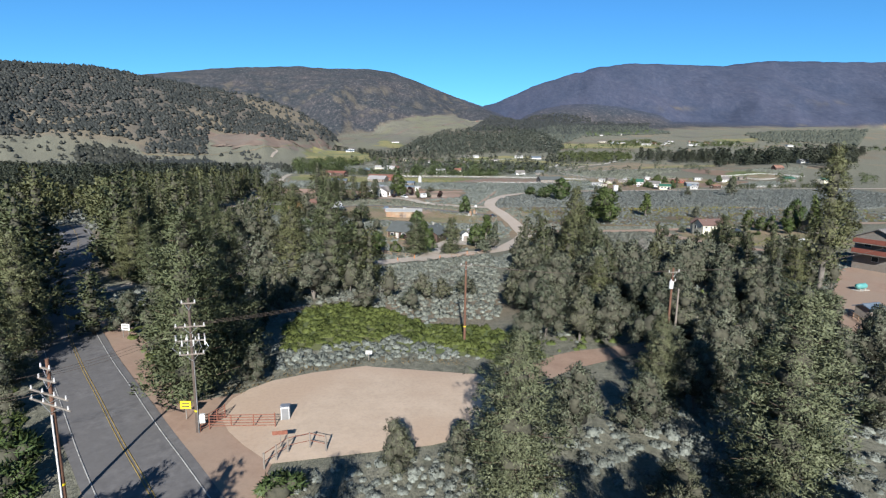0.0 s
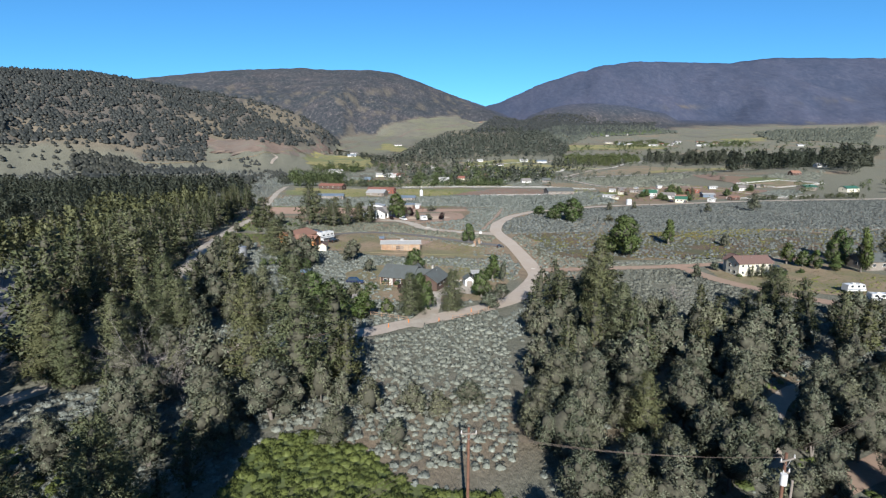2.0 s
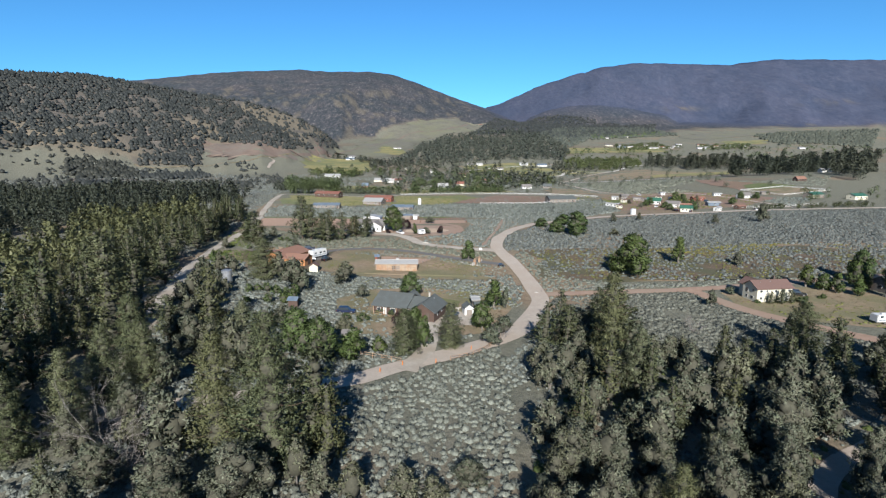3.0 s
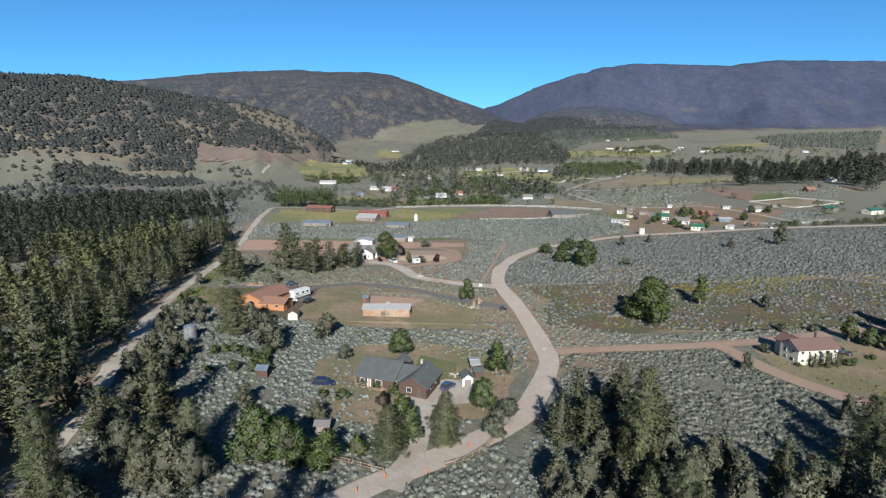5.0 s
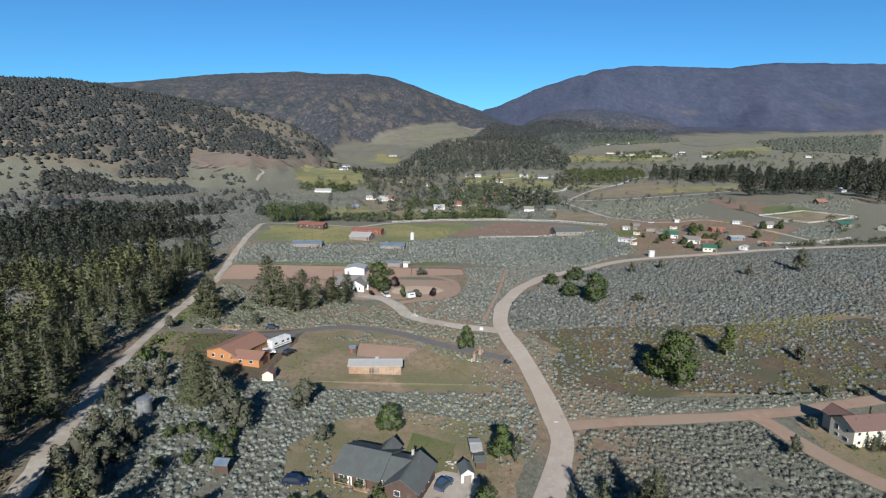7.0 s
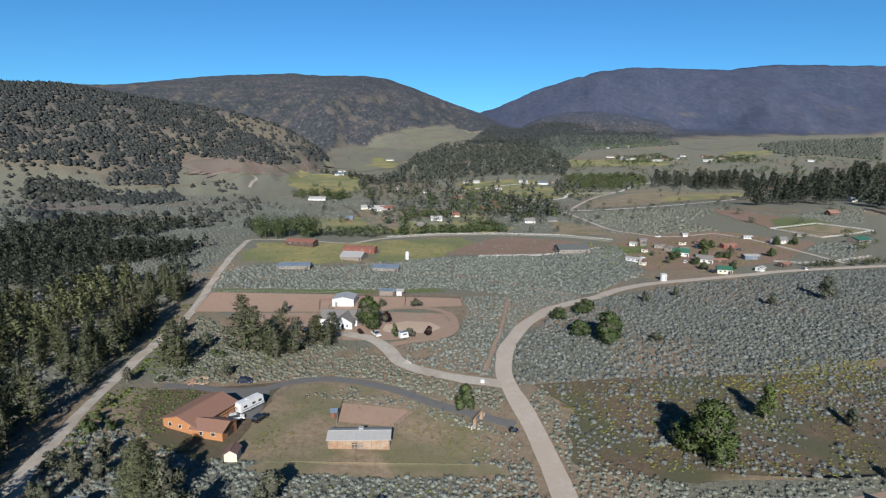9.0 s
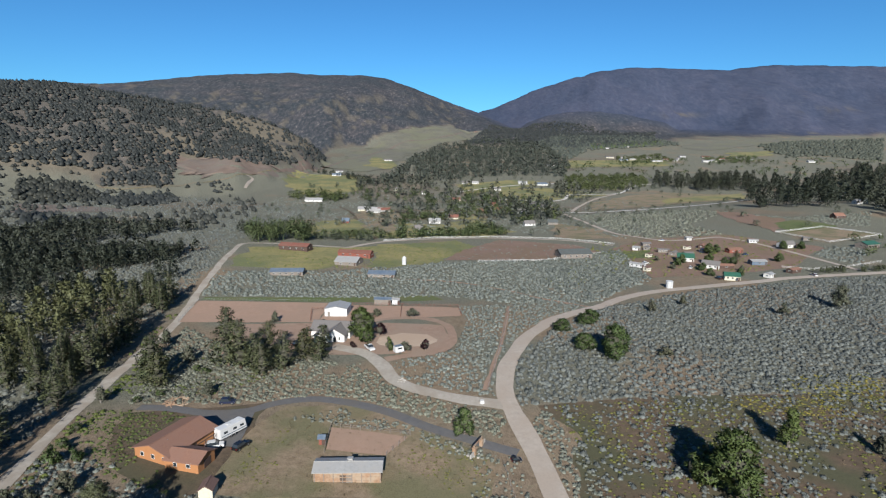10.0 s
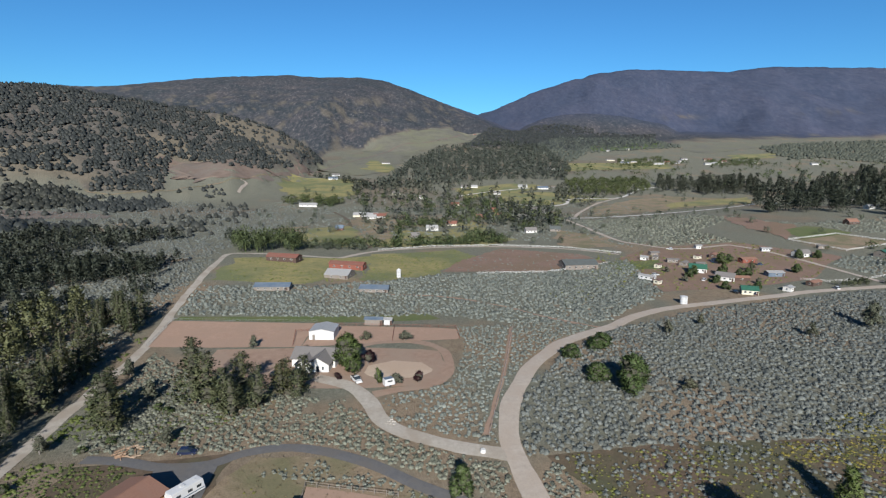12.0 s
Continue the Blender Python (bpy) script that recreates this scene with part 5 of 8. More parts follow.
small_house("shed", 304.8, 550.3, -13, 7, 4, 2.2, 0.7, "grey_wood", "grey_roof", "small weathered grey shed among trailers", "shed", 1, "hamlet sheds")
small_house("shed", 220.8, 439.2, 28, 9, 4, 2.2, 0.7, "brown_wood", "rust_roof", "small brown shed among trailers", "shed", 1, "hamlet sheds")
camper("travel_trailer", 112.5, 173.2, 4, 5.8, "white travel trailer parked on dry grass", 2.4)
camper("travel_trailer", 111.5, 163.2, -8, 5.4, "pale box trailer parked beside a drive", 2.4)
camper("travel_trailer", -47.6, 245.6, 58, 8.2, "white travel trailer with dark windows on asphalt", 3.1, lift=0.16)
car("car", -24.8, 177.6, -4, "navy_paint", "dark blue estate car parked on dry grass", 4.9)
car("car", 2.9, 178.6, 56, "blue_paint", "blue hatchback parked on gravel", 4.3, lift=0.17)
car("car", -43.2, 239.8, 65, "black_paint", "black car parked beside an orange house", 4.6, lift=0.1)
car("car", -49.4, 239.6, 20, "white_paint", "white car parked under an eave", 4.4, lift=0.05)
car("pickup_truck", -20.4, 303.6, -60, "white_paint", "white pickup truck in a ranch yard", 5.4, 2.0, 1.85, True, 0.1)
car("car", -47.5, 309, 70, "black_paint", "dark car parked beside a white house", 4.6)
car("car", 107.6, 199.4, -24, "black_paint", "black car parked behind a cream house", 4.8, lift=0.05)
car("car", -55, 262.5, 5, "navy_paint", "dark car near a drive", 4.4)
car("car", 158, 460, 10, "navy_paint", "dark blue car in a hamlet yard", 4.8)
car("car", 22.2, 236.4, 10, "black_paint", "low dark cart beside a dirt road", 2.6, 1.4, 1.3)
small_house("house", 141.0, 203.0, 6, 12, 8, 2.9, 1.9, "grey_wood", "green_roof", "dark grey house under a slate-blue roof behind tall trees", "house", 3)

# ---- poles, wires, tanks, fences, signs ----


def utility_pole(x, y, h, arms, wood="pole_wood", label="tall brown wooden utility pole with crossarms", conduit=0.0, rot=0.0, cans=0, lean=0.0):
    """A tapered pole with crossarms (height, half length), braces and insulators, transformers and a conduit."""
    base = thing("utility_pole", x, y, rot, label, "utility pole")
    part("pole", round_mesh_of("pole", [rod((0, 0, -0.3), (lean, 0, h), 0.17, 12, 0.11)], M[wood]), base)
    for z, half in arms:
        ox = lean * z / h
        part("crossarm", solid("crossarm", [box(ox, -0.16, z, 2 * half, 0.10, 0.12)], M["grey_wood"], 0.01), base)
        for s in (-1, 1):
            part("brace", round_mesh_of("brace", [rod((ox, -0.15, z - 0.6), (ox + s * half * 0.5, -0.15, z - 0.05), 0.02, 6)], M["steel"]), base)
        n = 4 if half > 0.9 else 2
        for k in range(n):
            u = ox - half * 0.9 + 1.8 * half * k / (n - 1)
            part("insulator", round_mesh_of("insulator", [rod((u, -0.16, z + 0.05), (u, -0.16, z + 0.30), 0.07, 8, 0.045)], M["ceramic"]), base)
    if conduit:
        part("conduit", round_mesh_of("conduit", [rod((0.12, -0.22, 0), (0.12 + lean * conduit / h, -0.2, conduit), 0.065 if wood == "pole_wood" else 0.035, 8)], M["white_plastic" if wood == "pole_wood" else "steel"]), base)
    for k in range(cans):
        part("transformer", round_mesh_of("transformer", [rod((0.38 * (1 if k % 2 else -1), -0.3, h - 2.4 - 0.5 * k), (0.38 * (1 if k % 2 else -1), -0.3, h - 1.5 - 0.5 * k), 0.26, 12)], M["white_metal"]), base)
    part("marker_band", round_mesh_of("marker_band", [rod((0, 0, 2.0), (0, 0, 2.15), 0.185, 12)], M["yellow_sign"]), base)
    return base


utility_pole(-26.7, 39.6, 11.0, [(9.6, 0.9), (8.6, 2.0), (7.9, 2.1), (10.4, 0.5)], "pole_wood", "brown utility pole with four crossarms and a white conduit", 7.2, -24, 0)
big = utility_pole(-22.0, 49.4, 12.0, [(11.6, 0.55), (9.6, 1.2), (8.4, 1.2), (7.2, 1.0)], "pole_dark", "dark utility pole crowded with insulators and switches", 6.6, 14, 0)
for k in range(6):
    bx = -1.1 + 0.44 * k
    part("switch", solid("switch", [box(bx, -0.3, 8.75 - 0.5 * (k % 2), 0.12, 0.16, 0.5), box(bx, -0.42, 8.9, 0.05, 0.12, 0.3)], M["ceramic"], 0.015), big)
    curve = [rod((bx, -0.3, 8.4), (bx * 1.25, -0.45, 7.9), 0.018, 5), rod((bx * 1.25, -0.45, 7.9), (bx * 0.8, -0.35, 7.3), 0.018, 5)]
    part("jumper_cable", round_mesh_of("jumper_cable", curve, M["steel"]), big)
part("meter_box", solid("meter_box", [box(0.45, -0.2, 1.4, 0.45, 0.25, 0.8)], M["white_metal"], 0.02), big)
utility_pole(2.0, 72.8, 10.6, [(10.1, 0.7)], "pole_wood", "plain brown utility pole standing in green brush")
utility_pole(26.2, 68.3, 11.6, [(11.1, 0.8), (10.0, 0.35)], "pole_wood", "brown utility pole with a white transformer", 0, 20, 1)
guy = thing("guy_pole", 27.3, 68.8, 0, "grey wooden stub pole beside a utility pole", "utility pole")
part("pole", round_mesh_of("pole", [rod((0, 0, -0.3), (0, 0, 9.0), 0.14, 10, 0.10)], M["grey_wood"]), guy)


def wire(a, b, sag, label="thin overhead power wire between poles"):
    a, b = np.array(a, float), np.array(b, float)
    pts = [a + (b - a) * k / 12 - np.array([0, 0, 4 * sag * (k / 12) * (1 - k / 12)]) for k in range(13)]
    ob = new("power_wire", round_mesh_of("power_wire", [rod(p, q, 0.014, 4) for p, q in zip(pts[:-1], pts[1:])], M["pole_dark"]))
    return tagged(ob, label, "power line")


g1, g2, g3, g4 = ground(-27.6, 39.6), ground(-22, 49.4), ground(2, 72.8), ground(26.2, 68.3)
for k, off in enumerate((-0.55, 0.0, 0.55)):
    wire((-22 + off, 49.3 - off * 0.3, g2 + 9.8), (2 + off, 72.7, g3 + 10.35), 1.0)
    wire((2 + off, 72.7, g3 + 10.35), (26.2 + off, 68.2, g4 + 11.3), 0.8)
    wire((26.2 + off, 68.2, g4 + 11.3), (112, 128 + off, ground(112, 128) + 11), 2.2)
    wire((-27.6 + off * 1.6, 39.5 + off * 0.6, g1 + 9.8), (-22 + off, 49.3, g2 + 9.75), 0.4)
    wire((-27.6 + off * 1.6, 39.5, g1 + 8.8), (-62 + off, 22, g1 + 10), 1.2)


def tank(name, x, y, r, h, mat, label, roof=0.3):
    base = thing(name, x, y, 0, label, "water tank")
    part("shell", round_mesh_of("shell", [rod((0, 0, -0.1), (0, 0, h), r, 28)], M[mat]), base)
    part("lid", round_mesh_of("lid", [rod((0, 0, h), (0, 0, h + roof), r * 1.02, 28, r * 0.15)], M[mat]), base)
    for z in (h * 0.33, h * 0.66, h * 0.98):
        part("hoop", round_mesh_of("hoop", [rod((0, 0, z - 0.04), (0, 0, z + 0.04), r * 1.015, 28)], M["steel"]), base)
    part("ladder", round_mesh_of("ladder", [rod((r * 0.2, -r - 0.12, 0), (r * 0.2, -r - 0.12, h + 0.3), 0.03, 6), rod((-r * 0.05, -r - 0.12, 0), (-r * 0.05, -r - 0.12, h + 0.3), 0.03, 6)], M["steel"]), base)
    CLEAR.append(np.array([(x - r, y - r), (x + r, y - r), (x + r, y + r), (x - r, y + r)]))
    return base


tank("water_tank", -64.4, 199.4, 1.55, 3.7, "steel", "round galvanised water tank among sagebrush")
tank("water_tank", 127.5, 399, 1.8, 3.7, "white_metal", "round white water tank beside a dirt road")
tank("silo", -17, 450, 1.3, 4.4, "white_metal", "slim white grain silo in a meadow", 1.0)
propane = thing("propane_tank", 87.6, 115.8, 20, "teal propane tank on a concrete slab", "propane tank")
part("slab", solid("slab", [box(0, 0, 0.08, 3.4, 1.6, 0.2)], M["stone"], 0.02), propane)
part("vessel", round_mesh_of("vessel", [rod((-1.1, 0, 0.95), (1.1, 0, 0.95), 0.6, 18), rod((-1.1, 0, 0.95), (-1.45, 0, 0.95), 0.6, 18, 0.2), rod((1.1, 0, 0.95), (1.45, 0, 0.95), 0.6, 18, 0.2)], M["teal_paint"]), propane)
part("saddle", solid("saddle", [box(-0.8, 0, 0.3, 0.2, 1.0, 0.4)], M["stone"]), propane)
part("saddle", solid("saddle", [box(0.8, 0, 0.3, 0.2, 1.0, 0.4)], M["stone"]), propane)

hillhouse = thing("house", 113, 139, 24, "dark grey hillside house with red balcony rails", "house")
wing(hillhouse, 0, 0, 0, 14, 10, 8.2, 2.2, "grey_wood", "grey_roof", [("l", -2, 6.5, 1.6, 1.4), ("l", 2, 6.5, 1.6, 1.4), ("l", 0, 3.0, 1.6, 1.3), ("f", -4, 6.5, 1.8, 1.4), ("f", 0, 3.2, 1.8, 1.4)], [], 0.6)
for z in (4.8, 7.4):
    part("balcony", solid("balcony", [box(-8.0, 0, z - 0.6, 2.0, 9.0, 0.2)], M["grey_wood"]), hillhouse)
    part("balcony_rail", solid("balcony_rail", [box(-9.0, 0, z + 0.1, 0.1, 9.0, 1.1), box(-8.0, -4.5, z + 0.1, 2.0, 0.1, 1.1)], M["red_wall"]), hillhouse)
small_house("shed", 71.5, 93.5, 16, 3.2, 2.6, 2.2, 0.5, "grey_wood", "blue_roof", "small grey shed with a pale blue roof", "shed", 0)
small_house("log_playhouse", 73.5, 89.5, 16, 2.8, 2.4, 2.1, 0.7, "raw_wood", "brown_roof", "small log playhouse with a brown roof", "shed", 2)


def fence(name, pts, spacing, h, rails, post_mat, rail_mat, label, r=0.06, rail=0.05, square=False):
    """Posts set along a line with rails or wires between them."""
    line = []
    for a, b in zip(pts[:-1], pts[1:]):
        n = max(1, int(round(math.dist(a, b) / spacing)))
        line += [(a[0] + (b[0] - a[0]) * k / n, a[1] + (b[1] - a[1]) * k / n) for k in range(n)]
    line.append(pts[-1])
    x0, y0 = line[0]
    base = new(name)
    base.empty_display_size = 0.5
    z0 = ground(x0, y0)
    base.matrix_basis = pose(x0, y0, z0)
    tagged(base, label, "fence")
    post = solid("post", [box(0, 0, h / 2 - 0.1, 2 * r, 2 * r, h + 0.2)], M[post_mat]) if square else round_mesh_of("post", [rod((0, 0, -0.2), (0, 0, h), r, 7, r * 0.9)], M[post_mat])
    tops = []
    for x, y in line:
        z = ground(x, y)
        o = part("post", post, base)
        o.location = (x - x0, y - y0, z - z0)
        tops.append(np.array([x - x0, y - y0, z - z0]))
    for k in rails:
        for a, b in zip(tops[:-1], tops[1:]):
            part("rail", round_mesh_of("rail", [rod(a + np.array([0, 0, h * k]), b + np.array([0, 0, h * k]), rail, 5)], M[rail_mat]), base)
    return base


fence("wire_fence", [(36.6, 357), (30, 322), (24, 294), (18.6, 271)], 3.2, 1.3, (0.35, 0.65, 0.95), "grey_wood", "steel", "weathered post and wire fence through sagebrush", 0.06, 0.012)
fence("paddock_fence", [(-23.2, 238.6), (-23.8, 250.2), (-3.2, 246.8), (-8.4, 237.6)], 2.6, 1.4, (0.5, 0.9), "grey_wood", "grey_wood", "weathered rail fence round a dirt paddock", 0.07, 0.04)
fence("arena_fence", [(-103, 335), (-108, 365.5), (-46, 364.5)], 3.6, 1.3, (0.5, 0.95), "grey_wood", "steel", "pipe fence round a riding arena", 0.06, 0.03)
fence("corral_fence", [(-45, 361), (-12, 358), (13, 356), (14, 342)], 3.4, 1.4, (0.4, 0.7, 0.95), "rust_pipe", "rust_pipe", "rusty pipe corral fence", 0.06, 0.03)
fence("corral_fence", [(-49, 336), (-52, 352), (-45, 353)], 2.8, 1.4, (0.4, 0.7, 0.95), "rust_pipe", "rust_pipe", "rusty pipe corral fence beside a barn", 0.06, 0.03)
fence("corral_fence", [(-12.5, 358), (-12, 341)], 2.8, 1.4, (0.4, 0.7, 0.95), "rust_pipe", "rust_pipe", "rusty pipe corral divider", 0.06, 0.03)
fence("roadside_fence", [(20, 223), (19, 235)], 2.6, 1.2, (0.4, 0.9), "grey_wood", "steel", "old post and wire fence beside a dirt road", 0.05, 0.012)
fence("roadside_fence", [(31.5, 205.5), (40, 207), (60, 209), (80, 210.5)], 4.0, 1.1, (0.5, 0.9), "grey_wood", "steel", "old post and wire fence beside a dirt road", 0.05, 0.012)
fence("drive_fence", [(2.0, 146.5), (5.5, 148.5), (9.5, 153), (13.5, 160)], 2.4, 1.1, (0.45, 0.9), "raw_wood", "raw_wood", "low wooden rail fence along a driveway", 0.06, 0.045)
fence("garden_fence", [(-24, 150), (-14, 146.6), (-8, 144.2)], 2.4, 1.1, (0.45, 0.9), "raw_wood", "raw_wood", "low wooden rail fence in front of a garden", 0.06, 0.045)
fence("white_fence", [(-38, 535), (0, 556), (50, 564), (105, 557), (142, 534)], 4.0, 1.4, (0.35, 0.65, 0.95), "white_wall", "white_wall", "white rail fence along a lane", 0.09, 0.07)
fence("white_fence", [(30, 462), (75, 468), (120, 496)], 4.0, 1.4, (0.35, 0.65, 0.95), "white_wall", "white_wall", "white rail fence below a field", 0.09, 0.07)
fence("white_fence", [(301, 586), (353, 602), (376, 563), (316, 540), (301, 586)], 5.0, 1.5, (0.35, 0.65, 0.95), "white_wall", "white_wall", "white rail fence round a show ring", 0.11, 0.10)
fence("white_fence", [(222, 452), (235, 446), (260, 452), (300, 470)], 4.5, 1.4, (0.4, 0.9), "white_wall", "white_wall", "white rail fence beside a corral", 0.10, 0.08)
fence("log_fence", [(62, 82), (67, 88), (70, 96)], 2.2, 1.0, (0.4, 0.9), "raw_wood", "raw_wood", "rough log fence in a red dirt yard", 0.08, 0.07)
fence("brush_fence", [(-14.6, 44.0), (-13.4, 46.2), (-11.8, 46.9), (-10.4, 46.4)], 1.6, 1.4, (0.5, 0.95), "grey_wood", "rust_pipe", "old wood and pipe fence at a lot entrance", 0.08, 0.03)


def pipe_gate(x, y, rot, w, h, bars, label):
    base = thing("pipe_gate", x, y, rot, label, "gate")
    for k in range(bars):
        z = 0.3 + (h - 0.3) * k / (bars - 1)
        part("bar", round_mesh_of("bar", [rod((-w / 2, 0, z), (w / 2, 0, z), 0.035, 8)], M["rust_pipe"]), base)
    for u in (-0.5, -0.17, 0.17, 0.5):
        part("upright", round_mesh_of("upright", [rod((u * w, 0, 0 if abs(u) == 0.5 else 0.3), (u * w, 0, h + (0.15 if abs(u) == 0.5 else 0)), 0.05, 8)], M["rust_pipe"]), base)
    return base


pipe_gate(-18.4, 50.0, 3, 5.6, 1.3, 5, "rusty red pipe gate across a turnout")
pipe_gate(-21.2, 50.6, 62, 2.6, 1.3, 5, "rusty red pipe panel beside a utility pole")
bin_ = thing("trash_enclosure", -15.1, 51.6, 8, "pale blue-white metal cabinet beside a gate", "cabinet")
part("cabinet", solid("cabinet", [box(0, 0, 0.65, 0.75, 0.6, 1.3)], M["white_metal"], 0.04), bin_)
part("cap", solid("cap", [box(0, 0, 1.33, 0.85, 0.7, 0.06)], M["steel"], 0.02), bin_)
part("door", solid("door", [box(0, -0.31, 0.65, 0.6, 0.03, 1.1)], M["steel"], 0.01), bin_)


def sign(x, y, rot, w, h, z, mat, label, bars=2, posts=1):
    base = thing("road_sign", x, y, rot, label, "sign")
    for k in range(posts):
        u = 0 if posts == 1 else (-0.35 + 0.7 * k) * w
        part("post", solid("post", [box(u, 0.04, z / 2, 0.08, 0.08, z + h * 0.9)], M["grey_wood"]), base)
    panel = part("panel", solid("panel", [box(0, 0, z + h / 2, w, 0.03, h)], M[mat], 0.01), base)
    for k in range(bars):
        part("text_bar", solid("text_bar", [box(0, -0.02, z + h * (0.3 + 0.4 * k / max(1, bars - 1)), w * 0.7, 0.012, h * 0.12)], M["pole_dark"]), panel)
    return base


sign(-24.0, 51.6, 4, 0.95, 0.75, 1.1, "yellow_sign", "bright yellow warning sign on a post", 2)
sign(-42.8, 75.0, -8, 1.2, 0.9, 1.0, "white_metal", "white and blue notice beside the road", 2, 2)
sign(-9.4, 65.4, 0, 0.7, 0.45, 0.8, "white_wall", "small white notice in sagebrush", 1)
sign(-14.2, 46.9, 10, 1.2, 0.35, 1.2, "rust_pipe", "low rusty name board on a post", 0, 1)
sign(-60.5, 80.5, 170, 1.4, 0.5, 1.1, "white_metal", "row of white letter boxes beside the road", 0, 2)
for cx_, cy_ in ((-11.6, 138.8), (6.6, 153.6), (-1.0, 144.6), (-7.6, 142.8)):
    mk = thing("marker_post", cx_, cy_, 0, "short orange marker post beside a dirt road", "marker", "orange markers beside the road")
    part("post", round_mesh_of("post", [rod((0, 0, 0), (0, 0, 1.0), 0.11, 8, 0.06)], M["cone"]), mk)
    part("base", solid("base", [box(0, 0, 0.04, 0.4, 0.4, 0.08)], M["rubber"]), mk)
gateway = thing("ranch_gateway", 13.4, 240.6, 62, "wooden gateway with stone piers across a drive", "gateway")
for s in (-1, 1):
    part("pier", solid("pier", [box(s * 2.1, 0, 0.9, 0.8, 0.8, 1.8), box(s * 2.1, 0, 1.85, 1.0, 1.0, 0.14)], M["raw_wood"], 0.03), gateway)
    part("wing_wall", solid("wing_wall", [box(s * 3.4, 0, 0.5, 1.8, 0.35, 1.0)], M["stone"], 0.03), gateway)
part("beam", solid("beam", [box(0, 0, 2.4, 5.0, 0.25, 0.3)], M["raw_wood"], 0.02), gateway)
for s in (-1, 1):
    part("beam_post", solid("beam_post", [box(s * 2.1, 0, 2.1, 0.2, 0.2, 0.5)], M["raw_wood"]), gateway)
spool = thing("white_boulder", 16.3, 263.2, 0, "round white painted marker beside a junction", "marker")
part("drum", round_mesh_of("drum", [rod((0, 0, 0), (0, 0, 0.9), 0.75, 14, 0.6)], M["white_wall"]), spool)
booth = thing("horse_trailer", -9.8, 299.6, 30, "small white horse trailer in a ranch yard", "trailer", lift=0.1)
part("box", solid("box", [hull8([(-1.7, -1, 0.5), (1.7, -1, 0.5), (1.7, 1, 0.5), (-1.7, 1, 0.5), (-1.7, -1, 2.6), (1.3, -1, 2.6), (1.3, 1, 2.6), (-1.7, 1, 2.6)])], M["white_paint"], 0.08), booth)
part("window", solid("window", [box(0, -1.0, 1.9, 1.6, 0.05, 0.5)], M["glass"]), booth)
part("roof_panel", solid("roof_panel", [box(-0.2, 0, 2.66, 2.8, 1.8, 0.08)], M["blue_roof"], 0.02), booth)
for s in (-1, 1):
    wheel(booth, 0, s * 0.95, 0.34, 0.2)
part("drawbar", solid("drawbar", [box(2.2, 0, 0.5, 1.2, 0.1, 0.1), box(2.7, 0, 0.25, 0.08, 0.08, 0.5)], M["pole_dark"]), booth)
outhouse = small_house("outhouse", -24.5, 242.5, 0, 1.3, 1.3, 1.9, 0.4, "red_wall", "blue_roof", "tiny red outhouse with a blue roof", "shed", 0)


def pile(x, y, n, spread, size, mat, label, category, seed):
    """A loose heap of separate logs or stones."""
    g = np.random.RandomState(seed)
    base = thing("log_pile" if mat == "raw_wood" else "stone_heap", x, y, 0, label, category)
    for k in range(n):
        a, q = g.uniform(0, 6.283), spread * math.sqrt(g.rand())
        px, py = q * math.cos(a), q * math.sin(a)
        pz = max(0.12, size * 0.3 + (1 - q / spread) * size * g.uniform(0, 1.3))
        if mat == "raw_wood":
            d = g.uniform(0, 3.14)
            dx, dy = math.cos(d) * size * 1.6, math.sin(d) * size * 1.6
            part("log", round_mesh_of("log", [rod((px - dx, py - dy, pz * 0.7), (px + dx, py + dy, pz), 0.14, 7)], M["raw_wood"]), base)
        else:
            part("stone", solid("stone", [box(px, py, pz * 0.5, size * g.uniform(0.6, 1.3), size * g.uniform(0.5, 1.2), size * g.uniform(0.4, 0.9))], M["stone"], size * 0.15), base)
    return base


pile(-69, 262.8, 26, 3.2, 0.7, "raw_wood", "heap of cut logs beside a drive", "log pile", 3)
pile(12.2, 238.6, 9, 1.6, 0.6, "stone", "loose pale boulders beside a gateway", "stones", 4)
pile(-7.5, 277.5, 8, 1.6, 0.6, "stone", "loose pale boulders in sagebrush", "stones", 5)
pile(8.8, 241.6, 7, 1.4, 0.5, "stone", "loose pale boulders on dry grass", "stones", 6)
pile(29.5, 204.2, 3, 0.5, 0.6, "stone", "pale boulders at a road junction", "stones", 7)
pile(4.6, 186.5, 12, 1.8, 0.5, "stone", "rock edging of a garden", "stones", 8)

# ---- plants ----


def tube(points, radii, sides=6):
    """Corners and triangles of a bent tapered tube."""
    pts = np.array(points, float)
    v, f = [], []
    for i, (p, r) in enumerate(zip(pts, radii)):
        d = pts[min(i + 1, len(pts) - 1)] - pts[max(i - 1, 0)]
        d /= np.linalg.norm(d)
        a = np.cross(d, [0.3, 0.8, 0.5] if abs(d[2]) > 0.7 else [0, 0, 1])
        a /= np.linalg.norm(a)
        b = np.cross(d, a)
        for k in range(sides):
            t = 2 * math.pi * k / sides
            v.append(p + r * (a * math.cos(t) + b * math.sin(t)))
    for i in range(len(pts) - 1):
        for k in range(sides):
            a0, a1 = i * sides + k, i * sides + (k + 1) % sides
            f += [(a0, a1, a1 + sides), (a0, a1 + sides, a0 + sides)]
    return np.array(v), np.array(f)


def join(pieces):
    v, f, n = [], [], 0
    for a, b in pieces:
        v.append(a)
        f.append(b + n)
        n += len(a)
    return np.vstack(v), np.vstack(f)


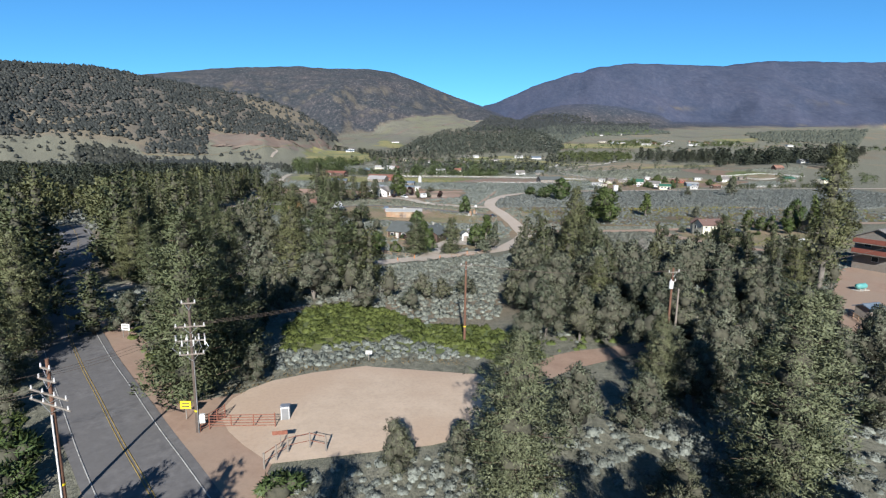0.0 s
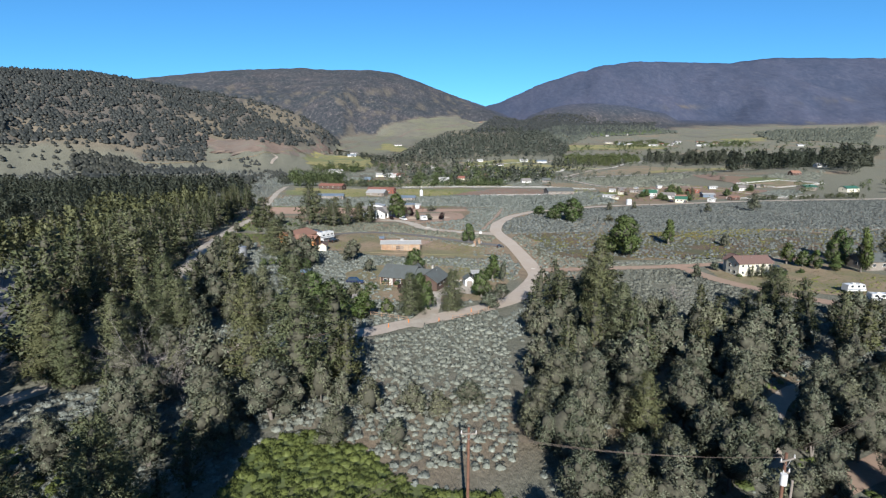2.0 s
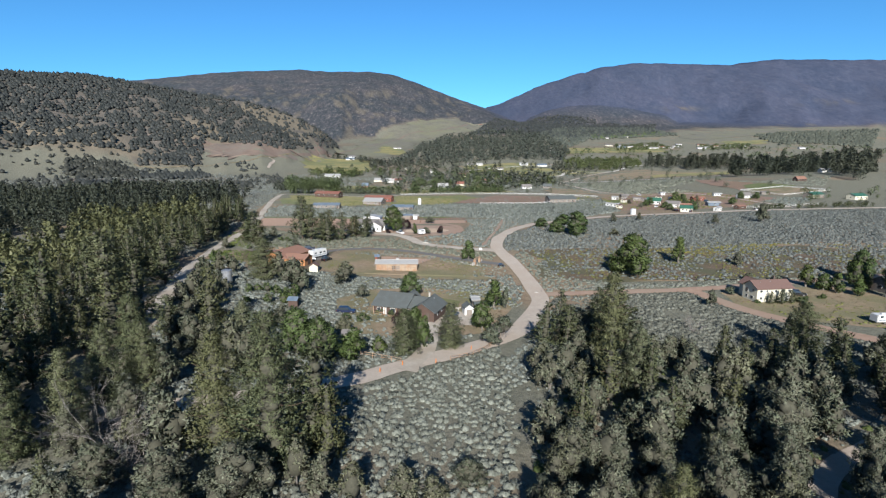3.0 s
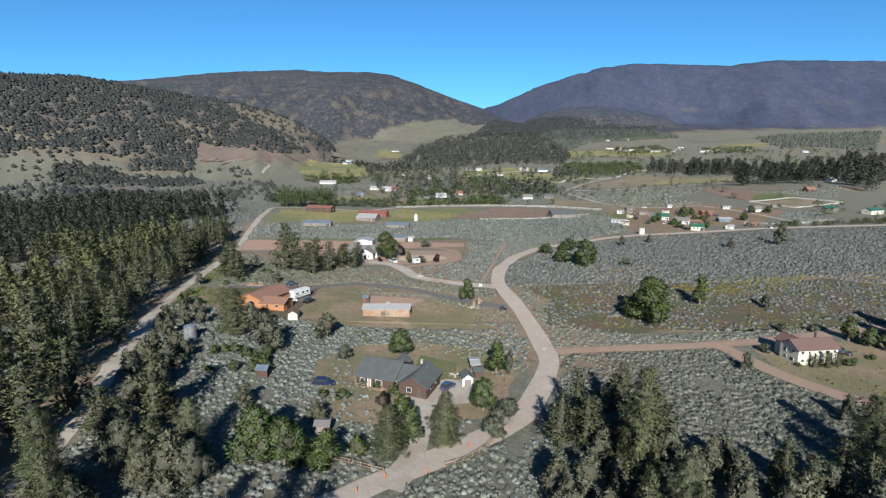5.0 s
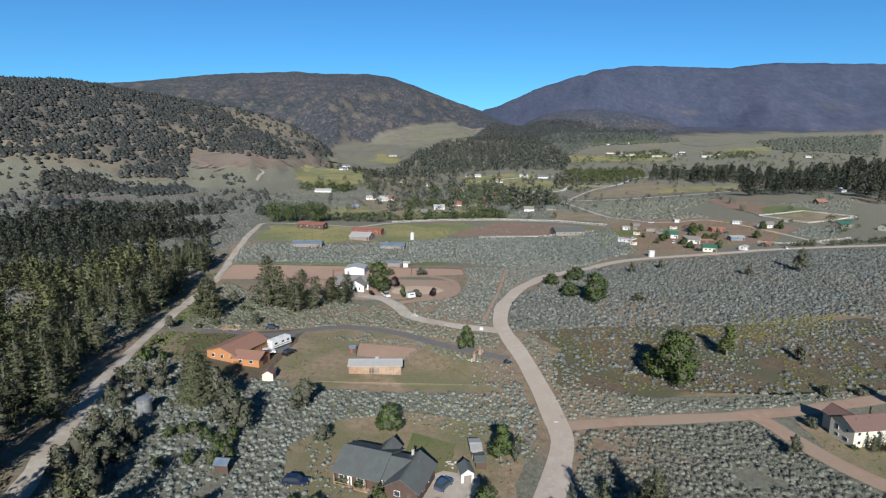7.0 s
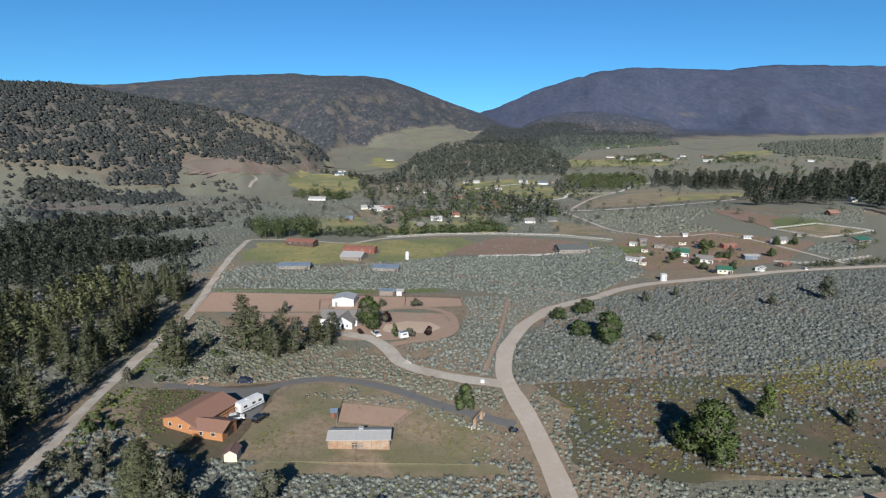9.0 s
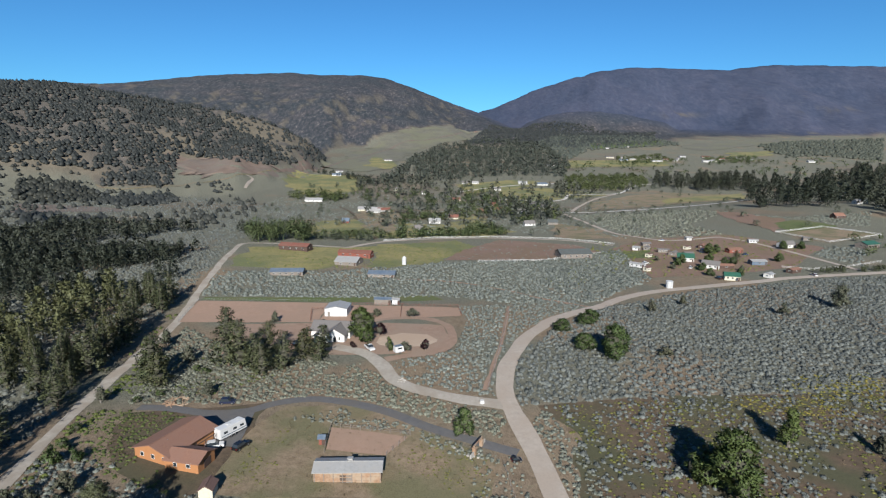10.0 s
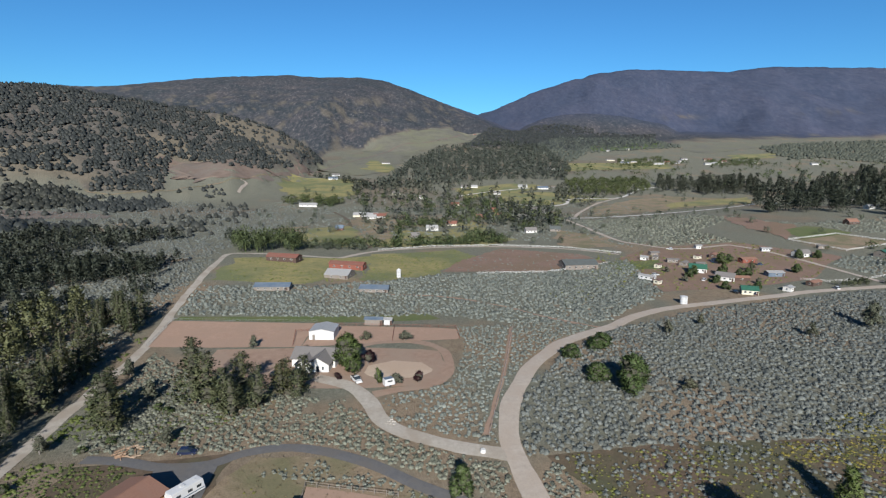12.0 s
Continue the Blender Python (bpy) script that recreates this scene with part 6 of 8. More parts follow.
def sprays(rng, centres, out, per, size, flat=0.2, spread=0.55, stray=0.75, puff=0.0):
    """Small leaf or needle blades round each centre, leaning along out: three corners each, none shared.
    The blades of a clump fill a ball of radius puff and are shaded as its surface."""
    c = np.repeat(centres, per, axis=0)
    o = np.repeat(out, per, axis=0)
    o = o / (np.linalg.norm(o, axis=1)[:, None] + 1e-9)
    n = len(c)
    s = size * rng.uniform(0.6, 1.35, (n, 1))
    if np.ndim(size):
        s = np.repeat(size, per).reshape(-1, 1) * rng.uniform(0.6, 1.35, (n, 1))
    ball = rng.normal(0, 1, (n, 3))
    ball /= np.linalg.norm(ball, axis=1)[:, None] + 1e-9
    if np.ndim(puff) or puff:
        rad = np.repeat(puff, per).reshape(-1, 1) if np.ndim(puff) else puff
        base = c + ball * rad * rng.uniform(0.45, 1.0, (n, 1)) * np.array([1, 1, 0.8])
        d = ball * 0.8 + o * 0.7 + rng.normal(0, stray * 0.5, (n, 3))
    else:
        off = rng.normal(0, 1, (n, 3))
        base = c + off * s * spread
        ball = off / (np.linalg.norm(off, axis=1)[:, None] + 1e-9)
        d = o + rng.normal(0, stray, (n, 3))
    d /= np.linalg.norm(d, axis=1)[:, None] + 1e-9
    w = np.cross(d, rng.normal(0, 1, (n, 3)))
    w /= np.linalg.norm(w, axis=1)[:, None] + 1e-9
    tip = base + d * s * 1.5
    tri = np.stack([base - w * s * flat, base + w * s * flat + d * s * 0.2, tip], 1)
    soft = o * 0.75 + ball * 0.6
    soft /= np.linalg.norm(soft, axis=1)[:, None] + 1e-9
    face = np.cross(tri[:, 1] - tri[:, 0], tri[:, 2] - tri[:, 0])
    flip = np.sum(face * soft, 1) < 0
    tri[flip] = tri[flip][:, ::-1]
    return tri.reshape(-1, 3), np.arange(n * 3).reshape(-1, 3), np.repeat(soft, 3, axis=0)


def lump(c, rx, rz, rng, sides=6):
    """A small closed uneven ball that stands for the dense, dark-coloured inside of a clump, with its shading
    directions.
    """
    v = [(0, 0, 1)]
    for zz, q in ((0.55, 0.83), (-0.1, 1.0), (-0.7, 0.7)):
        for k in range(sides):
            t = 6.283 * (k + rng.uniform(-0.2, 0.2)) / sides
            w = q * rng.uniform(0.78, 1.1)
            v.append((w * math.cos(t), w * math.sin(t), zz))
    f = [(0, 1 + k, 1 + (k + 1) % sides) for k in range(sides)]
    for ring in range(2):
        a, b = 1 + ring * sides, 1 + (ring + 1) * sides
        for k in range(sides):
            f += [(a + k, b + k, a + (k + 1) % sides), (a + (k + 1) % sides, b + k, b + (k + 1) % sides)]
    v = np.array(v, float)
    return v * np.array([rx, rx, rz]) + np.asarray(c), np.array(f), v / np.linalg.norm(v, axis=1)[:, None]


def gather(parts):
    v, f, n, k = [], [], [], 0
    for a, b, c in parts:
        v.append(a)
        f.append(b + k)
        n.append(c)
        k += len(a)
    return np.vstack(v), np.vstack(f), np.vstack(n)


def pine_mesh(rng, h, r, clumps, per, size, low=0.18, gap=0.2, shape=0.9, flat=0.2, step=1.0, puff=0.45):
    """Tapered trunk, whorled limbs and needle clumps of a pine, in uneven layers."""
    lean = rng.normal(0, 0.012, 2) * h
    axis = lambda u: np.array([lean[0] * u * u, lean[1] * u * u, h * u])
    wood = [tube([axis(u) for u in (0, 0.3, 0.6, 0.97)], [0.017 * h, 0.0135 * h, 0.008 * h, 0.002 * h], 6)]
    cents, outs, sizes, cores = [], [], [], []
    whorls = max(9, int(h * step))
    per_w = max(4, int(round(clumps / whorls / 4.0)))
    bulge = rng.uniform(0.68, 1.2, whorls)
    for i in range(whorls):
        u = low + (0.985 - low) * (i + rng.uniform(0, 0.9)) / whorls
        k = (u - low) / (1 - low)
        full = r * ((1 - k) ** shape * 0.95 + 0.05) * (0.72 + 0.28 * min(1, k * 4 + 0.2)) * bulge[i]
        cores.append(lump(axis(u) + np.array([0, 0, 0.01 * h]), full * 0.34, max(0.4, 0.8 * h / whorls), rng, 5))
        for j in range(per_w):
            if rng.rand() < gap * (1.4 - k):
                continue
            t = 6.283 * (j + rng.uniform(-0.35, 0.35)) / per_w + i * 1.3
            ln = full * rng.uniform(0.65, 1.12)
            rise = rng.uniform(-0.3, 0.15) + 0.45 * k
            d = np.array([math.cos(t), math.sin(t), rise])
            o = axis(u)
            tip = o + d * ln + np.array([0, 0, 0.16 * ln])
            if ln > 0.2 * r and (i + j) % 3 == 0:
                wood.append(tube([o, o + d * ln * 0.55, tip], [0.004 * h * (1 - 0.7 * k), 0.0025 * h, 0.0008 * h], 3))
            m = max(2, int(round(2 + 4.0 * ln / r)))
            for q in range(m):
                v = 0.42 + 0.58 * (q + rng.uniform(0, 0.9)) / m
                side = np.array([-math.sin(t), math.cos(t), 0]) * rng.normal(0, 0.13 * ln * v)
                p = o + d * ln * v + np.array([0, 0, 0.16 * ln * v * v]) + side + rng.normal(0, 1, 3) * np.array([0.03 * r, 0.03 * r, 0.42 * h / whorls])
                cents.append(p)
                outs.append(np.array([math.cos(t), math.sin(t), 0.75]))
                sizes.append(size * (0.75 + 0.5 * rng.rand()) * (1.05 - 0.35 * k))
    blades = sprays(rng, np.array(cents), np.array(outs), per, np.array(sizes), flat, 0.8, 1.0, puff * np.array(sizes) / size)
    return join(wood), gather([blades] + cores), len(blades[1])


def round_mesh(rng, h, r, clumps, per, size, low=0.12, lobes=7, stems=2, shape=1.0, flat=0.24, puff=0.0):
    """A bushy tree of several overlapping lobes: pinyon, juniper, oak, cottonwood."""
    wood = []
    cents, outs = [], []
    lob = []
    for i in range(lobes):
        t, k = rng.uniform(0, 2 * math.pi), (i + 0.5) / lobes
        q = r * 0.72 * math.sqrt(max(0.02, 1 - (k * 1.05) ** (1.6 * shape))) * rng.uniform(0.5, 1.1)
        c = np.array([q * math.cos(t), q * math.sin(t), h * (low + 0.16 + (0.74 - low) * k)])
        rad = r * rng.uniform(0.30, 0.46) * (1.08 - 0.4 * k)
        lob.append((c, rad))
    for s in range(stems):
        t = rng.uniform(0, 2 * math.pi)
        mid = np.array([0.12 * r * math.cos(t), 0.12 * r * math.sin(t), h * 0.3])
        wood.append(tube([(0.1 * s, 0.05 * s, -0.15), mid, mid * 1.4 + np.array([0, 0, h * 0.3])], [0.035 * h / stems ** 0.5, 0.022 * h / stems ** 0.5, 0.006 * h], 6))
    for c, rad in lob:
        wood.append(tube([(0, 0, h * 0.22), c * np.array([0.5, 0.5, 0.8]), c], [0.012 * h, 0.008 * h, 0.003 * h], 3))
    tot = sum(rad ** 2 for c, rad in lob)
    for c, rad in lob:
        n = max(4, int(clumps * rad ** 2 / tot))
        d = rng.normal(0, 1, (n, 3))
        d[:, 2] = d[:, 2] * 0.9 + 0.25
        d /= np.linalg.norm(d, axis=1)[:, None]
        rr = rad * rng.uniform(0.72, 1.08, (n, 1))
        p = c + d * rr * np.array([1, 1, 0.8 * h / (2.4 * r) + 0.3])
        p[:, 2] = np.maximum(p[:, 2], h * low * rng.uniform(0.6, 1.2, n))
        cents.append(p)
        outs.append(d + np.array([0, 0, 0.3]))
    leaves = sprays(rng, np.vstack(cents), np.vstack(outs), per, size, flat, 1.0, 1.4, puff or size * 0.9)
    kz = 0.8 * h / (2.4 * r) + 0.3
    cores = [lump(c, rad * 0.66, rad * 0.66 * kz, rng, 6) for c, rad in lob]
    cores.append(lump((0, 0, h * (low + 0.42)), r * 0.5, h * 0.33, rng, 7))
    return join(wood), gather([leaves] + cores), len(leaves[1])


# kind: (object name, category, label, bark, leaves, builder, variants)
KINDS = {
    "pine": ("pine_tree", "pine tree", "tall dark green pine with open whorled branches", "bark", "pine", lambda g: pine_mesh(g, 14.0, 3.7, 260, 8, 0.36, 0.10, 0.14, 0.62, 0.40, 0.95, 0.5), 7),
    "bigpine": ("pine_tree", "pine tree", "large olive-green pine with ragged needle tufts", "bark", "near_pine", lambda g: pine_mesh(g, 14.0, 3.9, 760, 34, 0.17, 0.08, 0.13, 0.62, 0.27, 1.1, 0.40), 3),
    "tallpine": ("pine_tree", "pine tree", "tall sparse pine with a bare grey trunk", "bark_grey", "near_pine", lambda g: pine_mesh(g, 24.0, 3.9, 620, 22, 0.27, 0.30, 0.3, 0.6, 0.24, 0.7, 0.5), 2),
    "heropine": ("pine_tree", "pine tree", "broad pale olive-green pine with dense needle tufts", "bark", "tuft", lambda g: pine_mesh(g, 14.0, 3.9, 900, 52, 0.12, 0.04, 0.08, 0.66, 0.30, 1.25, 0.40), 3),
    "pinyon": ("pinyon_tree", "pinyon tree", "rounded grey-green pinyon pine on dry ground", "bark_grey", "pinyon", lambda g: round_mesh(g, 7.0, 2.6, 260, 7, 0.25, 0.08, 14, 2, 1.0, 0.46, 0.30), 6),
    "bigpinyon": ("pinyon_tree", "pinyon tree", "dense rounded grey-green pinyon pine", "bark_grey", "pinyon", lambda g: round_mesh(g, 7.0, 2.6, 460, 18, 0.135, 0.08, 17, 3, 1.0, 0.36, 0.27), 4),
    "leafy": ("broadleaf_tree", "tree", "full green broadleaf tree in a dry meadow", "bark_grey", "leaf", lambda g: round_mesh(g, 8.0, 3.4, 560, 16, 0.24, 0.04, 20, 2, 1.0, 0.42, 0.42), 3),
    "poplar": ("poplar_tree", "tree", "narrow light green young tree", "bark_grey", "lime", lambda g: round_mesh(g, 7.0, 1.5, 300, 8, 0.30, 0.08, 8, 1, 0.7), 2),
    "olive": ("olive_shrub_tree", "tree", "silvery grey-green small tree", "bark_grey", "olive", lambda g: round_mesh(g, 5.0, 2.2, 280, 8, 0.32, 0.1, 7, 2), 2),
    "plum": ("plum_tree", "tree", "dark purple-leaved ornamental tree", "bark_grey", "plum", lambda g: round_mesh(g, 4.5, 2.2, 260, 8, 0.32, 0.12, 6, 1), 1),
    "bush": ("green_bush", "bush", "low rounded leafy green bush", "bark_grey", "leaf", lambda g: round_mesh(g, 2.2, 1.6, 130, 8, 0.24, 0.0, 6, 1), 3),
    "limebush": ("light_green_bush", "bush", "bright yellow-green shrub in a garden", "bark_grey", "lime", lambda g: round_mesh(g, 2.6, 1.7, 140, 8, 0.26, 0.0, 6, 1), 2),
}
SIZE0 = {"heropine": (14, 3.4), "pine": (14, 2.6), "bigpine": (14, 3.2), "tallpine": (24, 3.4), "pinyon": (7, 2.7), "bigpinyon": (7, 2.7), "leafy": (8, 3.0), "poplar": (7, 1.5), "olive": (5, 2.2), "plum": (4.5, 2.2), "bush": (2.2, 1.6), "limebush": (2.6, 1.7)}
MADE = {}
tree_rng = np.random.RandomState(11)
TRUNKS = []


def plant(kind, x, y, h, r=None, group="", label=""):
    """One tree or bush of height h and crown radius r, standing on the ground."""
    name, cat, text, bark, leaf, build, variants = KINDS[kind]
    h0, r0 = SIZE0[kind]
    sz = h / h0
    sx = r / r0 if r else sz * tree_rng.uniform(0.88, 1.12)
    m = Matrix.LocRotScale((x, y, ground(x, y) - 0.1), Euler((0, 0, tree_rng.uniform(0, 6.283))), (sx, sx, sz))
    key = (kind, tree_rng.randint(variants))
    if key not in MADE:
        g = np.random.RandomState(100 + 17 * len(MADE))
        (wv, wf), (lv, lf, ln), blades = build(g)
        base = new(name)
        base.empty_display_size = 0.5
        part("trunk", mesh_np("trunk", wv, wf, M[bark], True), base)
        # the cores get a dark colour that stands for shade inside the crown
        part("crown", mesh_np("crown", lv, lf, [M[leaf], M["twig_shade"]], mat_index=(np.arange(len(lf)) >= blades).astype(int), normals=ln), base)
        base.matrix_basis = m
        MADE[key] = base
        ob = base
    else:
        src = MADE[key]
        keep = src.matrix_basis.copy()
        src.matrix_basis = Matrix()
        ob = copy_thing(src, m)
        src.matrix_basis = keep
    tagged(ob, label or text, cat, group)
    TRUNKS.append((x, y, 0.4 * (r or sx * r0)))
    return ob


def in_poly(px, py, poly):
    inside = np.zeros(np.shape(px), bool)
    p = np.array(poly, float)
    q = np.roll(p, -1, axis=0)
    for (x0, y0), (x1, y1) in zip(p, q):
        hit = ((y0 > py) != (y1 > py)) & (px < (x1 - x0) * (py - y0) / (y1 - y0 + 1e-12) + x0)
        inside ^= hit
    return inside


def free_of_roads(x, y, margin=0.0):
    ok = np.ones(len(x), bool)
    for line, half in KEEP_OFF:
        lo, hi = line.min(0) - half - 3, line.max(0) + half + 3
        near = np.where(ok & (x > lo[0]) & (x < hi[0]) & (y > lo[1]) & (y < hi[1]))[0]
        if len(near):
            seg = line[::1]
            d = np.full(len(near), 1e9)
            for k in range(0, len(seg), 64):
                s = seg[k:k + 64]
                d = np.minimum(d, np.min(np.hypot(x[near, None] - s[None, :, 0], y[near, None] - s[None, :, 1]), axis=1))
            ok[near[d < half + margin]] = False
    return ok


def scatter(rng, poly, spacing, jitter=0.45):
    """Jittered grid points inside a polygon."""
    p = np.array(poly, float)
    (x0, y0), (x1, y1) = p.min(0), p.max(0)
    gx, gy = np.meshgrid(np.arange(x0, x1, spacing), np.arange(y0, y1, spacing * 0.9))
    gx[1::2] += spacing / 2
    x = gx.ravel() + rng.uniform(-jitter, jitter, gx.size) * spacing
    y = gy.ravel() + rng.uniform(-jitter, jitter, gx.size) * spacing
    ok = in_poly(x, y, p)
    return x[ok], y[ok]


def stuff(name, x, y, protos, scale, material, label, category, rng, tall=None):
    """Many small plants joined in one mesh."""
    if not len(x):
        return None
    vs, fs, ns, n = [], [], [], 0
    z = terrain(x, y)
    which = rng.randint(0, len(protos), len(x))
    for k, (pv, pf, pn) in enumerate(protos):
        i = np.where(which == k)[0]
        if not len(i):
            continue
        a, s = rng.uniform(0, 6.283, len(i)), scale[i]
        hz = s if tall is None else tall[i]
        c, sn = np.cos(a) * s, np.sin(a) * s
        X = pv[None, :, 0] * c[:, None] - pv[None, :, 1] * sn[:, None] + x[i, None]
        Y = pv[None, :, 0] * sn[:, None] + pv[None, :, 1] * c[:, None] + y[i, None]
        Z = pv[None, :, 2] * hz[:, None] + z[i, None]
        vs.append(np.stack([X, Y, Z], -1).reshape(-1, 3))
        ca, sa = np.cos(a)[:, None], np.sin(a)[:, None]
        ns.append(np.stack([pn[None, :, 0] * ca - pn[None, :, 1] * sa, pn[None, :, 0] * sa + pn[None, :, 1] * ca, np.repeat(pn[None, :, 2], len(i), 0)], -1).reshape(-1, 3))
        fs.append((pf[None] + (n + np.arange(len(i)) * len(pv))[:, None, None]).reshape(-1, 3))
        n += len(i) * len(pv)
    ob = new(name, mesh_np(name, np.vstack(vs), np.vstack(fs), material, normals=np.vstack(ns)))
    return tagged(ob, label, category, kind="stuff")


def bush_proto(rng, domes, blades, size):
    """A unit brush clump: low uneven domes crowned with upward sprays."""
    bits = []
    for q in range(domes):
        a, far = rng.uniform(0, 6.283), (0.0 if q == 0 else rng.uniform(0.18, 0.34))
        r = rng.uniform(0.36, 0.46) if q == 0 else rng.uniform(0.19, 0.30)
        tall = r * rng.uniform(1.0, 1.35)
        v, n, sides = [(0, 0, tall)], [(0, 0, 1.0)], 6
        for ring, (zz, rad) in enumerate(((0.68, 0.66), (0.0, 1.0))):
            for k in range(sides):
                t = 6.283 * (k + 0.5 * ring + rng.uniform(-0.25, 0.25)) / sides
                w = r * rad * rng.uniform(0.75, 1.2)
                v.append((w * math.cos(t), w * math.sin(t), tall * zz * rng.uniform(0.8, 1.15) - (0.06 if ring else 0)))
                n.append((math.cos(t) * rad, math.sin(t) * rad, 0.9 - 0.55 * ring))
        f = [(0, 1 + k, 1 + (k + 1) % sides) for k in range(sides)]
        for k in range(sides):
            b0, b1 = 1 + sides + (k - 1) % sides, 1 + sides + k
            f += [(1 + k, b0, b1), (1 + k, b1, 1 + (k + 1) % sides)]
        nn = np.array(n) / np.linalg.norm(n, axis=1)[:, None]
        bits.append((np.array(v) + np.array([far * math.cos(a), far * math.sin(a), 0]), np.array(f), nn))
    t, k = rng.uniform(0, 6.283, blades), rng.uniform(0, 1, blades) ** 0.6
    d = np.stack([np.cos(t) * k, np.sin(t) * k, np.sqrt(1 - 0.85 * k * k)], -1)
    c = d * np.array([0.38, 0.38, 0.46]) * rng.uniform(0.75, 1.1, (blades, 1))
    bits.append(sprays(rng, c, d + np.array([0, 0, 0.45]), 1, size, 0.5, 0.3, 0.7))
    return gather(bits)


def dome_proto(rng, sides=5):
    """A lumpy low-poly crown on no visible stem, for far trees."""
    v = [(0, 0, 1.0 + 0.1 * rng.randn())]
    for ring, (zz, rad) in enumerate(((0.62, 0.36), (0.25, 0.5), (0.0, 0.3))):
        for k in range(sides):
            t = 6.283 * (k + 0.5 * ring + rng.uniform(-0.25, 0.25)) / sides
            q = rad * rng.uniform(0.75, 1.2)
            v.append((q * math.cos(t), q * math.sin(t), zz + rng.uniform(-0.08, 0.08) * (zz > 0)))
    f = [(0, 1 + k, 1 + (k + 1) % sides) for k in range(sides)]
    for ring in range(2):
        a, b = 1 + ring * sides, 1 + (ring + 1) * sides
        for k in range(sides):
            f += [(a + k, b + k, a + (k + 1) % sides), (a + (k + 1) % sides, b + k, b + (k + 1) % sides)]
    v = np.array(v, float)
    nn = v - np.array([0, 0, 0.25])
    return v, np.array(f), nn / (np.linalg.norm(nn, axis=1)[:, None] + 1e-9)


def leafy_proto(rng, blades, lumps=5, size=0.16):
    """A unit far broadleaf crown of leaf blades on several lumps."""
    cs = [(rng.uniform(-0.22, 0.22), rng.uniform(-0.22, 0.22), rng.uniform(0.3, 0.72), rng.uniform(0.2, 0.3)) for _ in range(lumps)]
    c, o = [], []
    for x, y, z, r in cs:
        d = rng.normal(0, 1, (blades // lumps, 3))
        d[:, 2] += 0.3
        d /= np.linalg.norm(d, axis=1)[:, None]
        c.append(np.array([x, y, z]) + d * r)
        o.append(d + np.array([0, 0, 0.3]))
    v, f, n = sprays(rng, np.vstack(c), np.vstack(o), 1, size, 0.55)
    tv, tf = tube([(0, 0, -0.05), (0, 0, 0.5)], [0.03, 0.015], 3)
    return np.vstack([v, tv]), np.vstack([f, tf + len(v)]), np.vstack([n, tv * np.array([1, 1, 0]) * 20])


def far_pine_proto(rng, blades):
    """A unit far pine: needle blades round a short cone on a thin stem."""
    u = rng.uniform(0.12, 1, blades)
    t = rng.uniform(0, 6.283, blades)
    q = 0.25 * (1 - u) ** 0.6 * rng.uniform(0.5, 1.1, blades) + 0.01
    c = np.stack([q * np.cos(t), q * np.sin(t), u * 0.93], -1)
    o = np.stack([np.cos(t), np.sin(t), np.full(blades, 0.5)], -1)
    v, f, n = sprays(rng, c, o, 1, 0.06 if blades > 200 else 0.115 if blades > 60 else 0.16, 0.5)
    tv, tf = tube([(0, 0, 0), (0, 0, 0.8)], [0.014, 0.004], 3)
    return np.vstack([v, tv]), np.vstack([f, tf + len(v)]), np.vstack([n, tv * np.array([1, 1, 0]) * 60])


def dead_tree(x, y, h, r, seed):
    """A leafless grey shrub tree: forking bare limbs."""
    g = np.random.RandomState(seed)
    base = new("bare_tree")
    base.matrix_basis = pose(x, y, ground(x, y) - 0.1)
    tagged(base, "leafless silvery grey tree with forking bare limbs", "bare tree")
    for k in range(7):
        t = 6.283 * k / 7 + g.uniform(-0.3, 0.3)
        d = np.array([math.cos(t) * r / h, math.sin(t) * r / h, g.uniform(0.55, 1.0)])
        bits = []

        def grow(o, way, ln, rad, depth):
            bend = way + g.normal(0, 0.22, 3)
            tip = o + bend * ln
            bits.append(tube([o, (o + tip) / 2 + g.normal(0, 0.05 * ln, 3), tip], [rad, rad * 0.8, rad * 0.55], 3))
            if depth:
                for _ in range(3):
                    grow(o + (tip - o) * g.uniform(0.5, 1), bend + g.normal(0, 0.45, 3), ln * 0.62, rad * 0.55, depth - 1)
        grow(np.zeros(3), d, h * 0.42, 0.07, 3)
        v, f = join(bits)
        part("limb", mesh_np("limb", v, f, M["dead"], True), base)
    return base

# single trees: kind, place, height, crown radius
NEAR_TREES = [
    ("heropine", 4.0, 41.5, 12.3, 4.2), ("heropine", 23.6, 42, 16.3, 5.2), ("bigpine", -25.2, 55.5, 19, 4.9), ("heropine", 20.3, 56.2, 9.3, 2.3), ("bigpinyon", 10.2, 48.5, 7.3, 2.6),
    ("bigpine", -21.6, 105.5, 20.5, 5.4), ("bigpine", -29.4, 108, 17.5, 4.5), ("pine", -17, 110, 15.5, 3.6), ("bigpinyon", -22.8, 96, 8.5, 4.7), ("pine", -14.2, 105.1, 11, 2.3),
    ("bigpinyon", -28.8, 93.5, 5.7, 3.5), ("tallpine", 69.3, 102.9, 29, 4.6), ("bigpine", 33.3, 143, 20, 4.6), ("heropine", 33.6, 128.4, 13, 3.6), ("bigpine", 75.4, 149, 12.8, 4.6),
    ("bigpinyon", 47.8, 110.7, 11, 4.4), ("bigpine", 24.2, 90.7, 9.5, 2.7), ("bigpinyon", 16.8, 90.3, 9.5, 3.5), ("bigpinyon", 36.5, 104.8, 7.2, 3.5), ("bigpinyon", 25.7, 96, 6.4, 3.0),
]
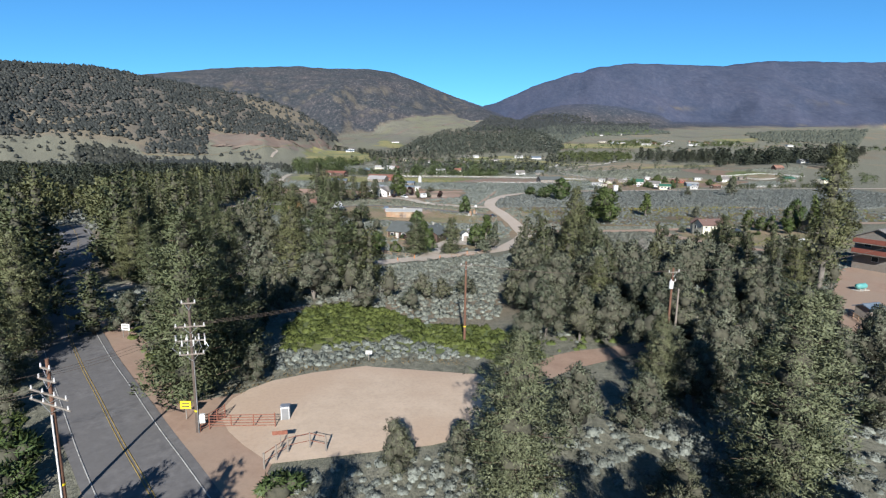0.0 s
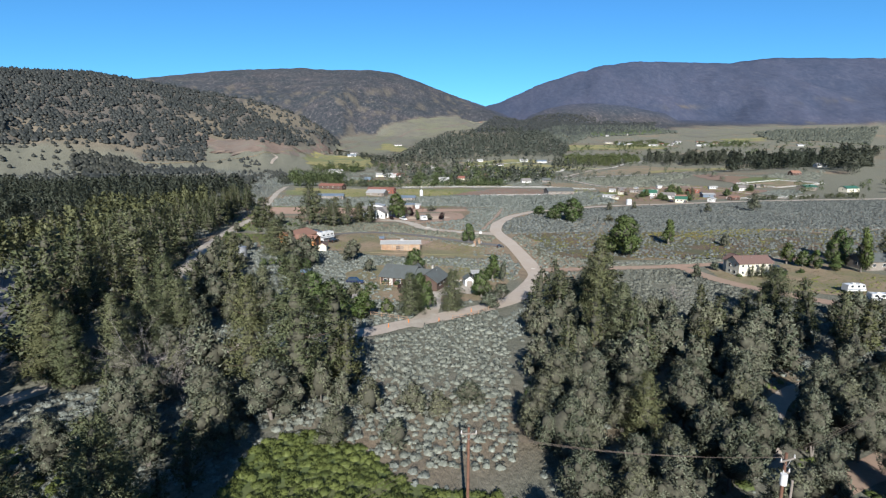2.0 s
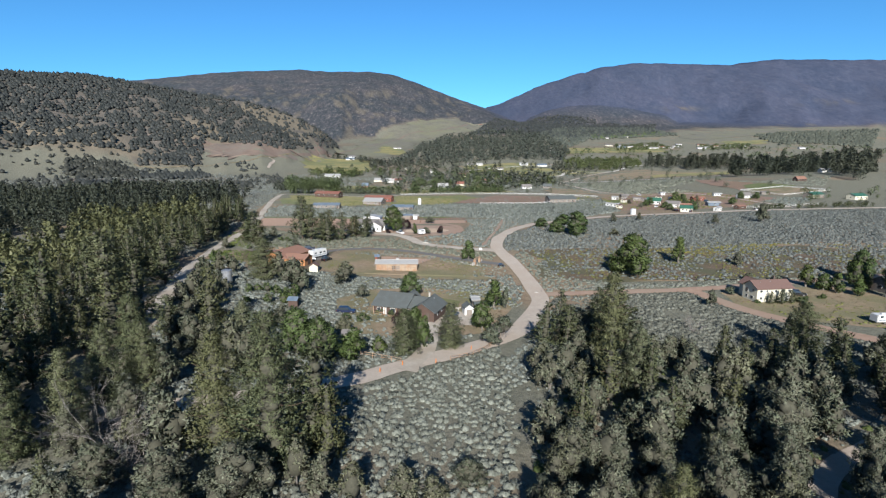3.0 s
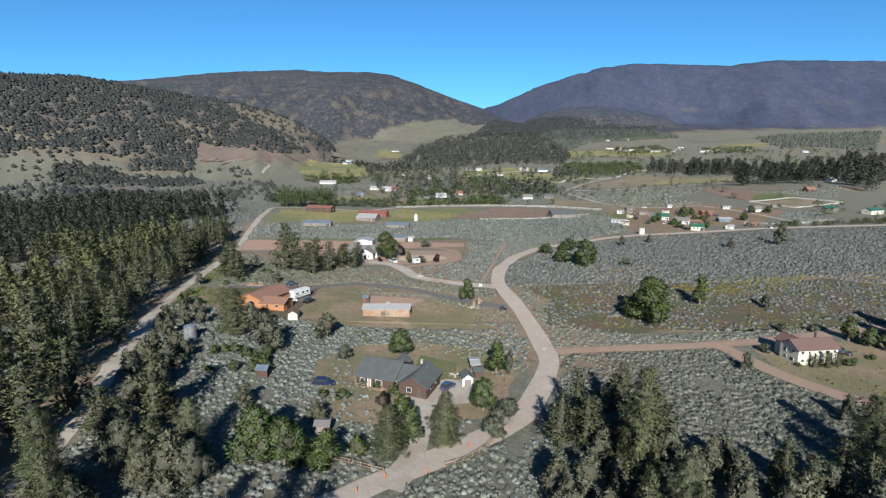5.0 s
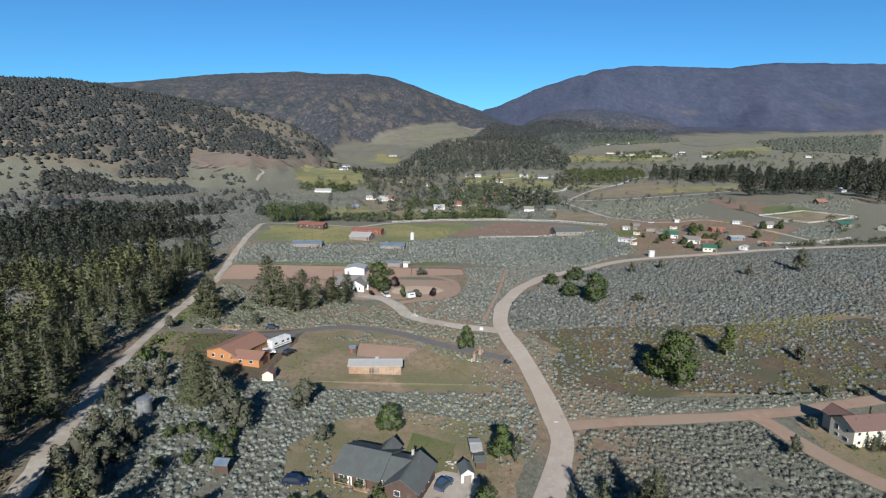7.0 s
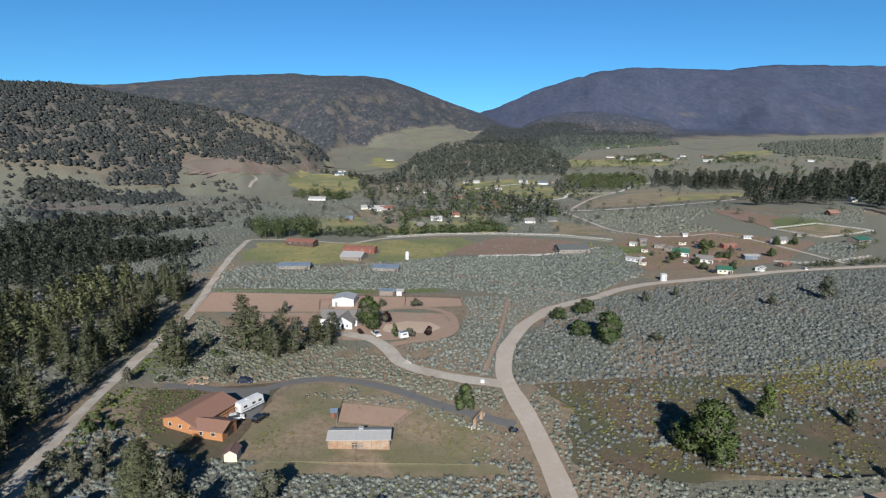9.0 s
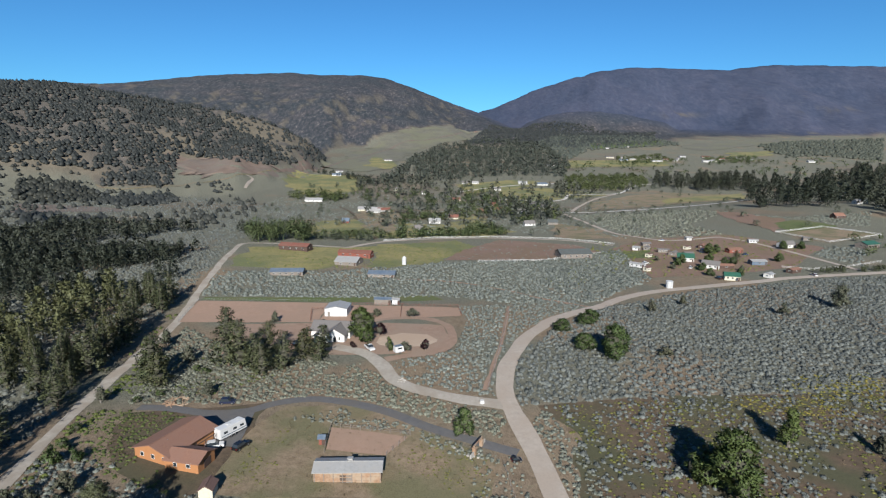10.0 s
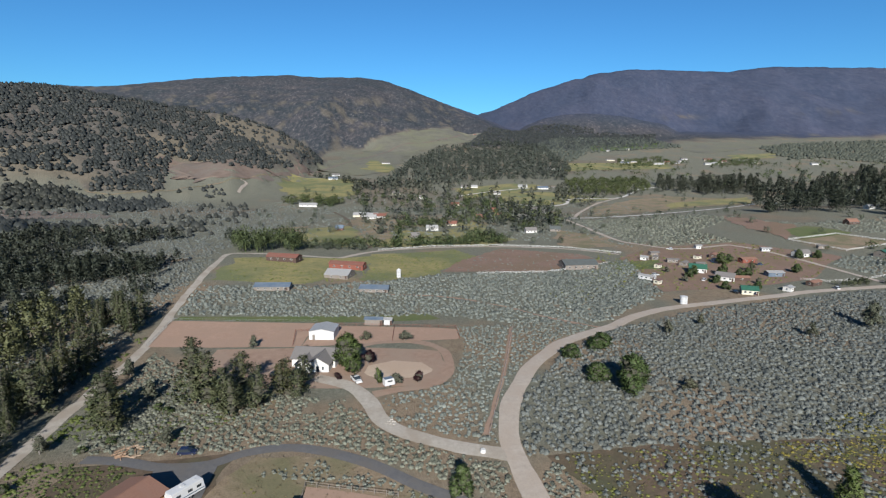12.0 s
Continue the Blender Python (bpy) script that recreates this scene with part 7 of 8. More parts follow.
WEST_TREES = [
    ("pinyon", -19.9, 98, 5.7, 2.4), ("pinyon", -17.3, 101, 6.3, 2.2), ("pinyon", -13.6, 98.1, 5.7, 2.1), ("pinyon", -9.9, 96.8, 5.6, 2.1), ("pinyon", -4.4, 98.3, 4.6, 2.1),
    ("pinyon", -0.8, 97, 3.8, 2.1), ("bigpinyon", 3.6, 101.5, 3.6, 2.2), ("bigpinyon", -13.1, 89.5, 4.7, 2.5), ("pinyon", -5.6, 88.5, 3.7, 2.1), ("pinyon", -43.4, 195.6, 10, 4.6),
    ("bigpine", -55.1, 205.1, 13, 5.4), ("pinyon", -30.4, 207.5, 7.2, 3.9), ("pinyon", -50.2, 206, 9.4, 3.8), ("pinyon", -23, 192.3, 4.3, 2), ("pinyon", -22.8, 160.7, 4.5, 2.3),
    ("pine", -45.2, 144.5, 8, 2.6), ("pinyon", -61.1, 179.8, 6.5, 3.7), ("pine", -64.8, 112.3, 20, 4.3), ("pine", -83, 116.1, 21, 4.5), ("pine", -100.8, 260.6, 10.5, 3.8),
]
GARDEN_TREES = [
    ("bigpine", -7.6, 149.2, 10.2, 3.6), ("leafy", -5.6, 155.7, 8.6, 2.8), ("bigpine", 1.9, 154.6, 10, 3.3), ("plum", -10.6, 167.1, 4.2, 1.4), ("leafy", 10, 168.6, 7.2, 2.7),
    ("olive", 15.1, 164.5, 5, 3.1), ("poplar", 14.9, 188.3, 8.2, 2.7), ("leafy", -9.1, 197.5, 7.2, 3.1), ("olive", 18.2, 188.4, 6, 1.5), ("leafy", -29.2, 146.5, 10, 4.0),
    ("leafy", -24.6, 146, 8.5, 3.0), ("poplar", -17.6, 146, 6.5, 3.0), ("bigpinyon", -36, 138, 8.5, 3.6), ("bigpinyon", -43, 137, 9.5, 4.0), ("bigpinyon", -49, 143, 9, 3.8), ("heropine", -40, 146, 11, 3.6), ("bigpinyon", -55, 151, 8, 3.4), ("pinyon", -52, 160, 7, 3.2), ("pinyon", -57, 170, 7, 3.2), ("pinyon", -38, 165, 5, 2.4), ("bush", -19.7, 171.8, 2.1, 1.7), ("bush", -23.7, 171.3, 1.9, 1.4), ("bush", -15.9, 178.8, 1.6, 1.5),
    ("bush", -12.6, 177.6, 1.7, 1.5), ("bush", -9.3, 176.4, 1.9, 1.5), ("limebush", -8.6, 174.4, 2.0, 1.3), ("limebush", -13, 150, 3.6, 1.9), ("olive", 11.5, 158, 4, 2.4),
]
RANCH_TREES = [
    ("pine", -83.6, 277.4, 14.7, 4.2), ("pine", -60.1, 286.9, 16.6, 4.6), ("pine", -64.8, 289, 19.8, 4.5), ("pine", -54.4, 285, 12.9, 4.1), ("pine", -45.9, 286.8, 12.9, 3.5),
    ("pine", -42.7, 297, 9.5, 3), ("pine", -36, 299.5, 10.9, 2.7), ("leafy", 10.4, 247.3, 7.5, 2.4), ("leafy", 66.5, 225.2, 14.5, 6.2), ("poplar", 60.4, 230, 6.5, 2.4),
    ("poplar", 89.9, 242, 10.3, 2.9), ("pinyon", 110.8, 239, 5.4, 2.1), ("leafy", -24.7, 312.7, 12.8, 5.1), ("pinyon", -63.1, 335.2, 5.1, 1.9), ("olive", -41.4, 323.4, 4.8, 2.8),
    ("plum", -18.3, 317.3, 5.1, 2.7), ("pinyon", -22.4, 343.5, 3.5, 2.6), ("pinyon", -6.9, 341, 4.1, 2.9), ("poplar", -13.5, 301.2, 5.6, 1.4), ("pinyon", -7.8, 301, 3.7, 2.6),
    ("pine", -79.7, 273.4, 11, 3.6), ("pine", -53.8, 296, 13, 3.8), ("pine", -86, 282, 10, 3.2), ("pine", -36.1, 293, 9, 2.6), ("pine", -41.2, 299, 10, 2.8), ("pinyon", -62.4, 268, 4, 2.2), ("pine", -51.5, 282, 11, 3.4),
]
EAST_TREES = [
    ("plum", -0.5, 301.9, 3.8, 2.2), ("plum", -27, 305.9, 2.1, 1.7), ("leafy", 52.3, 322.2, 5, 3.4), ("leafy", 65.9, 331.5, 6, 4.4), ("leafy", 64.1, 295.9, 11.5, 5.2),
    ("leafy", 56, 302.9, 5.7, 4.2), ("pinyon", 82.5, 296.5, 3.7, 2.6), ("pinyon", 99.4, 352.7, 5.5, 2.3), ("pinyon", 119, 364, 5.1, 1.8), ("pinyon", 157.5, 349.5, 6.5, 2.1),
    ("pinyon", 193.1, 363.1, 12, 4.6), ("bush", -81.6, 230.8, 4.6, 2.0), ("bush", -77.4, 232.2, 3.2, 1.8), ("pinyon", -79.3, 292.1, 6.1, 2.4), ("pine", 36.5, 149.6, 15, 4.4),
    ("pine", 27.3, 152.9, 11, 2.4), ("pine", 22.6, 153.5, 11, 2.5), ("pinyon", 76.9, 189.8, 5, 1.7), ("pinyon", 83, 164.6, 5.9, 2.4), ("pinyon", 49.7, 147.5, 6, 1.9),
]
BEHIND_TREES = [
    # out-of-view trees, added so that their shade falls on the ground ahead
    ("bigpine", 9, 25.5, 11, 3.6), ("bigpine", 14.5, 26, 11, 3.6), ("bigpine", 20, 25, 12, 3.8), ("bigpine", 26, 27, 11, 3.6), ("bigpinyon", 12, 33.5, 6.2, 2.8), ("bigpinyon", 18.5, 34, 6, 2.8), ("bigpinyon", 28.5, 34, 6.4, 3.0),
    ("bigpine", -9, 22, 13, 3.6), ("pine", -17, 20, 14, 3.4), ("pine", -23, 27, 10, 2.8), ("pine", 2, 20, 12, 3.2), ("bush", -37.5, 42.5, 2.6, 2.4), ("bush", -34.5, 38.5, 2.4, 2.2),
    ("bigpinyon", -4.6, 43.6, 4.6, 1.6), ("bigpinyon", 0.4, 44.5, 4.0, 1.5), ("bigpinyon", 15.5, 41, 3.4, 2.0), ("bush", -12.5, 40.5, 2.0, 2.0),
]
GARDEN_BUSHES = [
    ("bush", -50.2, 192.6, 2.5, 1.7), ("bush", -46.8, 190.8, 2.6, 1.7), ("bush", -43.3, 188.2, 2.8, 1.8), ("bush", -54.8, 190.7, 2.3, 1.5), ("limebush", -52.7, 192.1, 2.2, 1.5),
    ("bush", -41.9, 190.7, 3.2, 1.7), ("bush", -46.2, 182.2, 2.5, 1.6), ("limebush", -42.4, 182.3, 2.7, 1.8), ("bush", -51.9, 179.8, 2.0, 1.4), ("limebush", -40.5, 184.8, 3.4, 1.6),
]
LEFT_SCRUB = [
    ("pinyon", -78, 214, 5, 2.4), ("pinyon", -72, 221, 4.5, 2.2), ("bush", -84, 238, 2.4, 1.8), ("bush", -86, 246, 2.2, 1.6), ("pinyon", -90, 262, 5, 2.2), ("bush", -80, 262.5, 1.8, 1.5), ("bush", -76, 268, 1.6, 1.6), ("pinyon", -88, 283, 5.5, 2.4), ("pine", -93, 296, 9, 2.6), ("bush", -70, 283, 2, 1.8), ("bush", -74, 286, 1.8, 1.6), ("pinyon", -95, 310, 6, 2.5), ("pinyon", -60, 172, 5, 2.6), ("pinyon", -66, 186, 4.6, 2.4), ("pinyon", -52, 162, 5.4, 2.6), ("pine", -57, 150, 10, 2.8),
]
ROAD_PINES = [
    ("pine", -68.5, 159.6, 14.6, 4.0), ("pine", -80, 167.7, 18, 4.2), ("pine", -67.5, 147.4, 15.3, 4.0), ("pine", -80, 193.8, 14.2, 3.9), ("pine", -92.1, 200.6, 16, 4.3), ("pine", -98, 236, 14, 4.3),
    ("pine", -94.9, 188, 16, 4.2), ("pine", -106, 282.8, 15, 4.6), ("pine", -113, 316.1, 15, 4.6), ("pine", -108.8, 233.2, 15, 4.3), ("pine", -82.4, 150.2, 18, 4.4), ("pine", -72.5, 126.8, 20, 4.6),
    ("pine", -63.7, 110.5, 16, 4.0), ("pine", -50.1, 154.7, 15, 3.2), ("pinyon", -47.3, 128.5, 8, 3.1), ("pine", -118, 352, 13, 4.0), ("pine", -121, 366, 14, 4.2), ("pine", -110, 300, 14, 4.2),
]
HIGHWAY_TREES = [
    ("bigpine", -53, 71, 15, 4.0), ("pine", -59, 79, 17, 4.4), ("pine", -66, 88, 18, 4.4), ("pine", -73, 95, 17, 4.2), ("pine", -80, 106, 19, 4.4), ("pine", -62, 74, 14, 3.8), ("pine", -70, 82, 16, 4.2), ("pine", -88, 118, 18, 4.4),
    ("bigpine", -49, 62, 11, 3.2), ("bigpine", -57, 67, 13, 3.6), ("bigpinyon", -46, 58, 5, 2.6), ("bigpinyon", -51, 55, 6, 2.8), ("bigpinyon", -42, 53, 4, 2.2), ("bush", -37, 47.5, 3.0, 2.6), ("bush", -34.5, 44.5, 2.8, 2.4), ("bush", -40, 45, 3.2, 2.6),
    ("bush", -32, 41, 2.6, 2.2), ("bush", -44, 50, 2.6, 2.2), ("bigpine", -29.5, 61.5, 12, 3.4), ("bigpine", -24.5, 64.5, 15, 3.9), ("bigpinyon", -32, 66.5, 7, 2.9), ("bigpinyon", -36.5, 72, 6, 2.8), ("bigpine", -28.5, 71, 13, 3.7), ("bigpinyon", -20.5, 59.8, 4.2, 1.8),
    ("pine", -48, 76.5, 9, 2.6), ("bigpinyon", -44, 78, 6, 2.6),
]
HAMLET_TREES = [
    ("leafy", 164, 465, 6, 2.6), ("leafy", 181, 463, 7, 3.0), ("leafy", 187, 456, 6, 2.6), ("leafy", 167, 443, 5, 2.4), ("pinyon", 150, 447, 4, 2.0), ("leafy", 197, 496, 8, 3.6), ("leafy", 206, 503, 6, 2.6), ("pinyon", 173, 484, 4, 2.0),
    ("leafy", 262, 514, 7, 3.0), ("leafy", 277, 516, 6, 2.8), ("pinyon", 149, 470, 4, 2.0), ("pinyon", 190, 441, 4, 2.0), ("leafy", 232, 471, 6, 2.8), ("leafy", 158, 458, 5, 2.4), ("leafy", 183, 430, 4.5, 2.2), ("leafy", 164, 428, 5, 2.4), ("pine", 205, 474, 7, 2.4), ("leafy", 196, 462, 5, 2.4),
]
HOUSE_TREES = [
    ("poplar", 116.5, 209, 7.5, 2.2), ("leafy", 119, 204.5, 5.5, 2.2), ("poplar", 121, 201.5, 6.5, 2.0), ("poplar", 125.5, 199, 5.5, 2.1), ("poplar", 132, 196.5, 14.5, 2.5), ("leafy", 131, 207, 9, 3.2), ("leafy", 138, 215, 11, 3.4), ("pine", 145, 196, 12, 3.0), ("pine", 150, 208, 14, 3.4),
    ("pine", 94.6, 191.2, 3.8, 1.1), ("pine", 97.6, 191.0, 4.4, 1.3), ("pine", 100.6, 191.4, 4.0, 1.2), ("bush", 103.6, 192, 1.8, 1.5), ("bush", 91.5, 192.5, 1.2, 1.0), ("bush", 106.2, 193.2, 1.6, 1.4), ("olive", 88.6, 201.5, 2.6, 1.6), ("bush", 113, 196, 1.4, 1.4), ("olive", 111, 216, 2.4, 1.8), ("olive", 103, 217, 2.6, 2.0),
]
ROAD_SCREEN = [
    ("bigpine", -60, 108, 14, 3.8), ("bigpine", -55.5, 106, 12, 3.4), ("bigpine", -53, 113, 13, 3.6), ("bigpine", -52.5, 121.5, 14, 3.8), ("bigpinyon", -49, 108, 7, 3.0), ("bigpinyon", -31, 96.5, 7.5, 3.6), ("bigpinyon", -41, 100.5, 6, 3.2), ("bigpine", -55, 134, 15, 4.0), ("bigpinyon", -46, 116, 7, 3.2), ("bigpine", -49.5, 127.5, 12, 3.4), ("bigpine", -68, 118, 15, 4.0),
]
WOOD_ROAD_TREES = [
    ("bigpinyon", 36.5, 88, 8, 2.8), ("bigpinyon", 44, 90.5, 8.5, 2.9), ("bigpinyon", 41, 99.5, 8, 2.8), ("bigpinyon", 49.5, 97.5, 8.5, 2.9), ("bigpinyon", 54.5, 103.5, 8, 2.8), ("bigpinyon", 61, 107.5, 8.5, 2.9), ("bigpinyon", 48.5, 88, 8, 2.8), ("bigpinyon", 56, 95.5, 8.5, 2.9), ("bigpine", 63, 100.5, 11, 3.0), ("bigpinyon", 38.5, 79, 7.5, 2.7),
]
THICKET = [
    ("bigpinyon", 16.8, 50.5, 5.6, 2.7), ("bigpinyon", 23.5, 55, 7.5, 3.0), ("bigpinyon", 27.5, 59, 6.2, 2.8), ("bigpinyon", 24.5, 63.5, 6.4, 2.7), ("bigpine", 30, 54, 7.5, 2.6),
    ("bigpinyon", 31.5, 65, 5.8, 2.7), ("bigpinyon", 36, 61, 6.5, 2.8), ("bigpinyon", 40, 67.5, 6.5, 2.8), ("bigpinyon", 29.5, 47.5, 6.5, 2.7),
    ("bigpinyon", 9.5, 70.5, 5.4, 2.4), ("bigpinyon", 34.5, 56, 7.0, 2.8),
]
for row in HIGHWAY_TREES + HOUSE_TREES + HAMLET_TREES + ROAD_SCREEN + WOOD_ROAD_TREES + THICKET + LEFT_SCRUB + GARDEN_BUSHES + ROAD_PINES + BEHIND_TREES + NEAR_TREES + WEST_TREES + GARDEN_TREES + RANCH_TREES + EAST_TREES:
    plant(*row)

dead_tree(-44, 108, 9.0, 6.5, 3)
dead_tree(-48.5, 112, 8.0, 6.0, 8)
dead_tree(-39.5, 103.5, 6.5, 5.0, 9)
dead_tree(-37.5, 105, 5.0, 4.0, 4)
dead_tree(62, 168, 4.0, 3.2, 5)
dead_tree(13.5, 161.5, 3.6, 3.0, 6)

wood_rng = np.random.RandomState(5)


def grove(poly, spacing, pick, margin=2.5, limit=400, group="", clear=True):
    """Trees at random places in a polygon, off roads, yards and other trunks."""
    x, y = scatter(wood_rng, poly, spacing)
    ok = free_of_roads(x, y, margin)
    if clear:
        for p in CLEAR:
            ok &= ~in_poly(x, y, p)
    x, y = x[ok], y[ok]
    made = 0
    for a, b in zip(x, y):
        if made >= limit:
            break
        if any((a - tx) ** 2 + (b - ty) ** 2 < (tr + 1.2) ** 2 for tx, ty, tr in TRUNKS[:280]):
            continue
        kind, h = pick(a, b)
        if kind:
            plant(kind, a, b, h, None, group)
            made += 1
    return made


def east_pick(a, b):
    u = wood_rng.rand()
    if u < 0.10:
        return None, 0
    if u < 0.26:
        return "pine", wood_rng.uniform(9, 13)
    near = b < 104 and a < 68
    return ("bigpinyon" if near else "pinyon"), wood_rng.uniform(5.5, 9.0)


EAST_WOOD = [(9, 78), (13, 117), (20, 145), (27, 162), (34, 172), (42, 166), (46, 150), (60, 145), (80, 145), (105, 150), (160, 158), (190, 150), (170, 110), (130, 96), (104, 90), (80, 70), (60, 52), (42, 50), (28, 62), (16, 66)]
grove(EAST_WOOD, 5.6, east_pick, 1.2, 330, "pinyon wood beside the dirt track")


def west_pick(a, b):
    u = wood_rng.rand()
    if u < 0.08 or float(fbm(np.array([a / 28.0]), np.array([b / 28.0]), 3)[0]) < 0.335:
        return None, 0
    return "pine", wood_rng.uniform(8, 14.5)


WEST_WOOD = [(-70, 92), (-66, 108), (-66, 120), (-72, 160), (-88, 210), (-102, 285), (-112, 340), (-122, 372), (-138, 380), (-136, 330), (-126, 260), (-112, 200), (-95, 140), (-85, 96)]
grove(WEST_WOOD, 8.2, west_pick, 2.0, 150, "pine wood beside the dirt road")
WEST_EDGE = [(-74, 160), (-88, 208), (-98, 250), (-104, 284), (-109, 322), (-122, 372), (-136, 372), (-124, 316), (-118, 270), (-106, 225), (-88, 165)]
grove(WEST_EDGE, 11.0, lambda a, b: ("pine" if wood_rng.rand() < 0.75 else None, wood_rng.uniform(10, 15)), 1.5, 32, "pine wood beside the dirt road")
ROADSIDE = [(-60, 60), (-54, 72), (-66, 86), (-100, 100), (-120, 120), (-100, 70), (-76, 46)]
grove(ROADSIDE, 8.0, lambda a, b: ("pine", wood_rng.uniform(10, 17)), 3.0, 22, "pines beside the paved road")
MID_WOOD = [(-50, 100), (-52, 130), (-56, 168), (-40, 150), (-32, 132), (-34, 112), (-36, 96)]
grove(MID_WOOD, 8.5, lambda a, b: ("pine" if wood_rng.rand() < 0.5 else "pinyon", wood_rng.uniform(6, 11)), 2.0, 26, "trees between the two dirt roads")
ROAD_EDGE = [(-62, 150), (-68, 178), (-78, 214), (-68, 216), (-60, 192), (-54, 165)]
grove(ROAD_EDGE, 6.6, lambda a, b: ("pinyon" if wood_rng.rand() < 0.8 else "pine", wood_rng.uniform(4, 7.5)), 1.5, 24, "pinyons beside the dirt road")
FRONT_BRUSH = [(-34, 62), (-46, 84), (-44, 100), (-26, 92), (-24, 72)]
grove(FRONT_BRUSH, 7.0, lambda a, b: ("bigpinyon" if wood_rng.rand() < 0.7 else "pine", wood_rng.uniform(4, 9)), 2.0, 14, "trees beside the paved road")

# far pines, oaks and hedges, too many to count
far_rng = np.random.RandomState(21)
PINE_MID = [far_pine_proto(far_rng, 260) for _ in range(5)]
PINE_FAR = [far_pine_proto(far_rng, 80) for _ in range(5)]
PINE_TINY = [far_pine_proto(far_rng, 34) for _ in range(6)]
LEAFY = [leafy_proto(far_rng, 120, 6, 0.095) for _ in range(6)]
ROUND = [dome_proto(far_rng) for _ in range(8)]
BROAD = [leafy_proto(far_rng, 420, 8, 0.05) for _ in range(4)]
CROWNS = [leafy_proto(far_rng, 20, 3, 0.23) for _ in range(8)]


def wood(name, poly, spacing, protos, lo, hi, material, label, ratio=None, thin=0.0, patchy=0.0):
    x, y = scatter(far_rng, poly, spacing, 0.8)
    ok = free_of_roads(x, y, 1.0) & (far_rng.rand(len(x)) >= thin)
    for p in CLEAR:
        ok &= ~in_poly(x, y, p)
    if patchy:
        ok &= fbm(x / 45.0, y / 45.0, 3) > patchy
    x, y = x[ok], y[ok]
    h = far_rng.uniform(lo, hi, len(x))
    w = h if ratio is None else h * ratio * far_rng.uniform(0.8, 1.25, len(x))
    return stuff(name, x, y, protos, w, M[material], label, "trees", far_rng, h)


wood("pine_wood", [(-85, 96), (-95, 140), (-112, 200), (-126, 260), (-136, 330), (-138, 380), (-152, 392), (-192, 330), (-172, 262), (-150, 200), (-140, 140), (-118, 110)], 8.2, PINE_MID, 8, 14.5, "pine", "olive-green pines standing in sagebrush", None, 0.1, 0.335)
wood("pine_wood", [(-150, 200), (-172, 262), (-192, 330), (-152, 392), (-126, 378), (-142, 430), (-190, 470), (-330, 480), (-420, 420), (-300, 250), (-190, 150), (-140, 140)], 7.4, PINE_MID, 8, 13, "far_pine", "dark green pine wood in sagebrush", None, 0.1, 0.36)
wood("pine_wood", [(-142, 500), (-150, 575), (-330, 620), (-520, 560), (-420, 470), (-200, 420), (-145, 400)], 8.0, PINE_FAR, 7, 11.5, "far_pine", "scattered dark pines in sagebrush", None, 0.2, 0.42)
wood("pinyon_scrub", [(-190, 600), (-200, 800), (-330, 950), (-700, 950), (-720, 620), (-520, 570)], 14.0, ROUND, 2.5, 6.5, "hill_tree", "scattered round pinyons on a sage slope", 1.2, 0.35, 0.38)

# chaparral trees on the near hill
hx, hy = far_rng.uniform(-1300, -200, 30000), far_rng.uniform(820, 1560, 30000)
hr, hb = np.hypot(hx, hy - 70), np.degrees(np.arctan2(hx, hy - 70))
he = np.degrees(np.arctan2(terrain(hx, hy) - 57, hr))
hk = (he + 0.9 * (fbm(hx / 70, hy / 70, 4) - 0.45) > np.interp(hb, *zip(*NEAR_WOODLINE))) & (hb > -50) & (hb < -11) & (hr < 1500)
hk &= far_rng.rand(len(hx)) < 0.25 + 0.75 * smooth(0.30, 0.46, fbm(hx / 40, hy / 40, 4))
hk &= far_rng.rand(len(hx)) > 0.84 * wedge(hb, he)
hx, hy = hx[hk][:8500], hy[hk][:8500]
hh = far_rng.uniform(3.5, 8.0, len(hx))
stuff("hill_pinyons", hx, hy, ROUND, hh * 1.15, M["hill_tree"], "dark round pinyons covering a dry hill", "trees", far_rng, hh)

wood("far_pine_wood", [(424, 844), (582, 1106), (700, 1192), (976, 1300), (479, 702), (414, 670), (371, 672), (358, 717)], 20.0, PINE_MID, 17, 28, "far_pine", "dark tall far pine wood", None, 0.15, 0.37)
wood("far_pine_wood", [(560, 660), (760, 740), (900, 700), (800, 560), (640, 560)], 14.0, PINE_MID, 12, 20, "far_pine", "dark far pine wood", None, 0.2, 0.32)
wood("far_pine_belt", [(-119, 1041), (-86, 1206), (-58, 1576), (1, 1847), (113, 1955), (251, 2002), (381, 2074), (321, 1415), (260, 1210), (149, 1221), (34, 1152), (-45, 1070)], 14.0, PINE_TINY, 9, 16, "hazed_pine", "dark far belt of pines", None, 0.05, 0.26)
wood("far_oak_wood", [(117, 2020), (273, 2565), (464, 2807), (810, 2520), (958, 2520), (765, 2029), (417, 1886), (244, 1951)], 11.0, ROUND, 4, 9, "hill_tree", "dark far woodland below the pass", 1.2, 0.1, 0.2)
wood("far_oak_wood", [(1127, 2041), (1355, 2209), (1875, 2399), (1226, 1605), (1140, 1743), (1001, 1660)], 13.0, ROUND, 5, 10, "hazed_pine", "dark far woodland on the valley side", 1.2, 0.1, 0.25)
wood("tree_row", [(-97, 531), (-97, 541), (-46, 541), (-46, 531)], 5.0, LEAFY, 4, 7, "olive", "row of grey-green garden trees", 0.9)
wood("tree_row", [(-44, 540), (-44, 556), (60, 592), (64, 576), (10, 556)], 5.5, LEAFY, 5, 10, "far_leaf", "row of green trees along a lane", 0.9)
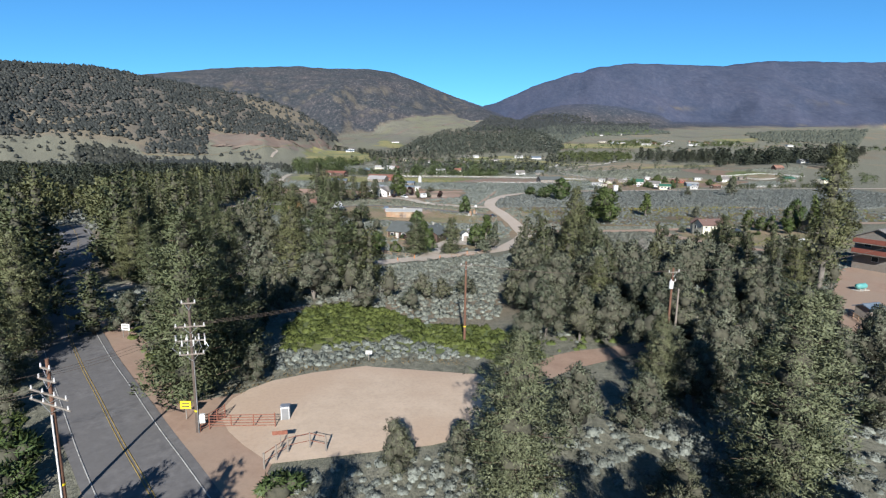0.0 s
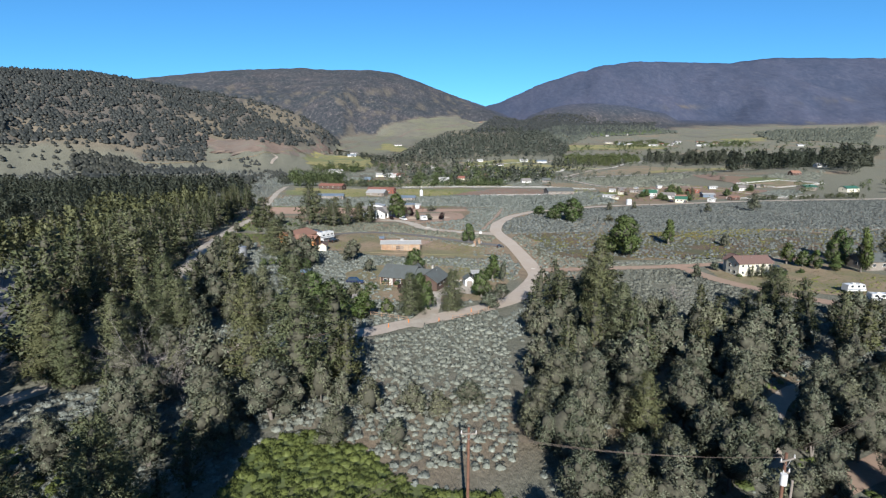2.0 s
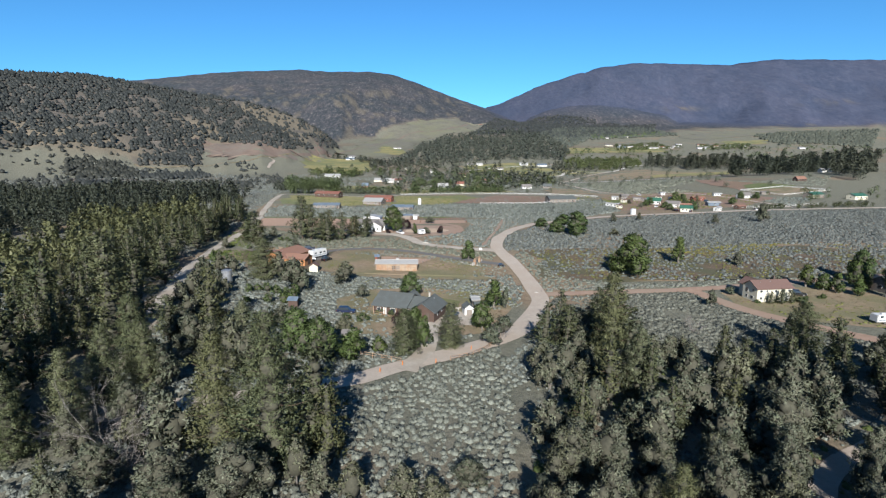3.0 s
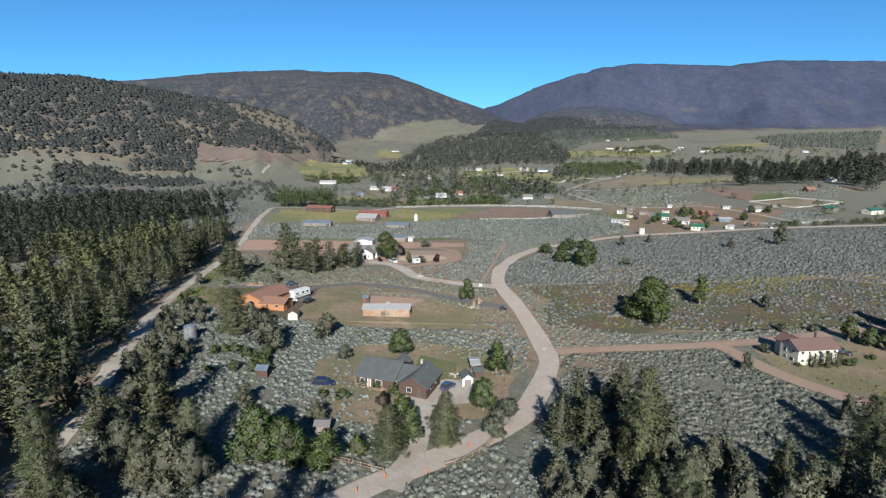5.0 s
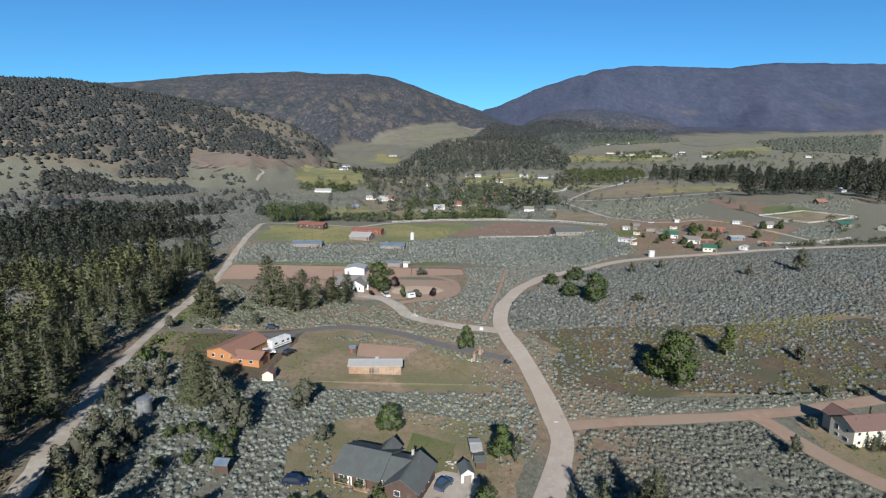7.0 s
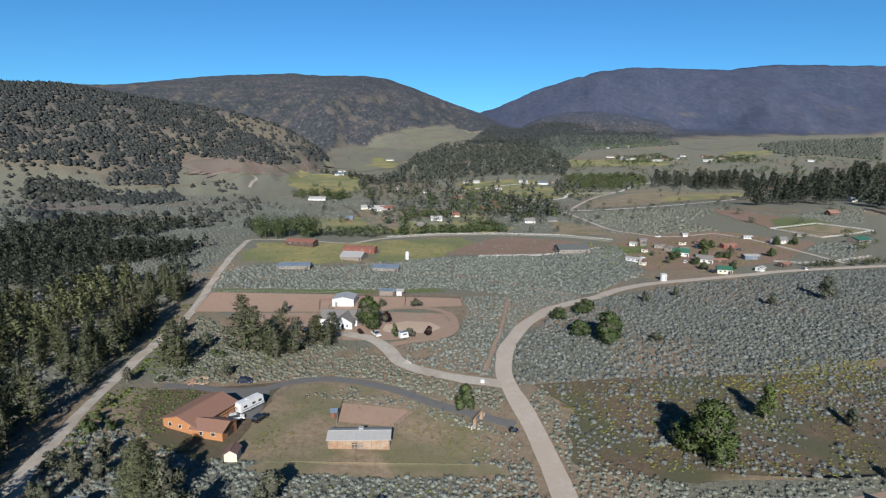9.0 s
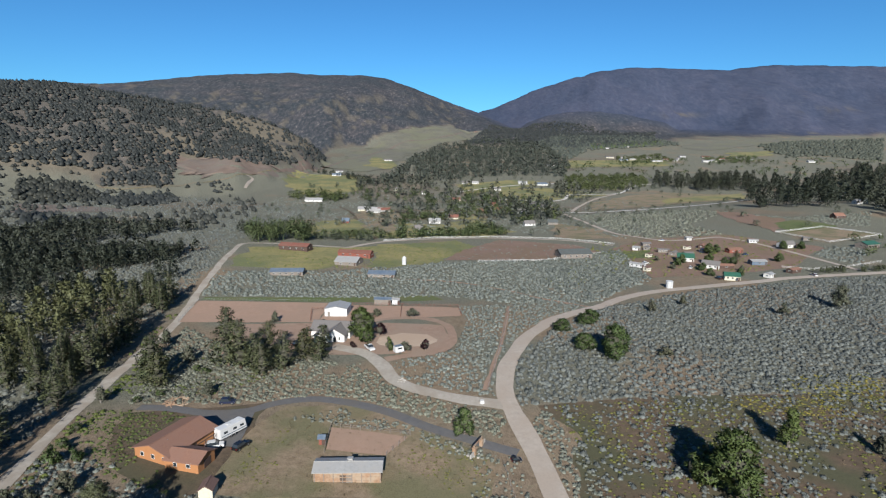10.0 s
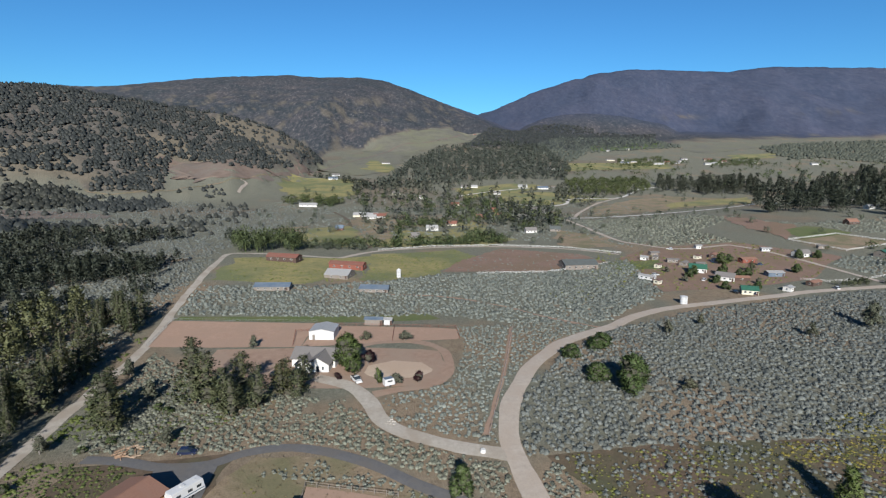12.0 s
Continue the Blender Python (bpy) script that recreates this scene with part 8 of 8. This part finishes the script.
wood("hamlet_trees", [(-40, 600), (-60, 760), (40, 860), (130, 820), (140, 700), (80, 610)], 17.0, LEAFY, 3.5, 8, "far_leaf", "green shade trees among far houses", 1.0, 0.4, 0.42)
wood("hamlet_pines", [(-60, 600), (-90, 800), (40, 900), (160, 860), (150, 690), (80, 600)], 22.0, PINE_TINY, 7, 14, "hazed_pine", "dark pines among far houses", None, 0.3)
wood("valley_pines", [(-120, 900), (-150, 1100), (100, 1120), (330, 1000), (240, 880), (120, 850)], 24.0, PINE_TINY, 9, 18, "hazed_pine", "scattered dark pines in the valley", None, 0.3, 0.36)
wood("pinyon_wood", [(-581, 876), (-550, 895), (-502, 892), (-467, 876), (-449, 842), (-479, 812), (-527, 804)], 6.5, ROUND, 4, 8, "hill_tree", "dark pinyons at the foot of a hill", 1.2, 0.1, 0.25)
wood("hamlet_trees", [(-32, 565), (-30, 700), (20, 712), (66, 690), (56, 562), (8, 545)], 10.0, LEAFY, 4, 11, "far_leaf", "green shade trees among far houses", 0.9, 0.35, 0.44)
wood("hamlet_trees", [(52, 645), (78, 925), (120, 930), (175, 840), (134, 668), (93, 630)], 18.0, LEAFY, 4, 10, "far_leaf", "green shade trees among far houses", 0.95, 0.35, 0.42)
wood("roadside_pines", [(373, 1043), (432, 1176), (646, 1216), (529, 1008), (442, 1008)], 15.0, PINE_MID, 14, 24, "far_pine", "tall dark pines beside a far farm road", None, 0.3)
wood("lane_trees", [(-92, 536), (-88, 548), (-48, 560), (-42, 546)], 5.0, LEAFY, 5, 8, "far_leaf", "row of round green trees along a pasture", 0.85)
wood("hamlet_trees", [(-190, 860), (-120, 1010), (60, 1010), (180, 880), (60, 830), (-60, 800)], 24.0, LEAFY, 5, 11, "far_leaf", "green shade trees among far houses", 1.0, 0.3)
wood("pasture_trees", [(-215, 885), (-190, 925), (-120, 905), (-125, 865)], 11.0, LEAFY, 7, 13, "far_leaf", "dark green clump in a pasture", 1.2)
wood("shade_clump", [(-142, 508), (-140, 545), (-98, 552), (-92, 520), (-112, 510)], 7.5, BROAD, 9, 18, "far_leaf", "tall clump of shade trees beside a lane", 0.8)
wood("hedge_trees", [(230, 432), (232, 440), (330, 462), (340, 452)], 4.0, LEAFY, 3, 5, "pine", "dark clipped hedge beside a road", 0.9)
wood("hamlet_trees", [(150, 430), (150, 510), (230, 560), (280, 520), (225, 460)], 11.0, LEAFY, 3, 7.5, "far_leaf", "green trees among trailers", 0.9, 0.45)
wood("far_garden_trees", [(280, 500), (300, 560), (420, 560), (480, 500), (380, 460)], 20.0, LEAFY, 4, 8, "far_leaf", "garden trees among far houses", 1.0, 0.4)

wood("valley_trees", [(-190, 560), (-230, 1000), (-60, 1400), (260, 1200), (480, 1000), (420, 640), (300, 540), (100, 570)], 26.0, LEAFY, 3, 8, "olive", "scattered grey-green trees in pastures", 1.0, 0.45, 0.40)
wood("valley_trees", [(260, 1200), (330, 1500), (1000, 1700), (1300, 1500), (700, 1150), (440, 1060)], 26.0, CROWNS, 5, 10, "far_leaf", "scattered green trees in far pastures", 1.1, 0.4, 0.42)

wood("garden_trees", [(256, 1192), (416, 1237), (393, 1094), (302, 1002), (218, 1012)], 9.0, LEAFY, 5, 11, "far_leaf", "green shade trees along a far farm lane", 0.9, 0.2)
wood("garden_trees", [(29, 956), (106, 960), (81, 706), (32, 682), (10, 781)], 12.0, LEAFY, 5, 11, "far_leaf", "dark green garden trees round far houses", 0.9, 0.35)
wood("garden_trees", [(76, 910), (149, 866), (136, 707), (107, 653), (67, 684)], 13.0, PINE_TINY, 6, 12, "far_pine", "narrow dark garden trees round far houses", None, 0.3)
wood("garden_trees", [(494, 1618), (653, 1706), (627, 1534), (456, 1459)], 10.0, LEAFY, 5, 9, "far_leaf", "green trees among far white houses", 1.0, 0.3)
wood("garden_trees", [(752, 1640), (926, 1696), (850, 1539), (692, 1489)], 10.0, LEAFY, 5, 9, "far_leaf", "green trees among far white houses", 1.0, 0.3)
wood("garden_trees", [(523, 2007), (817, 2160), (805, 2032), (499, 1855)], 12.0, ROUND, 5, 9, "far_leaf", "far green trees on a flat", 1.0, 0.3)
wood("far_pine_belt", [(306, 1987), (510, 2390), (879, 2377), (867, 2038), (604, 1901), (471, 1819), (344, 1539)], 13.0, ROUND, 5, 10, "hazed_pine", "grey-green far woodland on a flat", 1.1, 0.1, 0.22)
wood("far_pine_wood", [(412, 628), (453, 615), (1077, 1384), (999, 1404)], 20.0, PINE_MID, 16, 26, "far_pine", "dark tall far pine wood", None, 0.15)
wood("pasture_row", [(-258, 1258), (-174, 1201), (-109, 1119), (-112, 1058), (-178, 1163), (-254, 1243)], 9.0, PINE_TINY, 6, 11, "far_pine", "row of dark trees along a far pasture", None, 0.2)
wood("pinyon_wood", [(-474, 882), (-382, 911), (-337, 836), (-345, 759), (-424, 803)], 8.0, ROUND, 4, 7, "hill_tree", "dark pinyons on a sage flat", 1.2, 0.1, 0.25)
wood("pinyon_wood", [(-439, 692), (-362, 697), (-330, 664), (-302, 610), (-360, 592)], 8.0, ROUND, 4, 8, "hill_tree", "dark pinyons on a sage flat", 1.2, 0.1, 0.3)
wood("pinyon_wood", [(-388, 978), (-314, 966), (-302, 932), (-341, 909)], 10.0, ROUND, 3, 6, "hill_tree", "dark pinyons below a bare slope", 1.2, 0.2, 0.3)

# sagebrush
sage_rng = np.random.RandomState(33)
SAGE = [bush_proto(sage_rng, 2, 30, 0.115) for _ in range(9)]
SAGE_NEAR = [bush_proto(sage_rng, 3, 110, 0.085) for _ in range(6)]
TUFTS = [gather([sprays(sage_rng, sage_rng.uniform(-0.4, 0.4, (6, 3)) * np.array([1, 1, 0]), np.tile([0, 0, 1.0], (6, 1)), 1, 0.5, 0.2)]) for _ in range(6)]
SAGE_LOW = [bush_proto(sage_rng, 1, 14, 0.15) for _ in range(8)]


def brush(name, poly, spacing, lo, hi, protos, material, label, dense=0.0, flat=0.75, clear=True, patch=13.0):
    x, y = scatter(sage_rng, poly, spacing, 0.85)
    ok = free_of_roads(x, y, 0.2)
    if clear:
        for p in CLEAR:
            ok &= ~in_poly(x, y, p)
    if dense:
        ok &= fbm(x / patch + 3, y / patch, 4) + 0.12 * sage_rng.rand(len(x)) > dense + 0.02
    x, y = x[ok], y[ok]
    s = lo * 0.8 + (hi * 1.1 - lo * 0.8) * sage_rng.uniform(0, 1, len(x)) ** 1.3
    return stuff(name, x, y, protos, s, M[material], label, "sagebrush", sage_rng, s * flat * sage_rng.uniform(0.7, 1.2, len(x)))


brush("sagebrush", [(-60, 120), (-68, 165), (-82, 215), (-86, 236), (-40, 222), (24, 224), (26, 205), (20, 188), (0, 150), (-12, 140), (-30, 131)], 1.25, 1.0, 1.7, SAGE, "sage", "grey-green sagebrush on dry ground", 0.29)
brush("sagebrush", [(-44, 100), (-56, 118), (-30, 125), (-10, 134), (4, 148), (14, 160), (12, 120), (8, 84), (-4, 84), (-20, 92)], 1.15, 0.9, 1.7, SAGE, "sage", "grey-green sagebrush on dry ground", 0.24)
brush("sagebrush", [(30, 178), (32, 200), (80, 204), (82, 190), (100, 162), (150, 158), (60, 146), (47, 148), (42, 168)], 1.15, 1.0, 1.7, SAGE, "sage_dark", "dense grey sagebrush field", 0.28)
brush("sagebrush", [(30, 205), (27, 250), (34, 262), (40, 225), (60, 214), (120, 220), (230, 240), (230, 236), (80, 208)], 1.3, 0.9, 1.6, SAGE, "sage", "grey sagebrush beside a dirt road", 0.36)
brush("sagebrush", [(26, 262), (30, 293), (50, 325), (80, 357), (130, 388), (230, 424), (330, 440), (330, 360), (230, 290), (150, 284), (96, 268)], 1.75, 1.5, 2.3, SAGE_LOW, "sage_dark", "wide grey sagebrush flat", 0.22)
brush("sagebrush", [(22, 266), (28, 300), (46, 330), (74, 360), (60, 378), (36, 360), (12, 358), (16, 335), (12, 310), (2, 296), (-12, 292), (-6, 276)], 1.5, 1.1, 1.9, SAGE_LOW, "sage", "grey-green sagebrush between a road and a ranch", 0.26)
brush("sagebrush", [(-82, 262), (-92, 300), (-98, 330), (-60, 298), (-20, 290), (-12, 278), (4, 268), (22, 258), (20, 246), (-22, 267), (-60, 262)], 1.25, 1.0, 1.8, SAGE, "sage", "grey-green sagebrush between drives", 0.31)
brush("sagebrush", [(-110, 374), (-120, 420), (-60, 425), (10, 460), (70, 470), (125, 430), (80, 366), (40, 362), (8, 376), (-40, 372)], 2.1, 1.7, 2.8, SAGE_LOW, "sage", "grey-green sagebrush behind an arena", 0.26)
brush("sagebrush", [(75, 368), (125, 415), (140, 510), (120, 500), (70, 470), (60, 400)], 2.2, 1.8, 2.9, SAGE_LOW, "sage", "grey sagebrush flat", 0.34)
brush("sagebrush", [(40, 222), (36, 262), (96, 268), (230, 270), (226, 232), (120, 222), (90, 217)], 1.6, 0.7, 1.7, SAGE_LOW, "sage_dark", "scattered sagebrush in a dry meadow", 0.43, clear=False, patch=9.0)
brush("meadow_weeds", [(40, 222), (36, 262), (96, 268), (230, 270), (226, 232), (120, 222), (90, 217)], 1.5, 0.6, 1.3, SAGE_LOW, "weed", "green weeds in a dry meadow", 0.465, 0.45, clear=False, patch=8.0)
brush("understory", EAST_WOOD, 1.7, 0.7, 1.6, SAGE, "sage", "grey brush under pinyons", 0.42, patch=10.0)
brush("understory", EAST_WOOD, 2.2, 0.7, 1.8, SAGE, "greenweed", "green brush under pinyons", 0.52, 0.8, patch=14.0)
brush("sagebrush", [(-30, 62), (-44, 84), (-46, 100), (-26, 92), (-4, 84), (6, 76), (4, 66), (-10, 74), (-20, 66)], 1.1, 0.8, 1.4, SAGE_NEAR, "sage", "silvery sagebrush below a dirt lot", 0.33)
brush("sagebrush", [(-20, 62), (-9, 66), (2, 66), (2, 70), (-11, 76), (-20, 68)], 0.95, 0.8, 1.35, SAGE_NEAR, "sage", "silvery sagebrush along a dirt lot", 0.2)
brush("sagebrush", [(-15, 36), (-14.5, 43), (-4, 45.5), (4, 48), (8, 47), (8, 26), (0, 26)], 1.05, 0.7, 1.3, SAGE_NEAR, "sage", "silvery sagebrush beside a dirt lot", 0.28)
brush("sagebrush", [(-36, 30), (-46, 50), (-58, 70), (-70, 86), (-90, 80), (-70, 40), (-40, 20)], 1.3, 0.9, 1.5, SAGE_NEAR, "sage", "grey sagebrush beside a paved road", 0.26)
brush("roadside_weeds", [(-27, 30), (-30, 44), (-42, 58), (-56, 76), (-72, 98), (-84, 96), (-60, 60), (-42, 36)], 1.5, 0.7, 1.6, SAGE_NEAR, "greenweed", "green weeds beside a paved road", 0.40, 0.7, patch=10.0)
brush("roadside_weeds", [(-28, 58), (-40, 72), (-52, 88), (-50, 96), (-36, 88), (-24, 70)], 1.3, 0.7, 1.5, SAGE_NEAR, "greenweed", "green weeds beside a paved road", 0.38, 0.7, patch=8.0)
brush("understory", [(8, 44), (14, 62), (30, 70), (46, 76), (52, 62), (40, 46), (24, 40)], 1.3, 0.7, 1.6, SAGE_NEAR, "sage", "grey brush under pines", 0.47, patch=8.0)
brush("sagebrush", [(-70, 130), (-90, 215), (-106, 300), (-118, 372), (-128, 430), (-140, 500), (-190, 480), (-200, 330), (-150, 200), (-100, 120)], 2.2, 1.4, 2.3, SAGE_LOW, "sage_dark", "grey sagebrush between pines", 0.36)
brush("sagebrush", [(-125, 400), (-150, 560), (-420, 640), (-420, 470), (-200, 400)], 3.4, 1.4, 2.6, SAGE_LOW, "sage_dark", "grey sagebrush slope", 0.34)
brush("sagebrush", [(170, 565), (160, 720), (290, 762), (330, 720), (250, 640), (255, 585)], 4.2, 2.8, 4.4, SAGE_LOW, "sage", "far grey sagebrush field", 0.26)
brush("sagebrush", [(-140, 560), (-150, 760), (-330, 900), (-560, 900), (-560, 620), (-420, 600)], 5.0, 1.6, 3.0, SAGE_LOW, "sage_dark", "far grey sagebrush slope", 0.34)
brush("meadow_weeds", [(-20, 68), (-23, 79), (-23, 86), (-21, 91), (-15, 92), (-9, 88), (-3, 80), (8, 79), (12, 74), (11, 67), (6, 65), (1, 69), (-7, 74), (-13, 71)], 0.85, 0.8, 1.6, SAGE_NEAR, "greenweed", "tall lush green weeds", 0.16, 0.7, clear=False)
brush("yellow_weeds", [(85, 263), (121, 284), (155, 286), (128, 254), (106, 256), (93, 259)], 1.2, 0.6, 1.3, SAGE_LOW, "goldweed", "yellow flowering weeds", 0.42, 0.45, clear=False, patch=16.0)
brush("yellow_weeds", [(96, 262), (108, 280), (155, 288), (220, 284), (215, 258), (140, 262)], 1.6, 0.6, 1.3, SAGE_LOW, "weed", "green and yellow weeds at the edge of a meadow", 0.46, 0.45, clear=False, patch=12.0)
brush("sagebrush", [(96, 262), (108, 282), (155, 290), (222, 286), (217, 258), (140, 260)], 1.7, 0.9, 1.8, SAGE_LOW, "sage_dark", "grey sagebrush at the edge of a meadow", 0.40, clear=False, patch=10.0)
brush("verge_weeds", [(-30, 212), (-10, 216), (20, 214), (22, 190), (12, 186), (4, 200), (-20, 205)], 1.5, 0.5, 1.1, SAGE_LOW, "weed", "dry weeds behind a house", 0.42, 0.4, clear=False)

brush("grass_tufts", [(-46, 222), (-44, 248), (-38, 262), (-20, 262), (18, 236), (15, 224)], 1.0, 0.3, 0.7, TUFTS, "straw", "dry grass tufts on trampled ground", 0.40, 0.6, clear=False, patch=9.0)
brush("grass_tufts", [(-27, 178), (-20, 162), (-8, 160), (12, 166), (20, 188), (20, 200), (-4, 208), (-22, 202), (-30, 190)], 0.9, 0.3, 0.7, TUFTS, "straw", "dry grass tufts in a yard", 0.42, 0.6, clear=False, patch=9.0)
brush("grass_tufts", [(-74, 238), (-80, 256), (-66, 256), (-62, 232), (-50, 220), (-66, 228)], 0.9, 0.3, 0.8, TUFTS, "weed", "green and dry weeds round a house", 0.36, 0.6, clear=False, patch=9.0)
brush("grass_tufts", [(38, 222), (34, 262), (75, 268), (100, 268), (160, 276), (220, 262), (200, 228), (90, 217)], 1.5, 0.4, 1.0, TUFTS, "straw", "dry grass tufts in a meadow", 0.36, 0.5, clear=False, patch=11.0)
brush("grass_tufts", [(-100, 262), (-90, 300), (-40, 300), (-44, 262)], 1.5, 0.4, 0.9, TUFTS, "weed", "green weeds between pines", 0.44, 0.5, clear=True, patch=14.0)
brush("grass_tufts", [(84, 186), (86, 205), (128, 210), (140, 180), (110, 168)], 1.1, 0.3, 0.7, TUFTS, "straw", "dry grass tufts in front of a house", 0.42, 0.5, clear=False, patch=9.0)

brush("yard_weeds", [(-82, 236), (-88, 258), (-62, 257), (-60, 232), (-50, 220), (-66, 226)], 1.1, 0.5, 1.3, SAGE_LOW, "greenweed", "dark green weeds round an orange house", 0.36, 0.5, clear=False, patch=9.0)
brush("sagebrush", [(14, 148), (21, 163), (27, 176), (32, 190), (38, 176), (37, 160), (31, 144), (20, 130), (12, 134)], 1.15, 0.8, 1.6, SAGE, "sage", "grey sagebrush between a dirt road and pines", 0.26)
brush("sagebrush", [(-66, 88), (-60, 104), (-44, 106), (-36, 96), (-44, 84)], 1.15, 0.7, 1.5, SAGE_NEAR, "sage", "grey sagebrush beside a road junction", 0.32)
brush("sagebrush", [(334, 682), (360, 655), (444, 659), (390, 593), (371, 605), (361, 642)], 3.2, 2.0, 3.2, SAGE_LOW, "sage", "far grey sagebrush beside a wood", 0.28)
brush("sagebrush", [(278, 527), (328, 518), (278, 458), (272, 486)], 3.0, 2.0, 3.0, SAGE_LOW, "sage", "far grey-green brush behind corrals", 0.28)
brush("meadow_weeds", [(132, 555), (147, 492), (122, 444), (66, 389), (61, 417), (104, 474)], 3.4, 1.2, 2.6, SAGE_LOW, "weed", "far green weeds beside a paddock", 0.40, 0.5, clear=False)
brush("meadow_weeds", [(-42, 224), (-40, 244), (-34, 250), (-32, 226)], 1.0, 0.4, 0.9, SAGE_LOW, "weed", "green weeds beside a stable", 0.42, 0.4, clear=False, patch=7.0)
brush("meadow_weeds", [(-4, 224), (-6, 238), (2, 246), (16, 236), (14, 224)], 1.1, 0.4, 0.9, SAGE_LOW, "weed", "green weeds on a dry meadow", 0.46, 0.4, clear=False, patch=9.0)
brush("drive_brush", [(-36, 254), (-22, 260), (0, 250), (18, 238), (8, 238), (-4, 247), (-24, 252)], 1.2, 0.8, 1.6, SAGE, "sage", "grey sagebrush below a paved drive", 0.34, clear=False, patch=8.0)
brush("pine_weeds", [(-96, 268), (-92, 300), (-62, 300), (-44, 286), (-60, 268)], 1.3, 0.5, 1.4, SAGE_LOW, "greenweed", "green weeds between pines", 0.40, 0.5, clear=False, patch=11.0)
brush("roadside_weeds", [(-84, 215), (-100, 285), (-112, 345), (-106, 345), (-94, 290), (-78, 225)], 1.5, 0.8, 1.8, SAGE_LOW, "greenweed", "green weeds beside a dirt road", 0.44, 0.7, clear=False, patch=9.0)
brush("yard_brush", [(-30, 178), (-22, 160), (-12, 160), (-14, 176), (-20, 186), (-24, 200), (-30, 192)], 1.5, 0.7, 1.5, SAGE_LOW, "sage", "grey brush in a dry yard", 0.40, clear=False, patch=7.0)
brush("yard_brush", [(84, 186), (86, 196), (104, 190), (128, 196), (140, 180), (110, 168)], 1.8, 0.6, 1.3, SAGE_LOW, "weed", "low weeds in front of a cream house", 0.46, 0.5, clear=False, patch=7.0)
brush("yard_brush", [(10, 224), (12, 240), (22, 238), (24, 222)], 1.6, 0.7, 1.4, SAGE_LOW, "sage", "grey brush beside a dirt road", 0.34, clear=False, patch=7.0)
brush("yard_brush", [(-20, 205), (-4, 210), (22, 206), (24, 190), (14, 186), (4, 200)], 1.6, 0.7, 1.4, SAGE_LOW, "sage", "grey brush behind a house", 0.38, clear=False, patch=7.0)
brush("pasture_weeds", [(-117, 432), (-127, 490), (-60, 500), (-36, 515), (20, 545), (34, 520), (4, 462), (-40, 440), (-70, 428)], 3.0, 0.8, 2.0, SAGE_LOW, "weed", "green weeds in a yellow pasture", 0.42, 0.4, clear=False, patch=18.0)
brush("field_shrubs", [(8, 468), (20, 500), (54, 552), (112, 530), (122, 500), (74, 472)], 6.0, 0.8, 1.8, SAGE_LOW, "sage", "low shrubs in a tilled field", 0.42, 0.7, clear=False, patch=20.0)
brush("valley_brush", [(-190, 560), (-230, 900), (-100, 1000), (240, 980), (330, 780), (160, 560), (60, 590), (-100, 560)], 6.0, 1.4, 3.2, SAGE_LOW, "sage", "grey brush between far pastures", 0.44, 0.6, clear=False, patch=40.0)
brush("hamlet_brush", [(128, 424), (138, 515), (172, 558), (255, 580), (300, 520), (230, 455), (170, 430)], 4.0, 0.9, 2.2, SAGE_LOW, "weed", "weeds between trailers", 0.44, 0.6, clear=False, patch=16.0)
brush("grass_tufts", [(-21, 52), (-20.5, 58), (-16, 61.5), (-8, 64.8), (2, 64.6), (3, 66), (-9, 67), (-18, 63), (-23, 58)], 0.7, 0.3, 0.8, TUFTS, "straw", "dry grass tufts at the edge of a turnout", 0.30, 0.6, clear=False, patch=5.0)
brush("meadow_bushes", [(40, 222), (36, 262), (96, 268), (230, 270), (226, 232), (120, 222), (90, 217)], 4.5, 1.4, 2.6, SAGE, "sage_dark", "larger grey sage bushes in a dry meadow", 0.46, 0.7, clear=False, patch=14.0)
